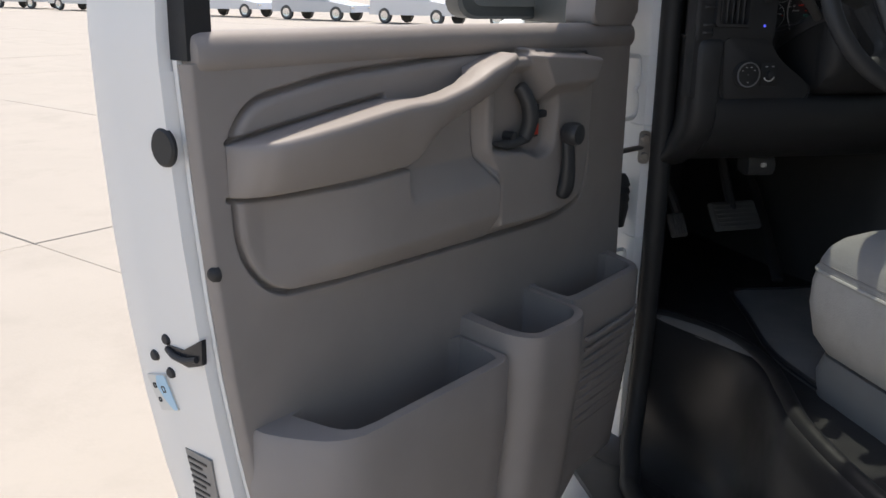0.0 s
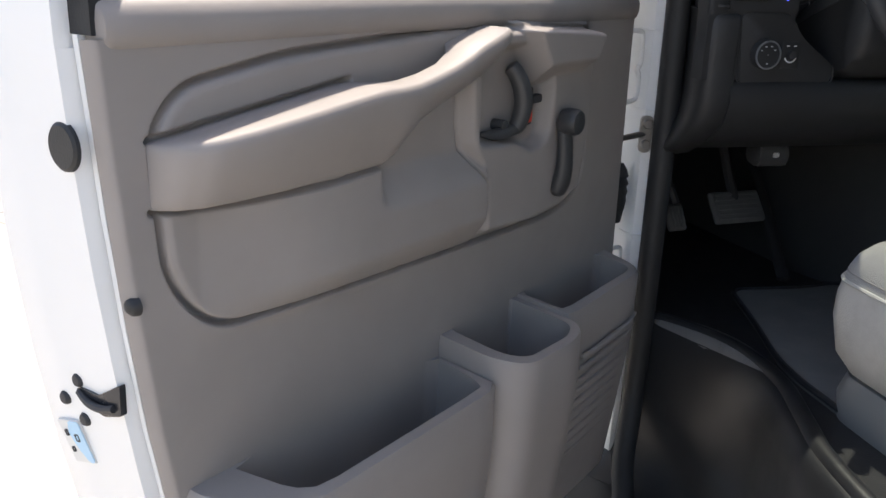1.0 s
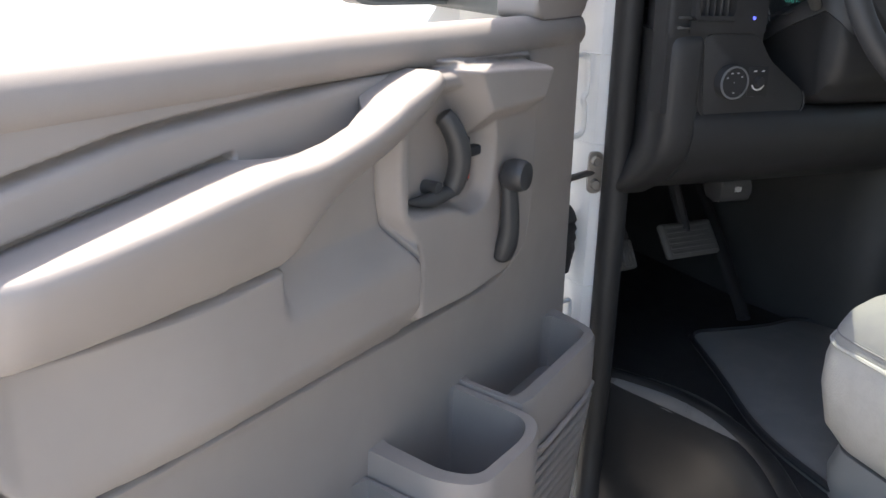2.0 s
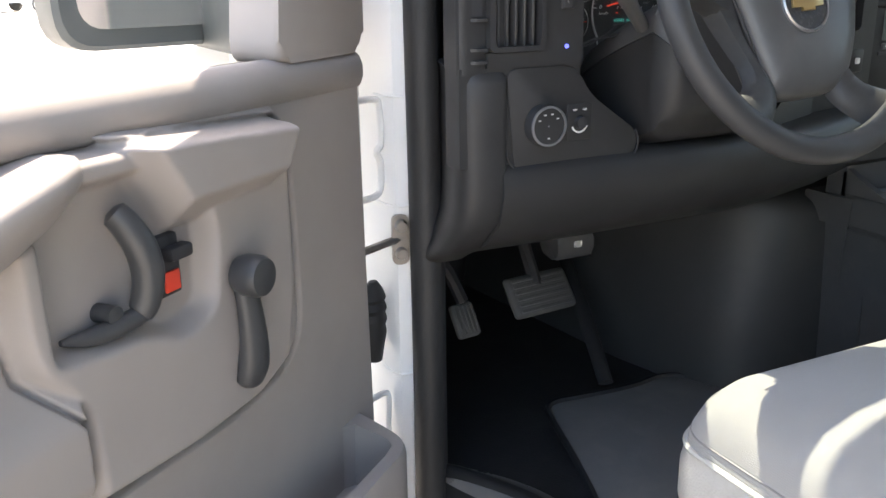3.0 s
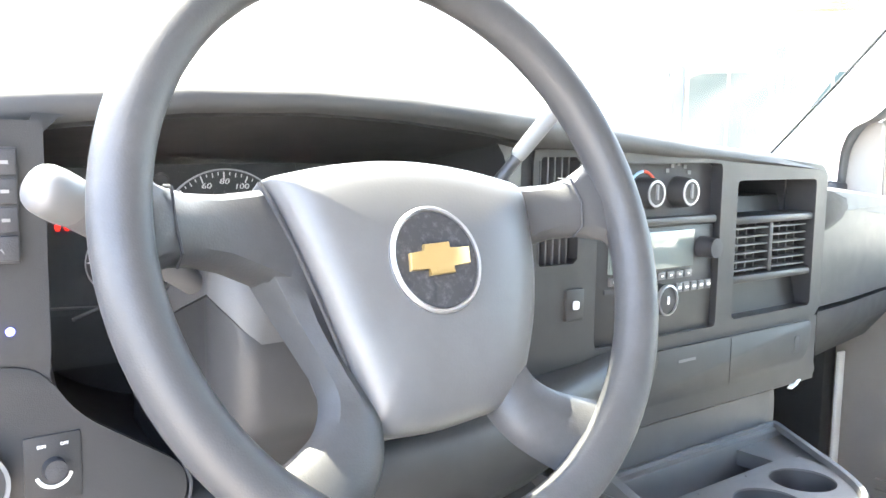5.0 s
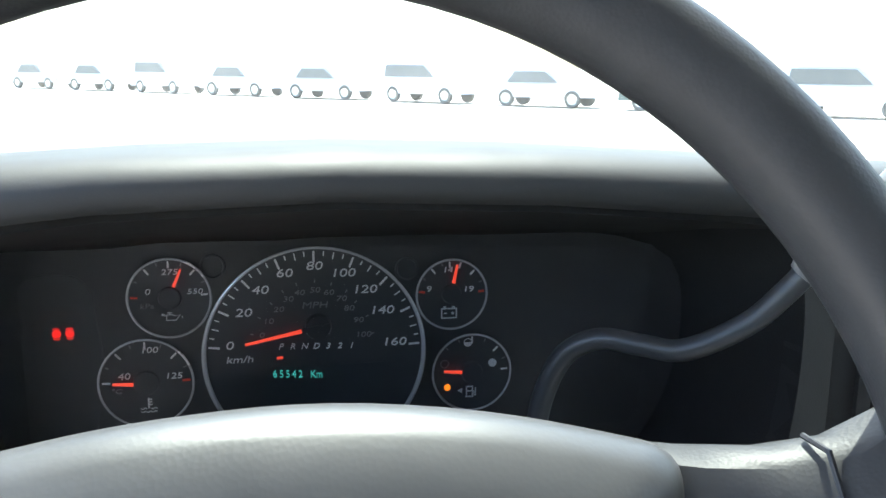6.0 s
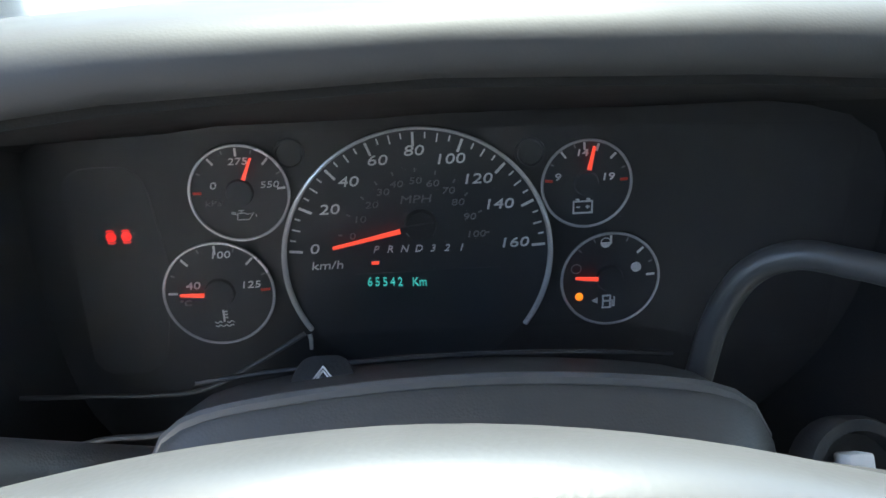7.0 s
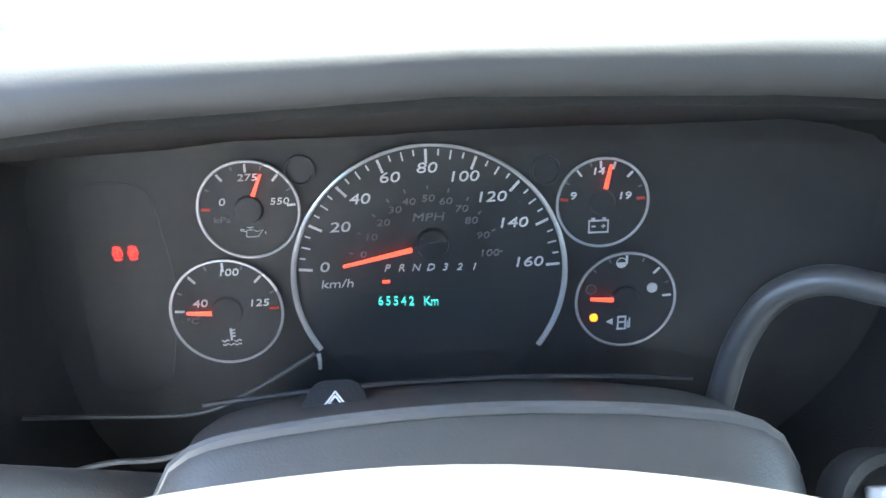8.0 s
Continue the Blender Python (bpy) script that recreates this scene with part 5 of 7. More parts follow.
for g, c, r, a in ((temp, (-0.0822, -0.0102), 0.0227, 2), (volt, (0.0719, 0.0297), 0.0185, 4), (volt, (0.0719, 0.0297), 0.0185, 174), (oil, (-0.0690, 0.0331), 0.0198, 178)):
    tick(a, r * 0.76, r * 0.93, 0.0005, c, RED, g).location.z = 0.0009
# clear lens over the dials, its lower edge rising towards the column
bm = B()
prism(bm, rounded([(-0.158, -0.0325), (-0.090, -0.0345), (-0.066, -0.0245), (-0.046, -0.0130), (0.08, -0.0150), (0.13, -0.030), (0.160, -0.030), (0.165, 0.060), (-0.158, 0.070)], [0.01, 0.03, 0.03, 0.02, 0.02, 0.03, 0.01, 0.01, 0.01], 6), "z", 0.0385, 0.0400)
part("dial_lens", bm, LENS, cl, "clear plastic lens with smears of dust")

# steering column shroud
rings, under = [], []
for y, w, zt, zb in ((0.112, 0.060, 1.266, 1.19), (0.116, 0.068, 1.276, 1.18), (0.124, 0.074, 1.287, 1.17), (0.133, 0.078, 1.2955, 1.16), (0.139, 0.0795, 1.3005, 1.15), (0.143, 0.080, 1.3025, 1.148), (0.147, 0.0797, 1.3025, 1.146), (0.151, 0.079, 1.3010, 1.145), (0.165, 0.0805, 1.2950, 1.14), (0.18, 0.083, 1.2885, 1.135), (0.20, 0.086, 1.2785, 1.13), (0.22, 0.088, 1.268, 1.125), (0.26, 0.086, 1.247, 1.12), (0.30, 0.07, 1.225, 1.12)):
    ring = [(-0.4415 + w * u * (1.09 if u > 0 else 1.0), y, zt - (0.010 if u > 0 else 0.008) * u * u - 0.014 * abs(u) ** 16) for u in [-1 + k / 14 for k in range(29)]]
    side = zt - 0.022
    ledge = side + (zb - side) * 0.12
    right, left = -0.4415 + 1.106 * w, -0.4415 - 1.02 * w
    rings.append(ring + [(right, y, ledge), (left, y, ledge)])
    low = [(right, y, ledge - 0.0012)]
    for t in (0.35, 0.7, 0.92):
        low.append((-0.4415 + 1.09 * w * (1.015 if t < 0.8 else 0.97), y, side + (zb - side) * t))
    low += [(-0.4415 + w * u, y, zb) for u in (0.8, 0.3, -0.3, -0.8)]
    for t in (0.92, 0.7, 0.35):
        low.append((-0.4415 - w * (1.02 if t < 0.8 else 0.97), y, side + (zb - side) * t))
    under.append(low + [(left, y, ledge - 0.0012)])
bm = B()
loft(bm, rings)
column = tagged(part("steering_column", bm, COWL), "charcoal steering column cowl in two shells", "steering column")
# lower shell in a darker plastic: the shade underneath is put into its colour
bm = B()
loft(bm, under)
part("lower_shell", bm, DASH, column, "lower shell of the cowl, darkened to stand in for shade")
HZ = pose(-0.4765, 0.1770, 1.2852, 24, 0, 0)
bm = B()
prism(bm, rounded([(-0.0155, -0.0075), (0.0155, -0.0075), (0.0150, -0.0030), (-0.0150, -0.0030)], 0.001), "z", 0.0, 0.0022, 0.0004, m=HZ)
part("switch_slot", bm, DARK, column)
bm = B()
loft(bm, [[(HZ @ Vector((k * x, k * y + dy, z))) for x, y in rounded([(-0.0115, -0.0055), (0.0115, -0.0055), (0.0065, 0.0075), (-0.0065, 0.0075)], 0.004, 5)] for k, dy, z in ((1.0, 0, -0.003), (1.0, 0, 0.0042), (0.94, -0.0003, 0.0055), (0.6, -0.0006, 0.0062), (0.05, -0.0006, 0.0063))])
hz = part("hazard_switch", bm, DARK, column, "black hazard switch with a triangle")
bm = B()
tri3 = [(-0.0036, -0.0028), (0.0036, -0.0028), (0.0, 0.0030)]
for k in (1.0, 0.5):
    t3 = [(k * x, k * y) for x, y in tri3]
    for p, q in zip(t3, t3[1:] + t3[:1]):
        tube(bm, [HZ @ Vector((p[0], p[1] - 0.001, 0.0064)), HZ @ Vector((q[0], q[1] - 0.001, 0.0064))], 0.00032, 6)
part("triangle", bm, PRINT, hz)
bm = B()
lathe(bm, [(0.001, 0.0), (0.015, 0.0), (0.0155, 0.010), (0.0145, 0.014), (0.0115, 0.0135), (0.0105, 0.008), (0.001, 0.008)], face_back(-0.334, 0.144, 1.267, 60), 28)
ign = part("ignition_barrel", bm, DASH, column, "charcoal ignition lock")
bm = B()
box(bm, -0.0055, 0.0015, -0.006, 0.006, 0.008, 0.0175, 0.001, m=face_back(-0.334, 0.144, 1.267, 60))
part("key_tag", bm, LABEL, ign, "white key head in the lock")
# lip paled for wear and for the sky highlight put into its colour
bm = B()
tube(bm, [(-0.4415 + 0.0780 * u * (1.09 if u > 0 else 1.0), 0.1440, 1.3026 - (0.010 if u > 0 else 0.008) * u * u - 0.013 * abs(u) ** 16) for u in [-1 + k / 16 for k in range(33)]], 0.0021, 8)
part("cowl_lip", bm, WORN_HIGHLIGHT, column, "worn edge of the cowl with a painted sky highlight")
# hairline where the upper shell of the cowl meets the dash
bm = B()
tube(bm, [(-0.4415 + 0.086 * u, 0.207 + 0.006 * u * u, 1.2765 - 0.0085 * u * u) for u in [-0.95 + k / 10 for k in range(20)]], 0.0010, 6)
part("cowl_seam", bm, DARK, column)
# gear lever: out of the column and bent to the side
bm = B()
path = curve([(-0.360, 0.203, 1.235), (-0.354, 0.203, 1.262), (-0.3495, 0.202, 1.286), (-0.342, 0.198, 1.304), (-0.330, 0.191, 1.3125), (-0.315, 0.182, 1.312), (-0.300, 0.173, 1.312), (-0.280, 0.162, 1.325), (-0.268, 0.155, 1.340), (-0.258, 0.150, 1.355)], 6)
tube(bm, path, 0.0048, 12)
gear = tagged(part("gear_lever", bm, LEVER), "grey column gear lever with a thick grip", "gear lever")
# grip paler than the lever: the light on that end is painted in
bm = B()
g0, g1 = Vector((-0.264, 0.153, 1.347)), Vector((-0.228, 0.132, 1.398))
tube(bm, [g0.lerp(g1, t) for t in (0, 0.05, 0.5, 0.9, 1.0)], [0.0052, 0.0064, 0.0068, 0.0074, 0.005], 16)
part("grip", bm, surf("lit_grip_enamel", (0.2, 0.2, 0.2), 0.32, spread=0.1), gear, "shiny grip of the lever, painted pale where light falls")
# indicator stalk
bm = B()
path = [(-0.525, 0.16, 1.270), (-0.56, 0.135, 1.292), (-0.592, 0.112, 1.314), (-0.612, 0.098, 1.326), (-0.626, 0.089, 1.333), (-0.632, 0.086, 1.336)]
tube(bm, path[:4], [0.0075, 0.008, 0.0110, 0.0124], 18)
stalk = tagged(part("indicator_stalk", bm, GREY), "grey indicator stalk with a round end", "stalk")
# end painted paler than the stalk for the sun falling on it
bm = B()
tube(bm, curve(path[3:], 3), [0.0128, 0.0132, 0.0132, 0.0126, 0.0114, 0.0088, 0.004], 18)
end = part("stalk_end", bm, surf("sunlit_stalk_plastic", (0.12, 0.12, 0.12), 0.4, spread=0.06), stalk, "rounded twist end, painted paler for the sun on it")
for k in range(3):
    bm = B()
    box(bm, -0.5840 - 0.012 * k, -0.5800 - 0.012 * k, 0.1065 - 0.008 * k, 0.1080 - 0.008 * k, 1.313 + 0.006 * k, 1.316 + 0.006 * k)
    part("stalk_mark", bm, PRINT, stalk)
# lower lip of the dial recess, sweeping round the column
for pts in ([(-0.60, 0.25, 1.246), (-0.574, 0.25, 1.245), (-0.536, 0.25, 1.244), (-0.515, 0.25, 1.252), (-0.49, 0.252, 1.2655)], [(-0.585, 0.2, 1.247), (-0.568, 0.2, 1.253), (-0.552, 0.2, 1.257), (-0.532, 0.2, 1.258), (-0.511, 0.2, 1.268), (-0.493, 0.2, 1.2735)]):
    bm = B()
    tube(bm, curve(pts, 6), 0.0010, 8)
    part("recess_lip", bm, COWL, dash)

# ---- steering wheel ----
WH = pose(-0.4535, 0.0069, 1.2972, 68.6, 0, 0)
wheel = thing("steering_wheel", "dark grey four-spoke steering wheel with a gold badge", "steering wheel", WH)
R, RT, RX, RC, RZ = 0.1556, 0.0132, -0.008, 0.0123, 0.0050
bm = B()
tube(bm, [(RX + R * math.cos(2 * math.pi * i / 96), RC + R * math.sin(2 * math.pi * i / 96), RZ) for i in range(96)], RT, 18, closed=True)
part("rim", bm, WHEEL, wheel, "worn grained dark grey rim")
hub_line = rounded([(-0.0805, 0.0535), (-0.045, 0.0600), (0.0, 0.0630), (0.045, 0.0580), (0.091, 0.0460), (0.0885, 0.002), (0.076, -0.038), (0.058, -0.070), (0.040, -0.0835), (-0.010, -0.0875), (-0.038, -0.0845), (-0.0465, -0.0775), (-0.0625, -0.0120)], [0.003, 0.04, 0.04, 0.04, 0.010, 0.04, 0.04, 0.02, 0.02, 0.02, 0.008, 0.004, 0.03], 5)
bm = B()
loft(bm, [[(k * x, k * y, z) for x, y in hub_line] for k, z in ((0.90, -0.056), (0.975, -0.046), (1.0, -0.034), (1.0, -0.026), (0.985, -0.0195), (0.955, -0.0155), (0.88, -0.0105), (0.7, -0.006), (0.4, -0.003), (0.05, -0.0026))])
hub = part("airbag_cover", bm, HUB, wheel, "grained grey airbag cover", 60)
bm = B()
tube(bm, [(-0.0822, 0.0515, -0.024), (-0.0790, 0.040, -0.021), (-0.0712, 0.015, -0.0195), (-0.0635, -0.013, -0.0195), (-0.0550, -0.045, -0.0205), (-0.0470, -0.0765, -0.0235)], 0.0013, 6)
part("cover_gap", bm, DARK, wheel)
bm = B()
lathe(bm, [(0.0262, -0.006), (0.0287, -0.005), (0.0292, -0.001), (0.0280, 0.0006), (0.0268, 0.0), (0.0262, -0.006)], None, 44)
badge = part("badge_ring", bm, SATIN, wheel)
bm = B()
lathe(bm, [(0.0001, -0.0010), (0.0262, -0.0010), (0.0262, -0.008), (0.0001, -0.008)], None, 40)
part("badge_disc", bm, surf("scuffed_badge_black", (0.03, 0.03, 0.033), 0.3, dirt=(0.3, 0.3, 0.3), dirt_amount=0.3, dirt_size=260), badge)
bm = B()
prism(bm, [(-0.0215, -0.0058), (-0.0078, -0.0058), (-0.0088, -0.0105), (0.0092, -0.0105), (0.0082, -0.0058), (0.0215, -0.0058), (0.0235, 0.0058), (0.0084, 0.0058), (0.0094, 0.0105), (-0.0086, 0.0105), (-0.0096, 0.0058), (-0.0195, 0.0058)], "z", -0.002, 0.0014, 0.0005, m=pose(0, 0, 0, 0, 0, 2) @ Matrix.Diagonal((0.92, 0.8, 1, 1)))
part("badge_cross", bm, GOLD, badge, "gold cross-shaped badge")
for sx in (-1, 1):
    # upper spokes, each with a satin cap in front of the rim
    bm = B()
    rings = []
    for x, y0, y1, zt, zb in ((0.056, -0.010, 0.053, -0.024, -0.046), (0.080, 0.002, 0.049, -0.022, -0.044), (0.100, 0.010, 0.046, -0.017, -0.038), (0.118, 0.012, 0.045, -0.010, -0.028), (0.132, 0.010, 0.047, -0.003, -0.018), (0.144, 0.004, 0.054, 0.001, -0.008), (0.152, -0.006, 0.062, 0.002, -0.002)):
        xx = sx * x + RX * x / 0.15
        rings.append([(xx, y, z) for y, z in ((y1, zb), (y1, zt - 0.008), (y1 - 0.005, zt - 0.001), ((y0 + y1) / 2, zt + 0.0025), (y0 + 0.005, zt - 0.001), (y0, zt - 0.008), (y0, zb))])
    loft(bm, rings)
    part("spoke", bm, WHEEL, wheel)
    bm = B()
    tube(bm, [(sx * 0.1265 + RX, 0.0475, -0.014), (sx * 0.1270 + RX, 0.044, -0.0045), (sx * 0.1285 + RX, 0.028, -0.0018), (sx * 0.1270 + RX, 0.013, -0.0045), (sx * 0.1265 + RX, 0.009, -0.014)], 0.0008, 6)
    part("spoke_seam", bm, DARK, wheel)
    # lower spokes: slim arms that leave the cover's side and splay into the rim
    edge_in = curve([(0.050, 0.010), (0.050, -0.030), (0.044, -0.055), (0.036, -0.080), (0.044, -0.102), (0.066, -0.124)], 5)
    edge_out = curve([(0.092, 0.020), (0.080, -0.010), (0.069, -0.038), (0.065, -0.058), (0.076, -0.076), (0.106, -0.090)], 5)
    rings = []
    for k, (pi_, po_) in enumerate(zip(edge_in, edge_out)):
        t = k / (len(edge_in) - 1)
        zt, zb = -0.026 + 0.026 * t ** 1.5, -0.048 + 0.040 * t ** 1.5
        vi, vo = Vector(pi_), Vector(po_)
        lerp = lambda f: vi.lerp(vo, f)
        rings.append([(sx * q.x + RX * t, q.y, z) for q, z in ((lerp(0), zb), (lerp(0.02), zt - 0.008), (lerp(0.15), zt - 0.001), (lerp(0.5), zt + 0.003), (lerp(0.85), zt - 0.001), (lerp(0.98), zt - 0.008), (lerp(1), zb))])
    bm = B()
    loft(bm, rings)
    part("spoke", bm, WHEEL, wheel)
bm = B()
loft(bm, [[(k * x, k * y - 0.008, z) for x, y in hub_line] for k, z in ((0.85, -0.052), (0.8, -0.075), (0.65, -0.10))])
part("hub_back", bm, DASH, wheel)
for x in (0.061, -0.049):
    bm = B()
    box(bm, x - 0.006, x + 0.006, 0.0330, 0.0336, -0.0098, -0.0085)
    box(bm, x - 0.003, x + 0.003, 0.0355, 0.0361, -0.0098, -0.0085)
    part("cover_mark", bm, PRINT_DIM, wheel)
for k in range(6):
    bm = B()
    box(bm, -0.014 + 0.0045 * k, -0.0112 + 0.0045 * k, -0.0570, -0.0545, -0.0098, -0.0086)
    part("cover_letter_bar", bm, PRINT_DIM, wheel)

# ---- centre stack ----
SY = 0.205


def stack_top(x):
    return float(np.interp(x, [-0.222, -0.1, 0.1, 0.308], [1.372, 1.365, 1.354, 1.338]))


bm = B()
for x0, x1, hole in ((-0.222, -0.120, rrect(-0.196, 1.244, -0.132, 1.352, 0.004)), (-0.120, 0.103, rrect(-0.108, 1.163, 0.088, 1.341, 0.006)), (0.103, 0.308, rrect(0.118, 1.167, 0.283, 1.322, 0.006))):
    ring_plate(bm, [(x0, 1.152), (x1 - (0.012 if x1 > 0.3 else 0), 1.152), (x1, 1.164), (x1, stack_top(x1) - (0.012 if x1 > 0.3 else 0)), (x1 - (0.012 if x1 > 0.3 else 0), stack_top(x1)), (x0, stack_top(x0))], hole, "y", SY, SY + 0.05, n=192)
box(bm, -0.222, 0.302, SY, SY + 0.05, 1.072, 1.1525)
part("stack_frame", bm, DASH, dash)
bm = B()
loft(bm, [[(x, SY, 1.083), (x, SY + 0.004, 1.071), (x, SY + 0.02, 1.061), (x, SY + 0.10, 1.054), (x, SY + 0.12, 1.3), (x, SY + 0.05, 1.3)] for x in (-0.13, 0.1, 0.29, 0.306)])
part("stack_lip", bm, DASH, dash)
bm = B()
loft(bm, [[(0.304, SY, 1.326), (0.304, SY, 1.092), (0.302, SY + 0.02, 1.063), (0.315, SY + 0.14, 1.05), (0.315, SY + 0.14, 1.33)], [(0.322, SY + 0.014, 1.326), (0.322, SY + 0.014, 1.098), (0.318, SY + 0.03, 1.068), (0.33, SY + 0.14, 1.05), (0.33, SY + 0.14, 1.33)]])
part("stack_side", bm, DASH, dash)
# tall vent by the wheel
cv = part("vent_box", ring_plate(B(), rrect(-0.197, 1.243, -0.131, 1.353, 0.004), rrect(-0.190, 1.249, -0.138, 1.347, 0.003), "y", SY - 0.003, SY + 0.05, n=48), DASH, dash)
bm = B()
box(bm, -0.196, -0.132, SY + 0.045, SY + 0.049, 1.244, 1.352)
part("vent_back", bm, DARK, cv)
for i in range(5):
    bm = B()
    x = -0.182 + 0.009 * i
    box(bm, x - 0.0012, x + 0.0012, SY + 0.003, SY + 0.025, 1.249, 1.347, 0.0005, 1)
    part("vent_slat", bm, VENT, cv)
bm = B()
box(bm, -0.150, -0.126, SY - 0.003, SY + 0.002, 1.195, 1.225, 0.002)
sw = part("override_switch", bm, DASH, dash, "small push switch")
bm = B()
box(bm, -0.142, -0.135, SY - 0.006, SY - 0.002, 1.206, 1.214, 0.0015)
part("switch_button", bm, PRINT, sw)
# climate controls
bm = B()
box(bm, -0.108, 0.088, SY + 0.014, SY + 0.03, 1.284, 1.343)
cc = part("climate_panel", bm, DARK, dash, "black climate panel with three knobs")
bm = B()
box(bm, -0.106, 0.086, SY + 0.002, SY + 0.02, 1.277, 1.286, 0.003)
part("panel_bar", bm, DASH, dash)
for x in (-0.084, -0.028, 0.028):
    m2 = face_back(x, SY + 0.014, 1.311)
    bm = B()
    lathe(bm, [(0.001, 0), (0.0165, 0), (0.0155, 0.014), (0.0138, 0.018), (0.001, 0.018)], m2, 28)
    kn = part("climate_knob", bm, DASH, cc)
    bm = B()
    lathe(bm, [(0.0112, 0.0175), (0.0134, 0.0175), (0.0134, 0.0190), (0.0112, 0.0192), (0.0112, 0.0175)], m2, 28)
    part("knob_ring", bm, SATIN, kn, "silver knob ring")
    bm = B()
    box(bm, -0.0012, 0.0012, -0.006, 0.009, 0.018, 0.0205, m=m2)
    part("knob_pointer", bm, PRINT_DIM, kn)
for a0, a1, mm, nm in ((92, 170, BLUE_FILM, "cold_band"), (15, 88, RED, "warm_band")):
    bm = B()
    tube(bm, [(-0.028 + 0.0215 * math.cos(radians(a0 + (a1 - a0) * i / 10)), SY + 0.0135, 1.311 + 0.0215 * math.sin(radians(a0 + (a1 - a0) * i / 10))) for i in range(11)], 0.0016, 6)
    part(nm, bm, mm, cc)
for x, z in ((0.010, 1.333), (0.018, 1.338), (0.028, 1.340), (0.039, 1.337), (0.047, 1.331), (-0.094, 1.337), (-0.084, 1.339), (-0.074, 1.337)):
    bm = B()
    box(bm, x - 0.0025, x + 0.0025, SY + 0.0128, SY + 0.0145, z - 0.002, z + 0.002)
    part("symbol_bar", bm, PRINT_DIM, cc)
# radio
bm = B()
box(bm, -0.106, 0.086, SY + 0.006, SY + 0.15, 1.161, 1.277, 0.003)
radio = tagged(part("radio", bm, DASH), "dark grey car radio with a silver volume ring", "radio")
bm = B()
box(bm, -0.085, 0.048, SY + 0.003, SY + 0.008, 1.233, 1.272, 0.001)
part("display", bm, surf("display_glass", (0.16, 0.19, 0.18), 0.12, spread=0.03), radio, "blank greenish display")
bm = B()
box(bm, -0.090, -0.030, SY + 0.004, SY + 0.008, 1.214, 1.218)
part("disc_slot", bm, DARK, radio)
for i in range(9):
    bm = B()
    box(bm, -0.084 + 0.0148 * i, -0.072 + 0.0148 * i, SY + 0.003, SY + 0.008, 1.2215, 1.2295, 0.001)
    bt = part("radio_button", bm, GREY, radio)
    bm = B()
    box(bm, -0.0795 + 0.0148 * i, -0.0765 + 0.0148 * i, SY + 0.0025, SY + 0.0035, 1.2245, 1.2265)
    part("button_mark", bm, PRINT, bt)
m2 = face_back(-0.008, SY + 0.006, 1.2025)
bm = B()
lathe(bm, [(0.001, 0), (0.0165, 0), (0.0155, 0.014), (0.001, 0.015)], m2, 30)
vk = part("volume_knob", bm, DASH, radio)
bm = B()
lathe(bm, [(0.0142, 0.013), (0.0160, 0.012), (0.0160, 0.0155), (0.0142, 0.0162), (0.0142, 0.013)], m2, 32)
part("silver_ring", bm, SATIN, vk)
bm = B()
box(bm, -0.0012, 0.0012, -0.004, 0.004, 0.0145, 0.016, m=m2)
part("power_mark", bm, PRINT, vk)
bm = B()
lathe(bm, [(0.001, 0), (0.0115, 0), (0.0105, 0.020), (0.001, 0.021)], face_back(0.064, SY + 0.006, 1.252), 20)
part("tuning_knob", bm, DARK, radio)
for i in range(5):
    bm = B()
    box(bm, 0.021 + 0.0125 * i, 0.031 + 0.0125 * i, SY + 0.003, SY + 0.008, 1.206, 1.216, 0.001)
    bt = part("preset_button", bm, GREY, radio)
    bm = B()
    box(bm, 0.0235 + 0.0125 * i, 0.0285 + 0.0125 * i, SY + 0.0022, SY + 0.0035, 1.2095, 1.2125)
    part("button_mark", bm, PRINT, bt)
# cubby and passenger vent
bm = B()
box(bm, 0.118, 0.284, SY + 0.13, SY + 0.135, 1.166, 1.324)
box(bm, 0.116, 0.121, SY + 0.04, SY + 0.135, 1.166, 1.324)
box(bm, 0.280, 0.286, SY + 0.04, SY + 0.135, 1.166, 1.324)
box(bm, 0.118, 0.284, SY + 0.04, SY + 0.135, 1.161, 1.167)
box(bm, 0.118, 0.284, SY + 0.04, SY + 0.135, 1.322, 1.327)
part("cubby", bm, DARK, dash, "empty black storage cubby")
for z in (1.277, 1.210):
    bm = B()
    box(bm, 0.117, 0.284, SY + 0.002, SY + 0.12, z - 0.0045, z + 0.0045, 0.003)
    part("shelf_bar", bm, DASH, dash)
pv = part("passenger_vent", box(B(), 0.120, 0.278, SY + 0.035, SY + 0.04, 1.215, 1.272), DARK, dash)
for i in range(6):
    bm = B()
    z = 1.2195 + 0.0095 * i
    box(bm, 0.120, 0.278, SY + 0.008, SY + 0.022, z - 0.0009, z + 0.0009)
    part("vent_blade", bm, VENT, pv)
for i in range(9):
    bm = B()
    x = 0.130 + 0.017 * i
    box(bm, x - 0.0009, x + 0.0009, SY + 0.016, SY + 0.032, 1.215, 1.272)
    part("vent_slat", bm, VENT, pv)
bm = B()
box(bm, 0.196, 0.203, SY + 0.006, SY + 0.034, 1.215, 1.272, 0.001)
part("vent_divider", bm, DASH, pv)
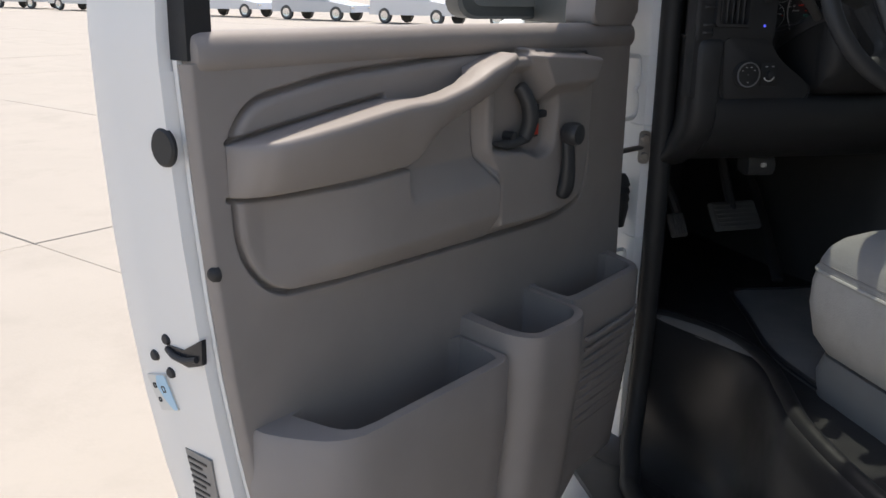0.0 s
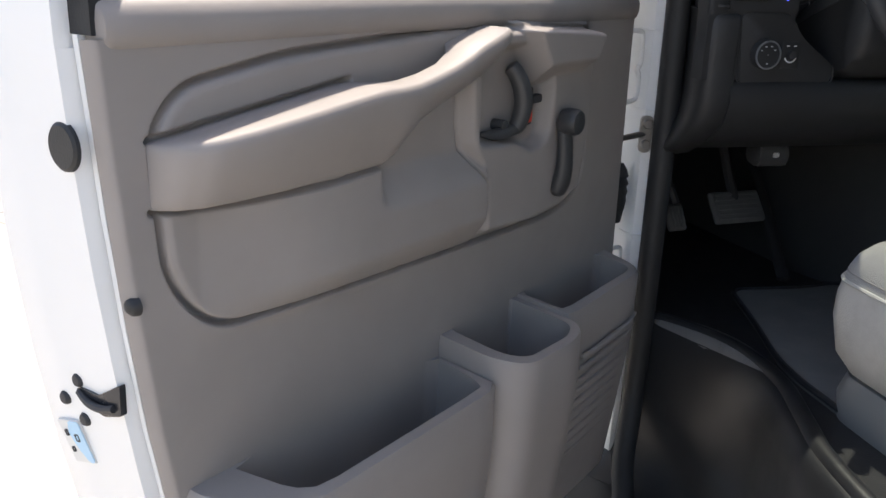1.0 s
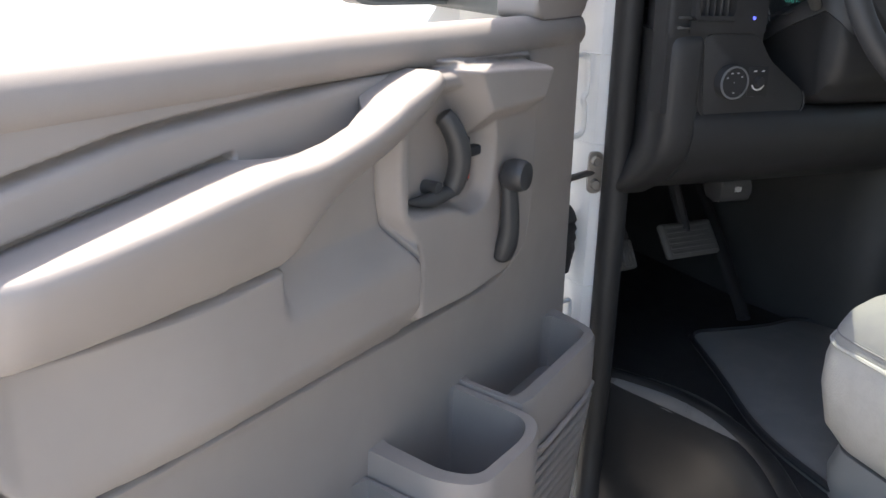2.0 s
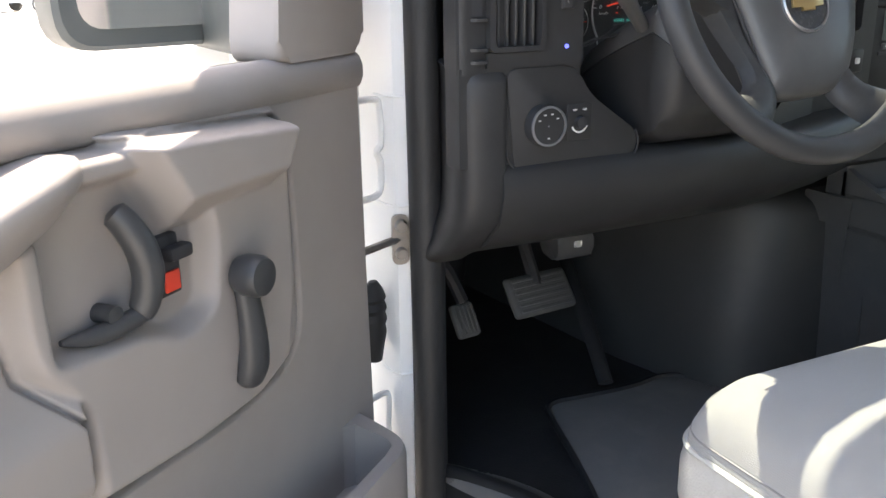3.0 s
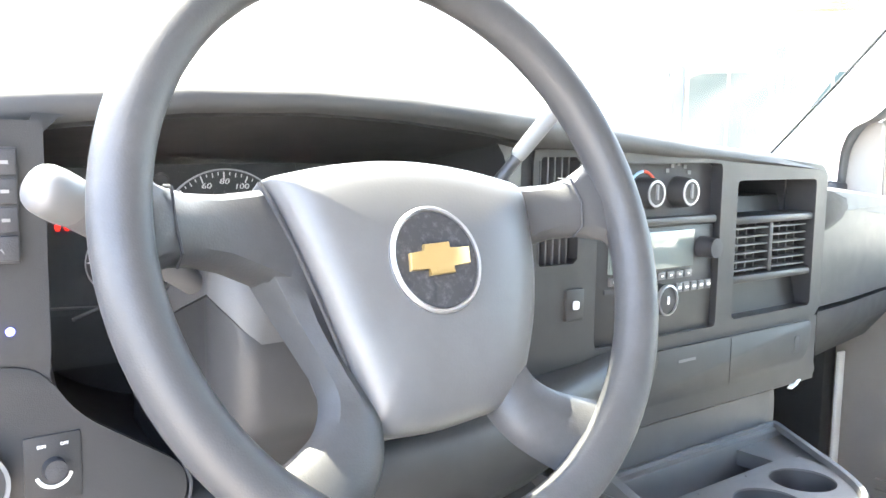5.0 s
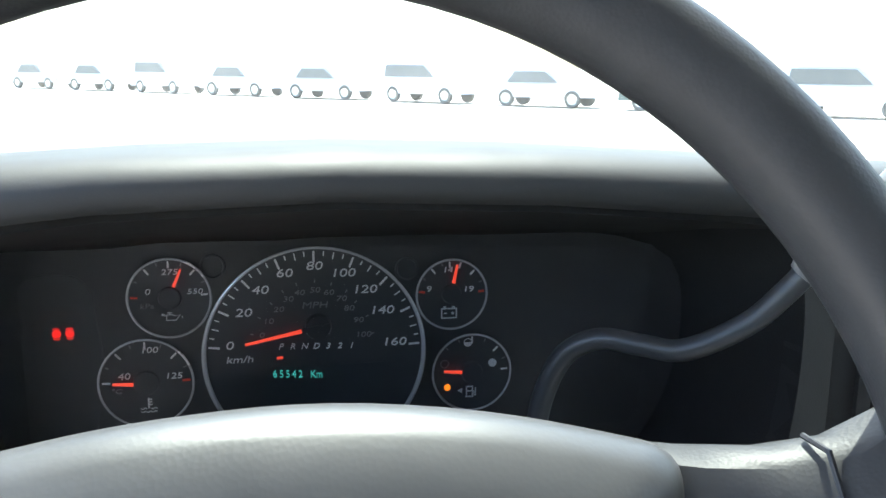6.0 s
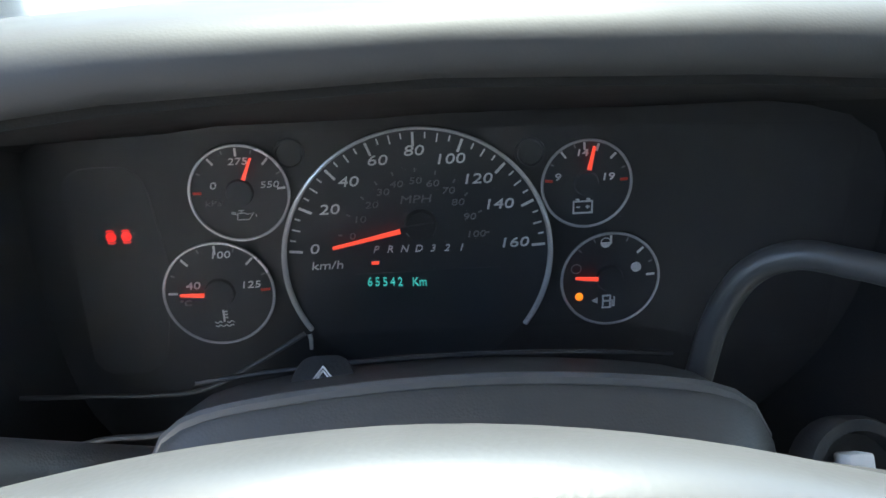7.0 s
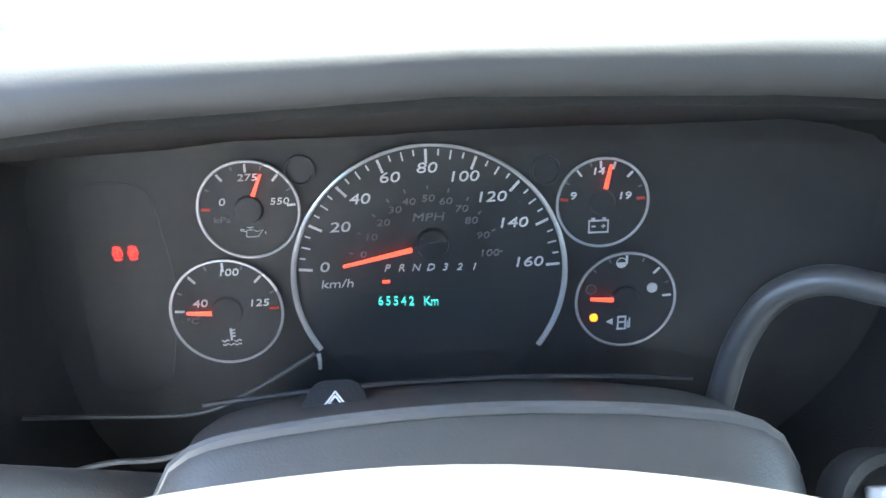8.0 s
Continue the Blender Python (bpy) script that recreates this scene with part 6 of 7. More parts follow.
# drawer
bm = B()
prism(bm, rounded([(-0.105, 1.092), (0.255, 1.092), (0.284, 1.112), (0.286, 1.149), (-0.105, 1.149)], [0.003, 0.02, 0.02, 0.010, 0.003], 5), "y", SY + 0.02, SY - 0.004, 0.002, only_b=True)
dr = part("ashtray_drawer", bm, DASH, dash, "closed drawer under the radio")
bm = B()
prism(bm, rounded([(0.246, 1.110), (0.259, 1.110), (0.260, 1.133), (0.247, 1.133)], 0.005, 4), "y", SY + 0.004, SY - 0.0046, 0.0006, only_b=True)
part("drawer_catch", bm, DARK, dr, "dark catch hole")
for x in (-0.045, 0.115):
    bm = B()
    box(bm, x - 0.0004, x + 0.0004, SY - 0.0045, SY, 1.094, 1.147)
    part("drawer_seam", bm, DARK, dr)
bm = B()
box(bm, 0.02, 0.05, SY - 0.0046, SY - 0.003, 1.132, 1.135)
part("print_bar", bm, GREY, dr)
bm = B()
prism(bm, [(0.250, 1.0660), (0.262, 1.0695), (0.270, 1.0755), (0.266, 1.0755), (0.258, 1.0710)], "y", SY - 0.0035, SY + 0.004, 0.0005)
part("chipped_edge", bm, LABEL, dash, "pale chipped edge of the lower trim")
# dark block at the start of the passenger pad, for the grab recess's shade
bm = B()
prism(bm, rounded([(0.327, 1.250), (0.327, 1.306), (0.36, 1.304), (0.405, 1.292), (0.398, 1.272), (0.36, 1.256)], 0.008, 4), "y", 0.252, 0.2255, 0.003, only_b=True)
part("grab_shade", bm, HOOD, dash, "dark block for the shade of the grab recess beside the stack")
# glove box side
bm = B()
loft(bm, [[(x, y, 1.275), (x, y - 0.004, 1.20), (x, y + 0.002, 1.145), (x, y + 0.02, 1.14), (x, y + 0.05, 1.275)] for x, y in ((0.330, 0.245), (0.50, 0.262), (0.715, 0.295))])
gb = part("glove_box", bm, DASH, dash, "smooth closed glove box lid")
bm = B()
loft(bm, [[(x, y + 0.004, 1.137), (x, y + 0.01, 1.10), (x, y + 0.05, 1.05), (x, y + 0.13, 1.01), (x, y + 0.2, 1.02), (x, y + 0.1, 1.137)] for x, y in ((0.325, 0.245), (0.50, 0.262), (0.73, 0.30), (0.77, 0.33))])
part("knee_panel", bm, DASH, dash)
bm = B()
box(bm, 0.722, 0.765, 0.305, 0.33, 1.155, 1.262, 0.006)
ev = part("end_vent", bm, DASH, dash)
bm = B()
for i in range(6):
    box(bm, 0.728, 0.759, 0.300, 0.306, 1.168 + 0.015 * i, 1.176 + 0.015 * i)
part("vent_slots", bm, DARK, ev)


# ---- engine cover and console ----
bm = B()
rings = []
for y, xl, xr, zt in ((0.255, -0.085, 0.20, 0.97), (0.262, -0.115, 0.21, 0.985), (0.278, -0.148, 0.22, 1.0), (0.305, -0.178, 0.23, 1.01), (0.36, -0.205, 0.25, 1.03), (0.50, -0.24, 0.26, 1.045), (0.95, -0.30, 0.28, 1.08)):
    left = curve([(xl - 0.045, y - 0.012, 0.69), (xl - 0.032, y - 0.006, 0.80), (xl - 0.015, y, 0.91), (xl - 0.004, y, zt - 0.035), (xl + 0.015, y, zt - 0.006), (xl + 0.06, y, zt)], 3)
    rings.append(left + [(xr - 0.06, y, zt), (xr - 0.02, y, zt - 0.03), (xr + 0.01, y, zt - 0.10), (xr + 0.06, y, 0.69)])
loft(bm, rings)
eng = thing("engine_cover", "charcoal moulded engine cover between the footwells", "engine cover")
part("cover_shell", bm, COVER, eng, "", 60)
bm = B()
tube(bm, [(-0.100, 0.290, 0.99), (-0.100, 0.278, 0.90), (-0.100, 0.268, 0.80), (-0.100, 0.250, 0.70)], 0.003, 8)
part("cover_seam", bm, DARK, eng)
con = thing("console", "charcoal floor console with three empty cup holders", "console")
bm = B()
X0, X1, Y0, Y1, ZT = -0.100, 0.262, 0.010, 0.228, 1.020
top = rounded([(X0, Y1), (X0, Y0 + 0.02), (X0 + 0.03, Y0), (0.118, Y0 + 0.022), (0.165, 0.085), (X1, Y1)], [0.01, 0.03, 0.03, 0.05, 0.05, 0.01], 5)
cc0 = (0.02, 0.12)
def ring_at(k, z, dx=0.0, dy=0.0):
    return [(cc0[0] + (x - cc0[0]) * k + dx, cc0[1] + (y - cc0[1]) * k + dy, z) for x, y in top]


loft(bm, [ring_at(0.90, 0.70, 0.01, 0.02), ring_at(0.925, 0.80, 0.005, 0.012), ring_at(0.95, 0.90, 0.0, 0.005), ring_at(0.962, 0.966), ring_at(0.970, 0.970), ring_at(1.022, 0.978), ring_at(1.026, 0.982), ring_at(1.02, 1.000), ring_at(1.0, ZT - 0.003), ring_at(0.985, ZT), ring_at(0.94, ZT), ring_at(0.925, ZT - 0.006)], cap=False)
prism(bm, [(-0.0925, 0.18), (-0.0925, 0.285), (0.20, 0.285), (0.20, 0.18)], "z", 0.702, 0.972)
prism(bm, [(-0.1035, 0.21), (-0.1035, 0.292), (0.25, 0.292), (0.25, 0.21)], "z", 0.9735, ZT - 0.004, 0.004)
part("body", bm, CONSOLE, con, "tapered charcoal console body", 26)
# inner tray with three wells
bm = B()
inner_top = [(cc0[0] + (p[0] - cc0[0]) * 0.925, cc0[1] + (p[1] - cc0[1]) * 0.925) for p in top]
cups = [(-0.052, 0.092), (0.032, 0.096), (0.112, 0.106)]
lo_x, hi_x = min(p[0] for p in inner_top), max(p[0] for p in inner_top)
cuts = [lo_x, -0.010, 0.072, 0.172]
for i, (cx, cy) in enumerate(cups):
    seg = []
    for k in range(17):
        x = cuts[i] + (cuts[i + 1] - cuts[i]) * k / 16
        ys = [p[1] + (q[1] - p[1]) * (x - p[0]) / (q[0] - p[0]) for p, q in zip(inner_top, inner_top[1:]) if (p[0] - x) * (q[0] - x) <= 0 and abs(p[0] - q[0]) > 1e-9]
        seg.append((x, min(ys) if ys else 0.06))
    cell = [(cuts[i], 0.150)] + seg + [(cuts[i + 1], 0.150)]
    hole = [(cx + 0.0335 * math.cos(2 * math.pi * k / 72), cy + 0.0335 * math.sin(2 * math.pi * k / 72)) for k in range(72)]
    bm = B()
    ring_plate(bm, cell, hole, "z", ZT - 0.03, ZT - 0.006, c=(cx, cy), n=72)
    part("cup_ring", bm, CONSOLE, con)
bm = B()
loft(bm, [[(lo_x - 0.004, 0.150, ZT - 0.075), (0.180, 0.150, ZT - 0.075), (0.180, 0.150, ZT - 0.007), (lo_x - 0.004, 0.150, ZT - 0.007)], [(lo_x - 0.004, 0.156, ZT - 0.075), (0.180, 0.156, ZT - 0.075), (0.180, 0.156, ZT - 0.007), (lo_x - 0.004, 0.156, ZT - 0.007)]])
part("tray_divider", bm, CONSOLE, con)
for cx, cy in cups:
    bm = B()
    n = 72
    loft(bm, [[(cx + r * math.cos(2 * math.pi * j / n), cy + r * math.sin(2 * math.pi * j / n), h) for j in range(n)] for r, h in ((0.0337, ZT - 0.0065), (0.0333, ZT - 0.010), (0.031, ZT - 0.065), (0.001, ZT - 0.066))], cap=False)
    part("cup_holder", bm, DARK, con, "deep round cup holder")
bm = B()
prism(bm, [(lo_x, 0.150), (0.172, 0.150), (0.235, 0.235), (lo_x, 0.235)], "z", ZT - 0.075, ZT - 0.060)
prism(bm, [(0.152, 0.07), (0.168, 0.09), (0.248, 0.205), (0.25, 0.232), (0.152, 0.232)], "z", ZT - 0.03, ZT - 0.012)
part("tray_floor", bm, CONSOLE, con)
bm = B()
prism(bm, rounded([(X0 + 0.004, 0.97), (X0 + 0.004, 1.075), (X0 + 0.02, 1.095), (X1 - 0.025, 1.095), (X1 - 0.004, 1.06), (X1 - 0.004, 0.97)], 0.02), "y", 0.229, 0.262, 0.006)
part("back_wall", bm, CONSOLE, con)
for xa in (X0 + 0.004,):
    bm = B()
    prism(bm, rounded([(0.235, 0.99), (0.235, 1.060), (0.20, 1.040), (0.16, 1.024), (0.11, 1.014), (0.11, 0.99)], 0.012), "x", xa, xa + 0.012, 0.003)
    part("tray_side", bm, CONSOLE, con)
def on_front(x, z):
    k = float(np.interp(z, [0.70, 0.80, 0.90, 0.966], [0.90, 0.925, 0.95, 0.962]))
    return (x, 0.12 + (0.0115 + (x + 0.07) * 0.117 - 0.12) * k + float(np.interp(z, [0.70, 0.80, 0.90, 0.966], [0.02, 0.012, 0.005, 0.0])), z)


bm = B()
tube(bm, [on_front(-0.060, 0.959), on_front(-0.078, 0.960), (-0.0945, 0.030, 0.960)] + curve([(-0.0965, 0.046, 0.950), (-0.0960, 0.056, 0.935), (-0.0945, 0.064, 0.900), (-0.0915, 0.071, 0.82), (-0.0885, 0.078, 0.71)], 4), 0.0026, 6)
part("hatch_seam", bm, DARK, con, "cut line of a hatch")
bm = B()
tube(bm, [on_front(x, z) for x, z in ((-0.030, 0.866), (-0.024, 0.874), (-0.016, 0.880), (-0.010, 0.892))], [0.001, 0.0028, 0.0032, 0.001], 6)
part("scuff_mark", bm, LABEL_GREY, con, "pale scuff")

# ---- pedals and floor ----
bm = B()
mp = Matrix.LocRotScale((-0.434, 0.497, 0.840), Euler((radians(-38), 0, radians(6))), None)
box(bm, -0.060, 0.060, -0.008, 0.008, -0.034, 0.034, 0.012, 3, m=mp)
bp = tagged(part("brake_pedal", bm, PEDAL), "worn grey rubber brake pedal", "pedal")
for i in range(6):
    b2 = B()
    box(b2, -0.05, 0.05, -0.0095, -0.007, -0.028 + 0.010 * i, -0.023 + 0.010 * i, 0.001, 1, m=mp)
    part("rib", b2, PEDAL, bp)
bm = B()
tube(bm, curve([(-0.436, 0.505, 0.85), (-0.44, 0.56, 0.95), (-0.44, 0.62, 1.1)], 4), 0.011, 8)
part("lever", bm, DARK, bp)
mk = Matrix.LocRotScale((-0.583, 0.468, 0.832), Euler((radians(-30), 0, radians(10))), None)
bm = B()
box(bm, -0.021, 0.021, -0.007, 0.007, -0.027, 0.027, 0.008, 3, m=mk)
pk = tagged(part("parking_pedal", bm, PEDAL), "small black parking brake pedal", "pedal")
for i in range(5):
    b2 = B()
    box(b2, -0.016 + 0.0072 * i, -0.0128 + 0.0072 * i, -0.009, -0.006, -0.021, 0.021, 0.001, 1, m=mk)
    part("rib", b2, PEDAL, pk)
bm = B()
tube(bm, curve([(-0.583, 0.475, 0.86), (-0.61, 0.49, 0.92), (-0.66, 0.52, 0.965), (-0.745, 0.56, 0.98)], 4), 0.010, 8)
part("lever", bm, DARK, pk)
bm = B()
prism(bm, rounded([(0.266, 1.024), (0.256, 1.012), (0.257, 0.986), (0.266, 0.979), (0.30, 0.985), (0.30, 1.024)], 0.008), "x", -0.560, -0.506, 0.004)
ph = tagged(part("parking_release", bm, HANDLE), "dark grey parking brake release handle with a white symbol", "handle")
bm = B()
lathe(bm, [(0.0036, 0.0), (0.0044, 0.0), (0.0044, 0.0010), (0.0036, 0.0010), (0.0036, 0.0)], face_back(-0.531, 0.2563, 1.001), 18)
box(bm, -0.5314, -0.5306, 0.2553, 0.2566, 0.9988, 1.0032)
for sx in (-1, 1):
    tube(bm, [(-0.531 + sx * 0.0058 * math.cos(a), 0.2560, 1.001 + 0.0058 * math.sin(a)) for a in (-0.8, -0.4, 0, 0.4, 0.8)], 0.0005, 5)
part("release_symbol", bm, PRINT, ph)
bm = B()
tube(bm, [(-0.40, 0.36, 0.735), (-0.36, 0.48, 0.80), (-0.33, 0.60, 0.88), (-0.33, 0.7, 0.95)], [0.012, 0.013, 0.011, 0.008], 10, squash=0.5)
tagged(part("accelerator_pedal", bm, RUBBER), "long black accelerator pedal", "pedal")
# floor mat
bm = B()
mat_line = rounded([(-0.495, 0.385), (-0.425, 0.375), (-0.34, 0.368), (-0.26, 0.385), (-0.21, 0.29), (-0.20, 0.0), (-0.20, -0.20), (-0.60, -0.20), (-0.600, 0.06), (-0.545, 0.215)], [0.04, 0.05, 0.06, 0.05, 0.05, 0.02, 0.03, 0.03, 0.08, 0.06], 6)
prism(bm, mat_line, "z", 0.701, 0.711, 0.003)
fm = tagged(part("floor_mat", bm, CARPET), "dusty dark grey carpet mat on the cab floor", "floor mat")
bm = B()
tube(bm, [(x, y, 0.711) for x, y in mat_line], 0.005, 6, closed=True)
part("mat_binding", bm, RUBBER, fm)
bm = B()
box(bm, 0.30, 0.80, -0.25, 0.45, 0.70, 0.706)
pm = tagged(part("rubber_mat", bm, MATF), "black ribbed rubber mat in the passenger footwell", "floor mat")
for i in range(34):
    b2 = B()
    x = 0.315 + 0.0142 * i
    box(b2, x, x + 0.008, -0.24, 0.44, 0.706, 0.7088, 0.001, 1)
    part("rib", b2, MATF, pm)


# ---- seats ----
def seat(name, x0, x1, yf, zt, label):
    s = thing(name, label, "seat", pose((x0 + x1) / 2, yf, zt))
    w = (x1 - x0) / 2
    # cushion: rounded plan shape in layers
    plan_l = rounded([(-w, -0.50), (-w, -0.03), (-w * 0.80, 0.0), (w * 0.80, 0.0), (w, -0.03), (w, -0.50)], [0.05, 0.07, 0.16, 0.16, 0.07, 0.05], 6)
    def lay(k, z, dy=0.0):
        return [(x * k, -0.25 + (y + 0.25) * k + dy, z) for x, y in plan_l]
    bm = B()
    loft(bm, [lay(0.90, -0.165), lay(0.965, -0.14), lay(1.0, -0.09), lay(1.0, -0.055), lay(0.985, -0.035)], cap=True)
    part("cushion_side", bm, VINYL, s, "smooth grey seat side")
    bm = B()
    loft(bm, [lay(0.985, -0.036), lay(0.972, -0.018), lay(0.945, -0.001), lay(0.90, 0.012), lay(0.82, 0.024), lay(0.66, 0.034), lay(0.4, 0.040), lay(0.05, 0.041)])
    part("cushion_top", bm, CLOTH, s, "pale woven seat cloth")
    bm = B()
    tube(bm, [(x, y, z) for x, y, z in lay(0.988, -0.035)], 0.0028, 6, closed=True)
    part("piping", bm, VINYL, s)
    for k, z in ((0.974, -0.0225),):
        bm = B()
        tube(bm, lay(k, z), 0.0012, 5, closed=True)
        part("stitching", bm, BASE, s)
    bm = B()
    loft(bm, [lay(0.86, -0.30, -0.01), lay(0.90, -0.26, 0.0), lay(0.93, -0.20, 0.0), lay(0.90, -0.17, 0.0)])
    part("valance", bm, BASE, s, "grey plastic seat valance")
    bm = B()
    box(bm, -w * 0.75, w * 0.75, -0.45, -0.06, zt * 0 - (zt - 0.70), -0.28, 0.01)
    part("pedestal", bm, DARK, s, "black steel seat pedestal")
    for y0, y1 in ((-0.46, -0.04),):
        for sx in (-1, 1):
            bm = B()
            box(bm, sx * w * 0.78 - 0.012, sx * w * 0.78 + 0.012, y0, y1, -(zt - 0.705), -(zt - 0.73), 0.003)
            part("seat_track", bm, STEEL, s, "steel sliding track")
            for yb in (-0.075, -0.14):
                bm = B()
                box(bm, sx * w * 0.80 - 0.008, sx * w * 0.80 + 0.008, yb - 0.010, yb + 0.010, -0.335, -0.318, 0.003)
                part("track_clip", bm, LABEL, s, "white plastic clip")
    bm = B()
    loft(bm, [[(x * (0.98 if z < 0.6 else 0.9), -0.50 - 0.16 * z + y, z) for x, y in rounded([(-w, -0.10), (w, -0.10), (w, 0.035), (-w, 0.035)], 0.05, 4)] for z in (-0.10, 0.0, 0.2, 0.45, 0.60, 0.64)])
    part("backrest", bm, CLOTH, s, "upright woven backrest")
    bm = B()
    box(bm, -0.13, 0.13, -0.70, -0.60, 0.66, 0.84, 0.04, 3)
    part("headrest", bm, CLOTH, s)
    for x in (-0.05, 0.05):
        bm = B()
        tube(bm, [(x, -0.615, 0.60), (x, -0.64, 0.70)], 0.006, 8)
        part("headrest_post", bm, CHROME, s)
    return s


seat("driver_seat", -0.628, -0.13, -0.022, 0.938, "pale grey cloth driver's seat with dusty cushion")
seat("passenger_seat", 0.296, 0.80, 0.058, 0.972, "pale grey cloth passenger seat on a plastic base")

# ---- passenger door ----
pd = thing("passenger_door", "closed passenger door with grey plastic trim and winder", "door")
PX = 0.835
bm = B()
box(bm, PX, PX + 0.02, -0.70, 0.47, 0.45, 1.16, 0.008)
part("trim_panel", bm, TRIM, pd)
bm = B()
box(bm, PX + 0.021, PX + 0.11, -0.72, 0.47, 0.40, 1.16, 0.01)
part("door_shell", bm, WHITE, pd)
bm = B()
prism(bm, rounded([(PX - 0.012, 1.145), (PX - 0.015, 1.175), (PX + 0.05, 1.185), (PX + 0.05, 1.15)], 0.008), "y", -0.70, 0.47)
part("window_sill", bm, TRIM, pd)
bm = B()
prism(bm, rounded([(0.34, 1.125), (-0.60, 1.14), (-0.60, 0.90), (0.20, 0.88), (0.335, 0.92)], [0.02, 0.03, 0.06, 0.08, 0.06], 6), "x", PX + 0.004, PX - 0.014, 0.008, 3, only_b=True)
part("insert_panel", bm, TRIM, pd)
bm = B()
tube(bm, curve([(PX - 0.02, 0.315, 1.02), (PX - 0.036, 0.300, 0.995), (PX - 0.03, 0.275, 0.955)], 4), [0.013] * 5 + [0.016] * 4, 10)
ck = part("window_crank", bm, GREY, pd, "dark grey window winder")
bm = B()
lathe(bm, [(0.001, 0), (0.015, 0), (0.015, 0.022), (0.001, 0.024)], pose(PX - 0.03, 0.315, 1.022, 0, -90, 0), 16)
part("knob", bm, GREY, ck)
bm = B()
box(bm, PX - 0.020, PX - 0.012, 0.185, 0.21, 1.03, 1.07, 0.002)
lk2 = part("lock_housing", bm, DARK, pd)
bm = B()
box(bm, PX - 0.023, PX - 0.018, 0.19, 0.205, 1.035, 1.048, 0.001)
part("lock_flag", bm, RED, lk2, "red unlocked marker")
bm = B()
ring_plate(bm, rrect(0.04, 1.0, 0.175, 1.10, 0.02), rrect(0.05, 1.01, 0.165, 1.09, 0.015), "x", PX - 0.02, PX - 0.010, n=48)
part("handle_surround", bm, DARK, pd)
bm = B()
tube(bm, curve([(PX - 0.02, 0.06, 1.03), (PX - 0.04, 0.10, 1.04), (PX - 0.04, 0.12, 1.07)], 4), 0.01, 8)
part("release_handle", bm, GREY, pd)
for i in range(8):
    bm = B()
    box(bm, PX - 0.006, PX + 0.002, 0.10, 0.36, 0.62 + 0.02 * i, 0.63 + 0.02 * i, 0.001, 1)
    part("louvre", bm, TRIM, pd)
bm = B()
tube(bm, curve([(PX + 0.022, 0.396, 1.16), (PX + 0.022, 0.396, 1.28), (PX + 0.020, 0.394, 1.395), (PX + 0.012, 0.365, 1.432), (PX - 0.005, 0.285, 1.50), (PX - 0.035, 0.14, 1.63), (PX - 0.07, -0.02, 1.78), (PX - 0.09, -0.14, 1.84), (PX - 0.09, -0.6, 1.85), (PX + 0.03, -0.68, 1.16)], 5), 0.012, 10)
part("window_frame", bm, TRIM, pd)
bm = B()
prism(bm, [(0.396, 1.17), (0.394, 1.40), (0.285, 1.50), (0.14, 1.63), (-0.02, 1.78), (-0.14, 1.84), (-0.6, 1.85), (-0.67, 1.17)], "x", PX + 0.030, PX + 0.034)
part("window_pane", bm, SIDE_GLASS, pd, "clear side window")
bm = B()
prism(bm, rounded([(0.468, 1.165), (0.463, 1.30), (0.455, 1.37), (0.42, 1.41), (0.392, 1.405), (0.392, 1.165)], 0.008), "x", PX - 0.004, PX + 0.03, 0.004)
part("corner_trim", bm, TRIM, pd)
bm = B()
out_l = rounded([(-0.10, 0.0), (0.10, 0.0), (0.10, 0.24), (-0.10, 0.24)], 0.03, 5)
loft(bm, [[(k * p[0], y, 0.12 + k * (p[1] - 0.12)) for p in out_l] for y, k in ((0.0, 1.0), (0.03, 1.0), (0.07, 0.85), (0.09, 0.5))])
mh = part("mirror_housing", bm, GREY, pd, "dark grey outside mirror housing")
mh.matrix_basis = scaled(pose(1.04, 0.385, 1.215, 0, 0, -48))
bm = B()
prism(bm, rounded([(-0.09, 0.09), (0.09, 0.09), (0.09, 0.23), (-0.09, 0.23)], 0.02, 4), "y", -0.004, 0.0)
part("mirror_glass", bm, MIRROR, mh)
bm = B()
prism(bm, rounded([(-0.09, 0.012), (0.09, 0.012), (0.09, 0.078), (-0.09, 0.078)], 0.02, 4), "y", -0.004, 0.0)
part("spotter_glass", bm, MIRROR, mh)
bm = B()
tube(bm, [(PX + 0.06, 0.44, 1.22), (1.06, 0.44, 1.27)], 0.025, 8)
part("mirror_arm", bm, DARK, pd)


# ---- yard: parked cars and buildings ----
UNIT = 1.0
# tyre rubber and side glass are paled, putting glare haze into their colour
CAR_TYRE = surf("dusty_hazed_tyre", (0.10, 0.10, 0.098), 0.8, spread=0.15)
CAR_GLASS = surf("car_side_glass", (0.16, 0.17, 0.175), 0.12, spread=0.1, spread_size=2)

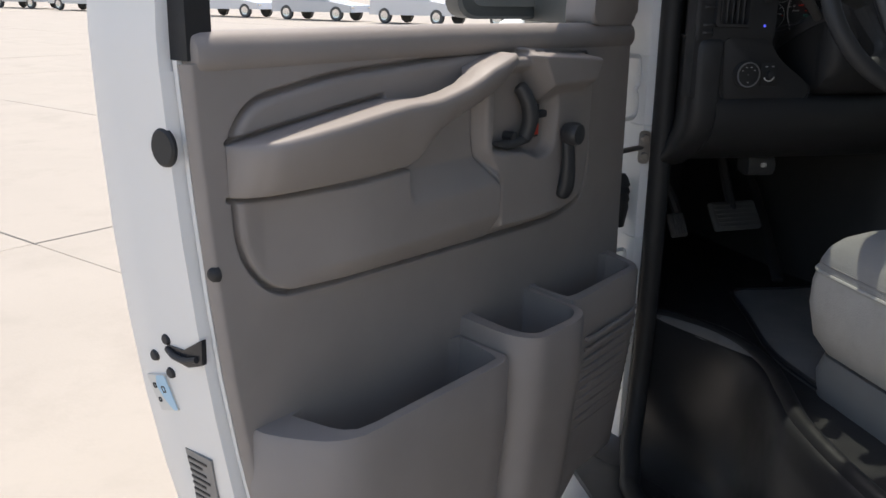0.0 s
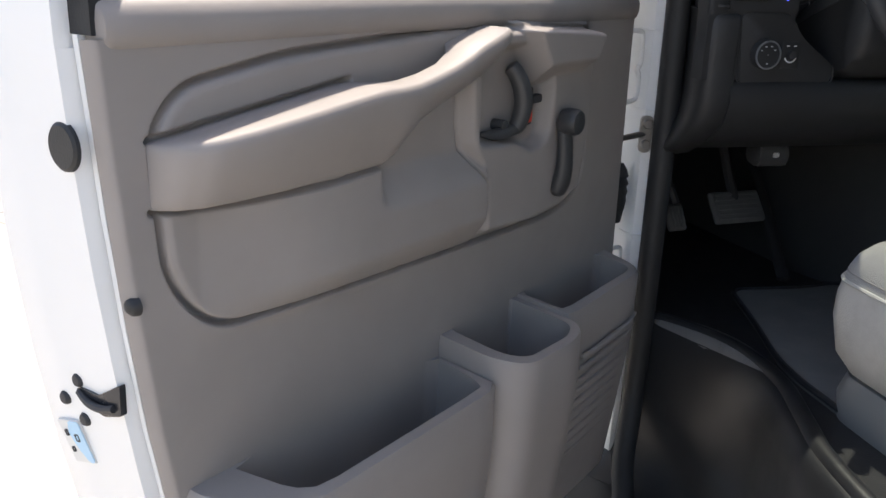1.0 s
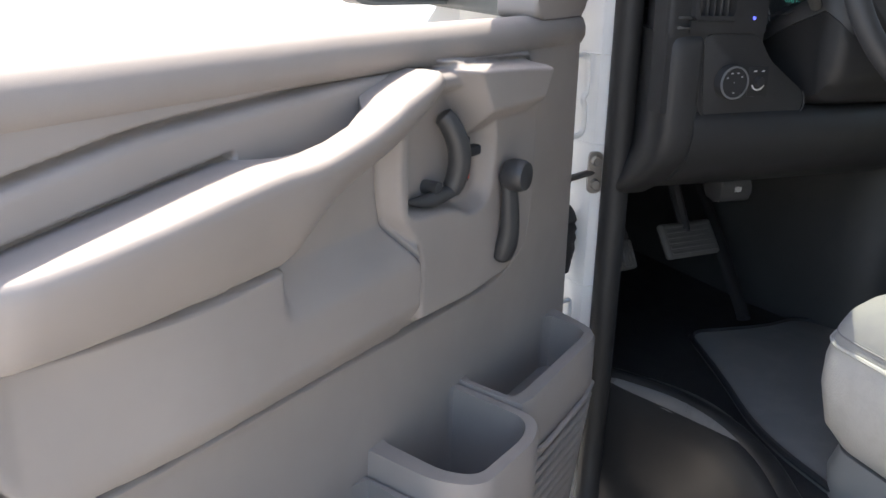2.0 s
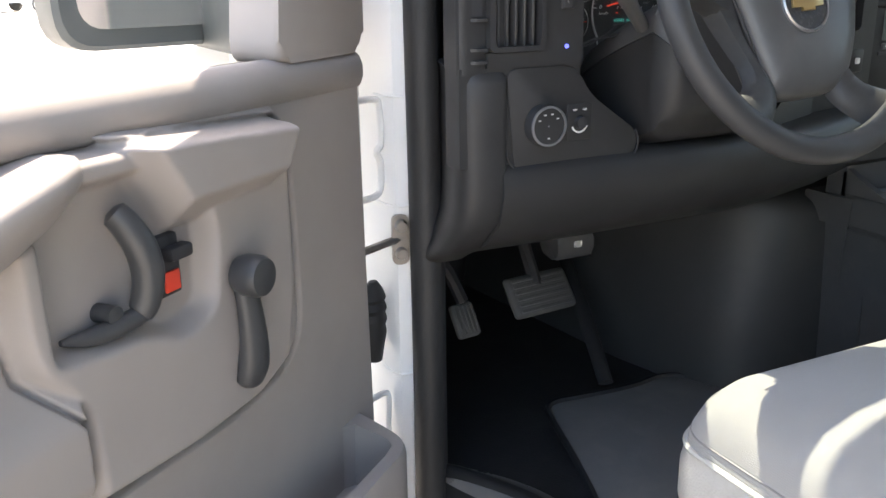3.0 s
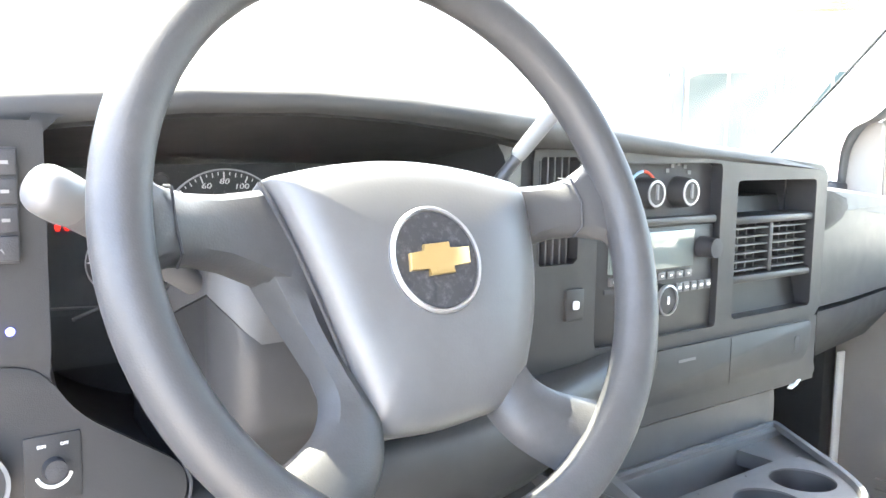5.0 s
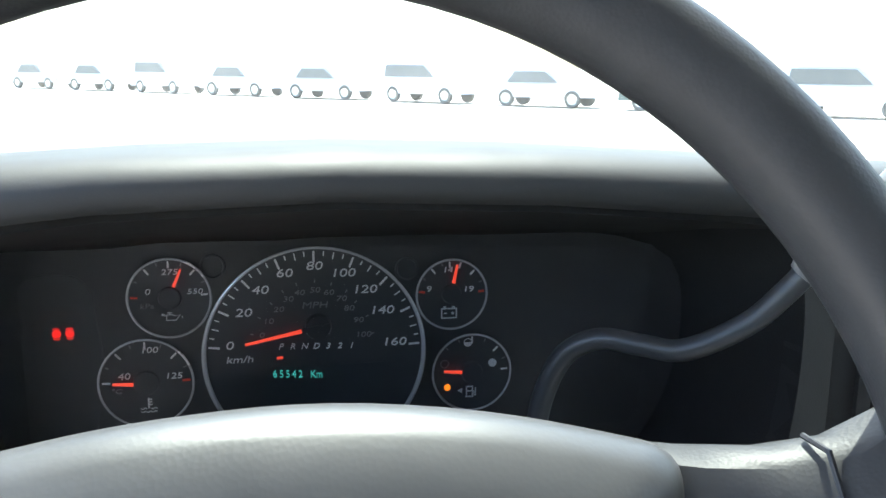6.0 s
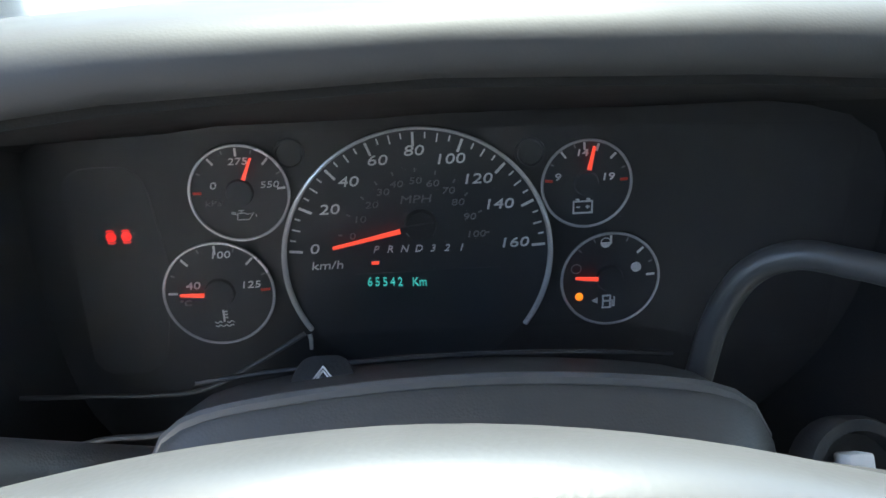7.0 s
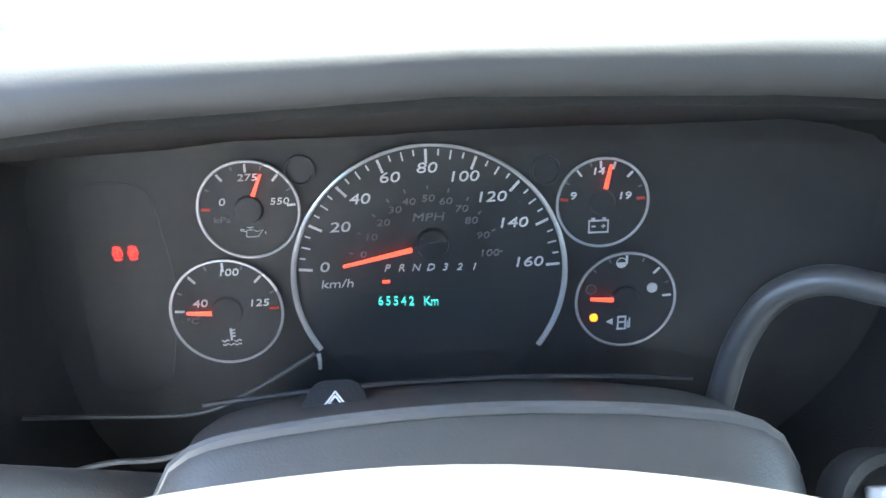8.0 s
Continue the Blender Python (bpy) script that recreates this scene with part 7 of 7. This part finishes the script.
def car(name, x, y, rz, paint, label, h=1.45, ln=4.4, suv=False):
    c = thing(name, label, "car", pose(x, y, 0, 0, 0, rz), "cars parked across the yard")
    bm = B()
    hw, hood = 0.88, (0.95 if suv else 0.82)
    prof = [(-ln / 2, 0.35), (-ln / 2 + 0.05, hood + 0.05), (-ln / 2 + 0.5, hood + 0.1), (ln / 2 - 1.1, hood + 0.02), (ln / 2 - 0.1, hood - 0.12), (ln / 2, 0.4)]
    t = B()
    loft(t, [[(xx, w * hw, z) for xx, z in prof] for w in (-1, -0.92, 0.92, 1)])
    add_to(bm, t)
    pm2 = surf("car_paint_" + str(round(x)), paint, 0.25, spread=0.03, coat=0.8)
    part("body", bm, pm2, c)
    back0, back1 = (-ln / 2 + 0.1, -ln / 2 + 0.35) if suv else (-ln / 2 + 0.6, -ln / 2 + 1.1)
    bm = B()
    loft(bm, [[(xx, s * (hw - (0.08 if z < hood + 0.2 else 0.2)), z) for xx, z in ((back0, hood + 0.05), (back1, h), (ln / 2 - 2.0, h), (ln / 2 - 1.2, hood + 0.02))] for s in (-1, 1)])
    part("cabin", bm, pm2, c)
    for s in (-1, 1):
        bm = B()
        prism(bm, [(back0 + 0.25, hood + 0.12), (back1 + 0.1, h - 0.09), (ln / 2 - 2.05, h - 0.09), (ln / 2 - 1.5, hood + 0.12)], "y", s * (hw - 0.13), s * (hw - 0.055))
        part("side_window", bm, CAR_GLASS, c)
        for xw in (-ln / 2 + 0.85, ln / 2 - 0.85):
            bm = B()
            lathe(bm, [(0.001, -0.1), (0.31, -0.1), (0.33, -0.07), (0.33, 0.07), (0.31, 0.1), (0.2, 0.1), (0.19, 0.06), (0.001, 0.06)], pose(xw, s * (hw - 0.08), 0.33, -90 * s, 0, 0), 20)
            w = part("wheel", bm, CAR_TYRE, c)
            bm = B()
            lathe(bm, [(0.001, 0.09), (0.12, 0.085), (0.20, 0.095), (0.21, 0.06)], pose(xw, s * (hw - 0.08), 0.33, -90 * s, 0, 0), 16)
            part("rim", bm, CHROME, w)
    bm = B()
    box(bm, ln / 2 - 0.25, ln / 2 - 0.02, -hw + 0.05, -hw + 0.3, hood - 0.25, hood - 0.12, 0.03)
    part("headlight", bm, CHROME, c)
    bm = B()
    box(bm, ln / 2 - 0.25, ln / 2 - 0.02, hw - 0.3, hw - 0.05, hood - 0.25, hood - 0.12, 0.03)
    part("headlight", bm, CHROME, c)
    return c


PAINTS = [(0.75, 0.75, 0.74), (0.5, 0.51, 0.52), (0.72, 0.72, 0.7), (0.62, 0.63, 0.64), (0.78, 0.78, 0.78), (0.62, 0.63, 0.64), (0.75, 0.75, 0.75), (0.7, 0.7, 0.7), (0.04, 0.10, 0.10), (0.7, 0.7, 0.72)]
NAMES = ["white", "silver", "white", "silver", "white", "silver", "white", "pale grey", "dark green", "white"]
for i, (p, nm) in enumerate(zip(PAINTS, NAMES)):
    car("parked_car", -18.4 + 4.05 * i, 61.0 - 3.85 * i, -44 + (4 if i % 3 else -3), p, nm + " car parked at the far side of the yard", 1.65 if i % 3 == 0 else 1.45, 4.5, i % 3 == 0)
car("parked_car", 12.6, 4.6, -72, (0.6, 0.61, 0.62), "silver car parked beside the blue building", 1.5, 4.6)
# blue building ahead to the side
BLUE = surf("blue_wall_paint", (0.012, 0.055, 0.13), 0.7, spread=0.1, spread_size=0.6)
CREAM = surf("cream_wall", (0.20, 0.195, 0.175), 0.8, spread=0.1, spread_size=0.6)
YELLOW = surf("yellow_paint", (0.16, 0.11, 0.03), 0.6)
SHOP_GLASS = surf("shop_glass", (0.020, 0.038, 0.038), 0.3, spread=0.3, spread_size=0.8, spec=0.2)
bd = thing("workshop_building", "pale workshop with blue posts and a glazed front", "building", pose(17.4, 11.9, 0, 0, 0, -58))
bm = B()
box(bm, -2.3, 14, 0.2, 6.0, 0, 5.6)
part("wall", bm, CREAM, bd)
bm = B()
box(bm, -2.4, 14.2, -0.3, 6.2, 5.6, 6.0, 0.03)
part("roof", bm, CREAM, bd)
for i in range(5):
    for j in range(2):
        bm = B()
        box(bm, 0.6 + 2.7 * i + 0.5 * j, 2.9 + 2.7 * i + 0.5 * j, -0.10, 0.19, 3.75 + 0.85 * j, 4.35 + 0.85 * j, 0.03)
        part("fascia", bm, YELLOW if (i + j) % 3 else CREAM, bd)
for i in range(7):
    bm = B()
    box(bm, -1.15 + 2.25 * i - 0.11, -1.15 + 2.25 * i + 0.11, -0.10, 0.12, 0, 4.3 if i else 3.4, 0.02)
    part("post", bm, BLUE, bd)
for i in range(7):
    x0, x1 = -1.15 + 2.25 * (i - 1) + 0.16, -1.15 + 2.25 * i - 0.16
    x0 = max(x0, -2.25)
    bm = B()
    ring_plate(bm, [(x0, 0.25), (x1, 0.25), (x1, 3.35), (x0, 3.35)], [(x0 + 0.07, 0.35), (x1 - 0.07, 0.35), (x1 - 0.07, 3.25), (x0 + 0.07, 3.25)], "y", 0.08, 0.19, n=32)
    wp = part("window", bm, CREAM, bd)
    halves = [(x0 + 0.06, (x0 + x1) / 2 - 0.03), ((x0 + x1) / 2 + 0.03, x1 - 0.06)] if i else [(x0 + 0.06, x1 - 0.06)]
    for q0, q1 in halves:
        bm = B()
        box(bm, q0, q1, 0.12, 0.15, 0.33, 3.27)
        part("pane", bm, SHOP_GLASS, wp)
    if i:
        bm = B()
        box(bm, (x0 + x1) / 2 - 0.03, (x0 + x1) / 2 + 0.03, 0.09, 0.17, 0.33, 3.27)
        part("mullion", bm, CREAM, wp)
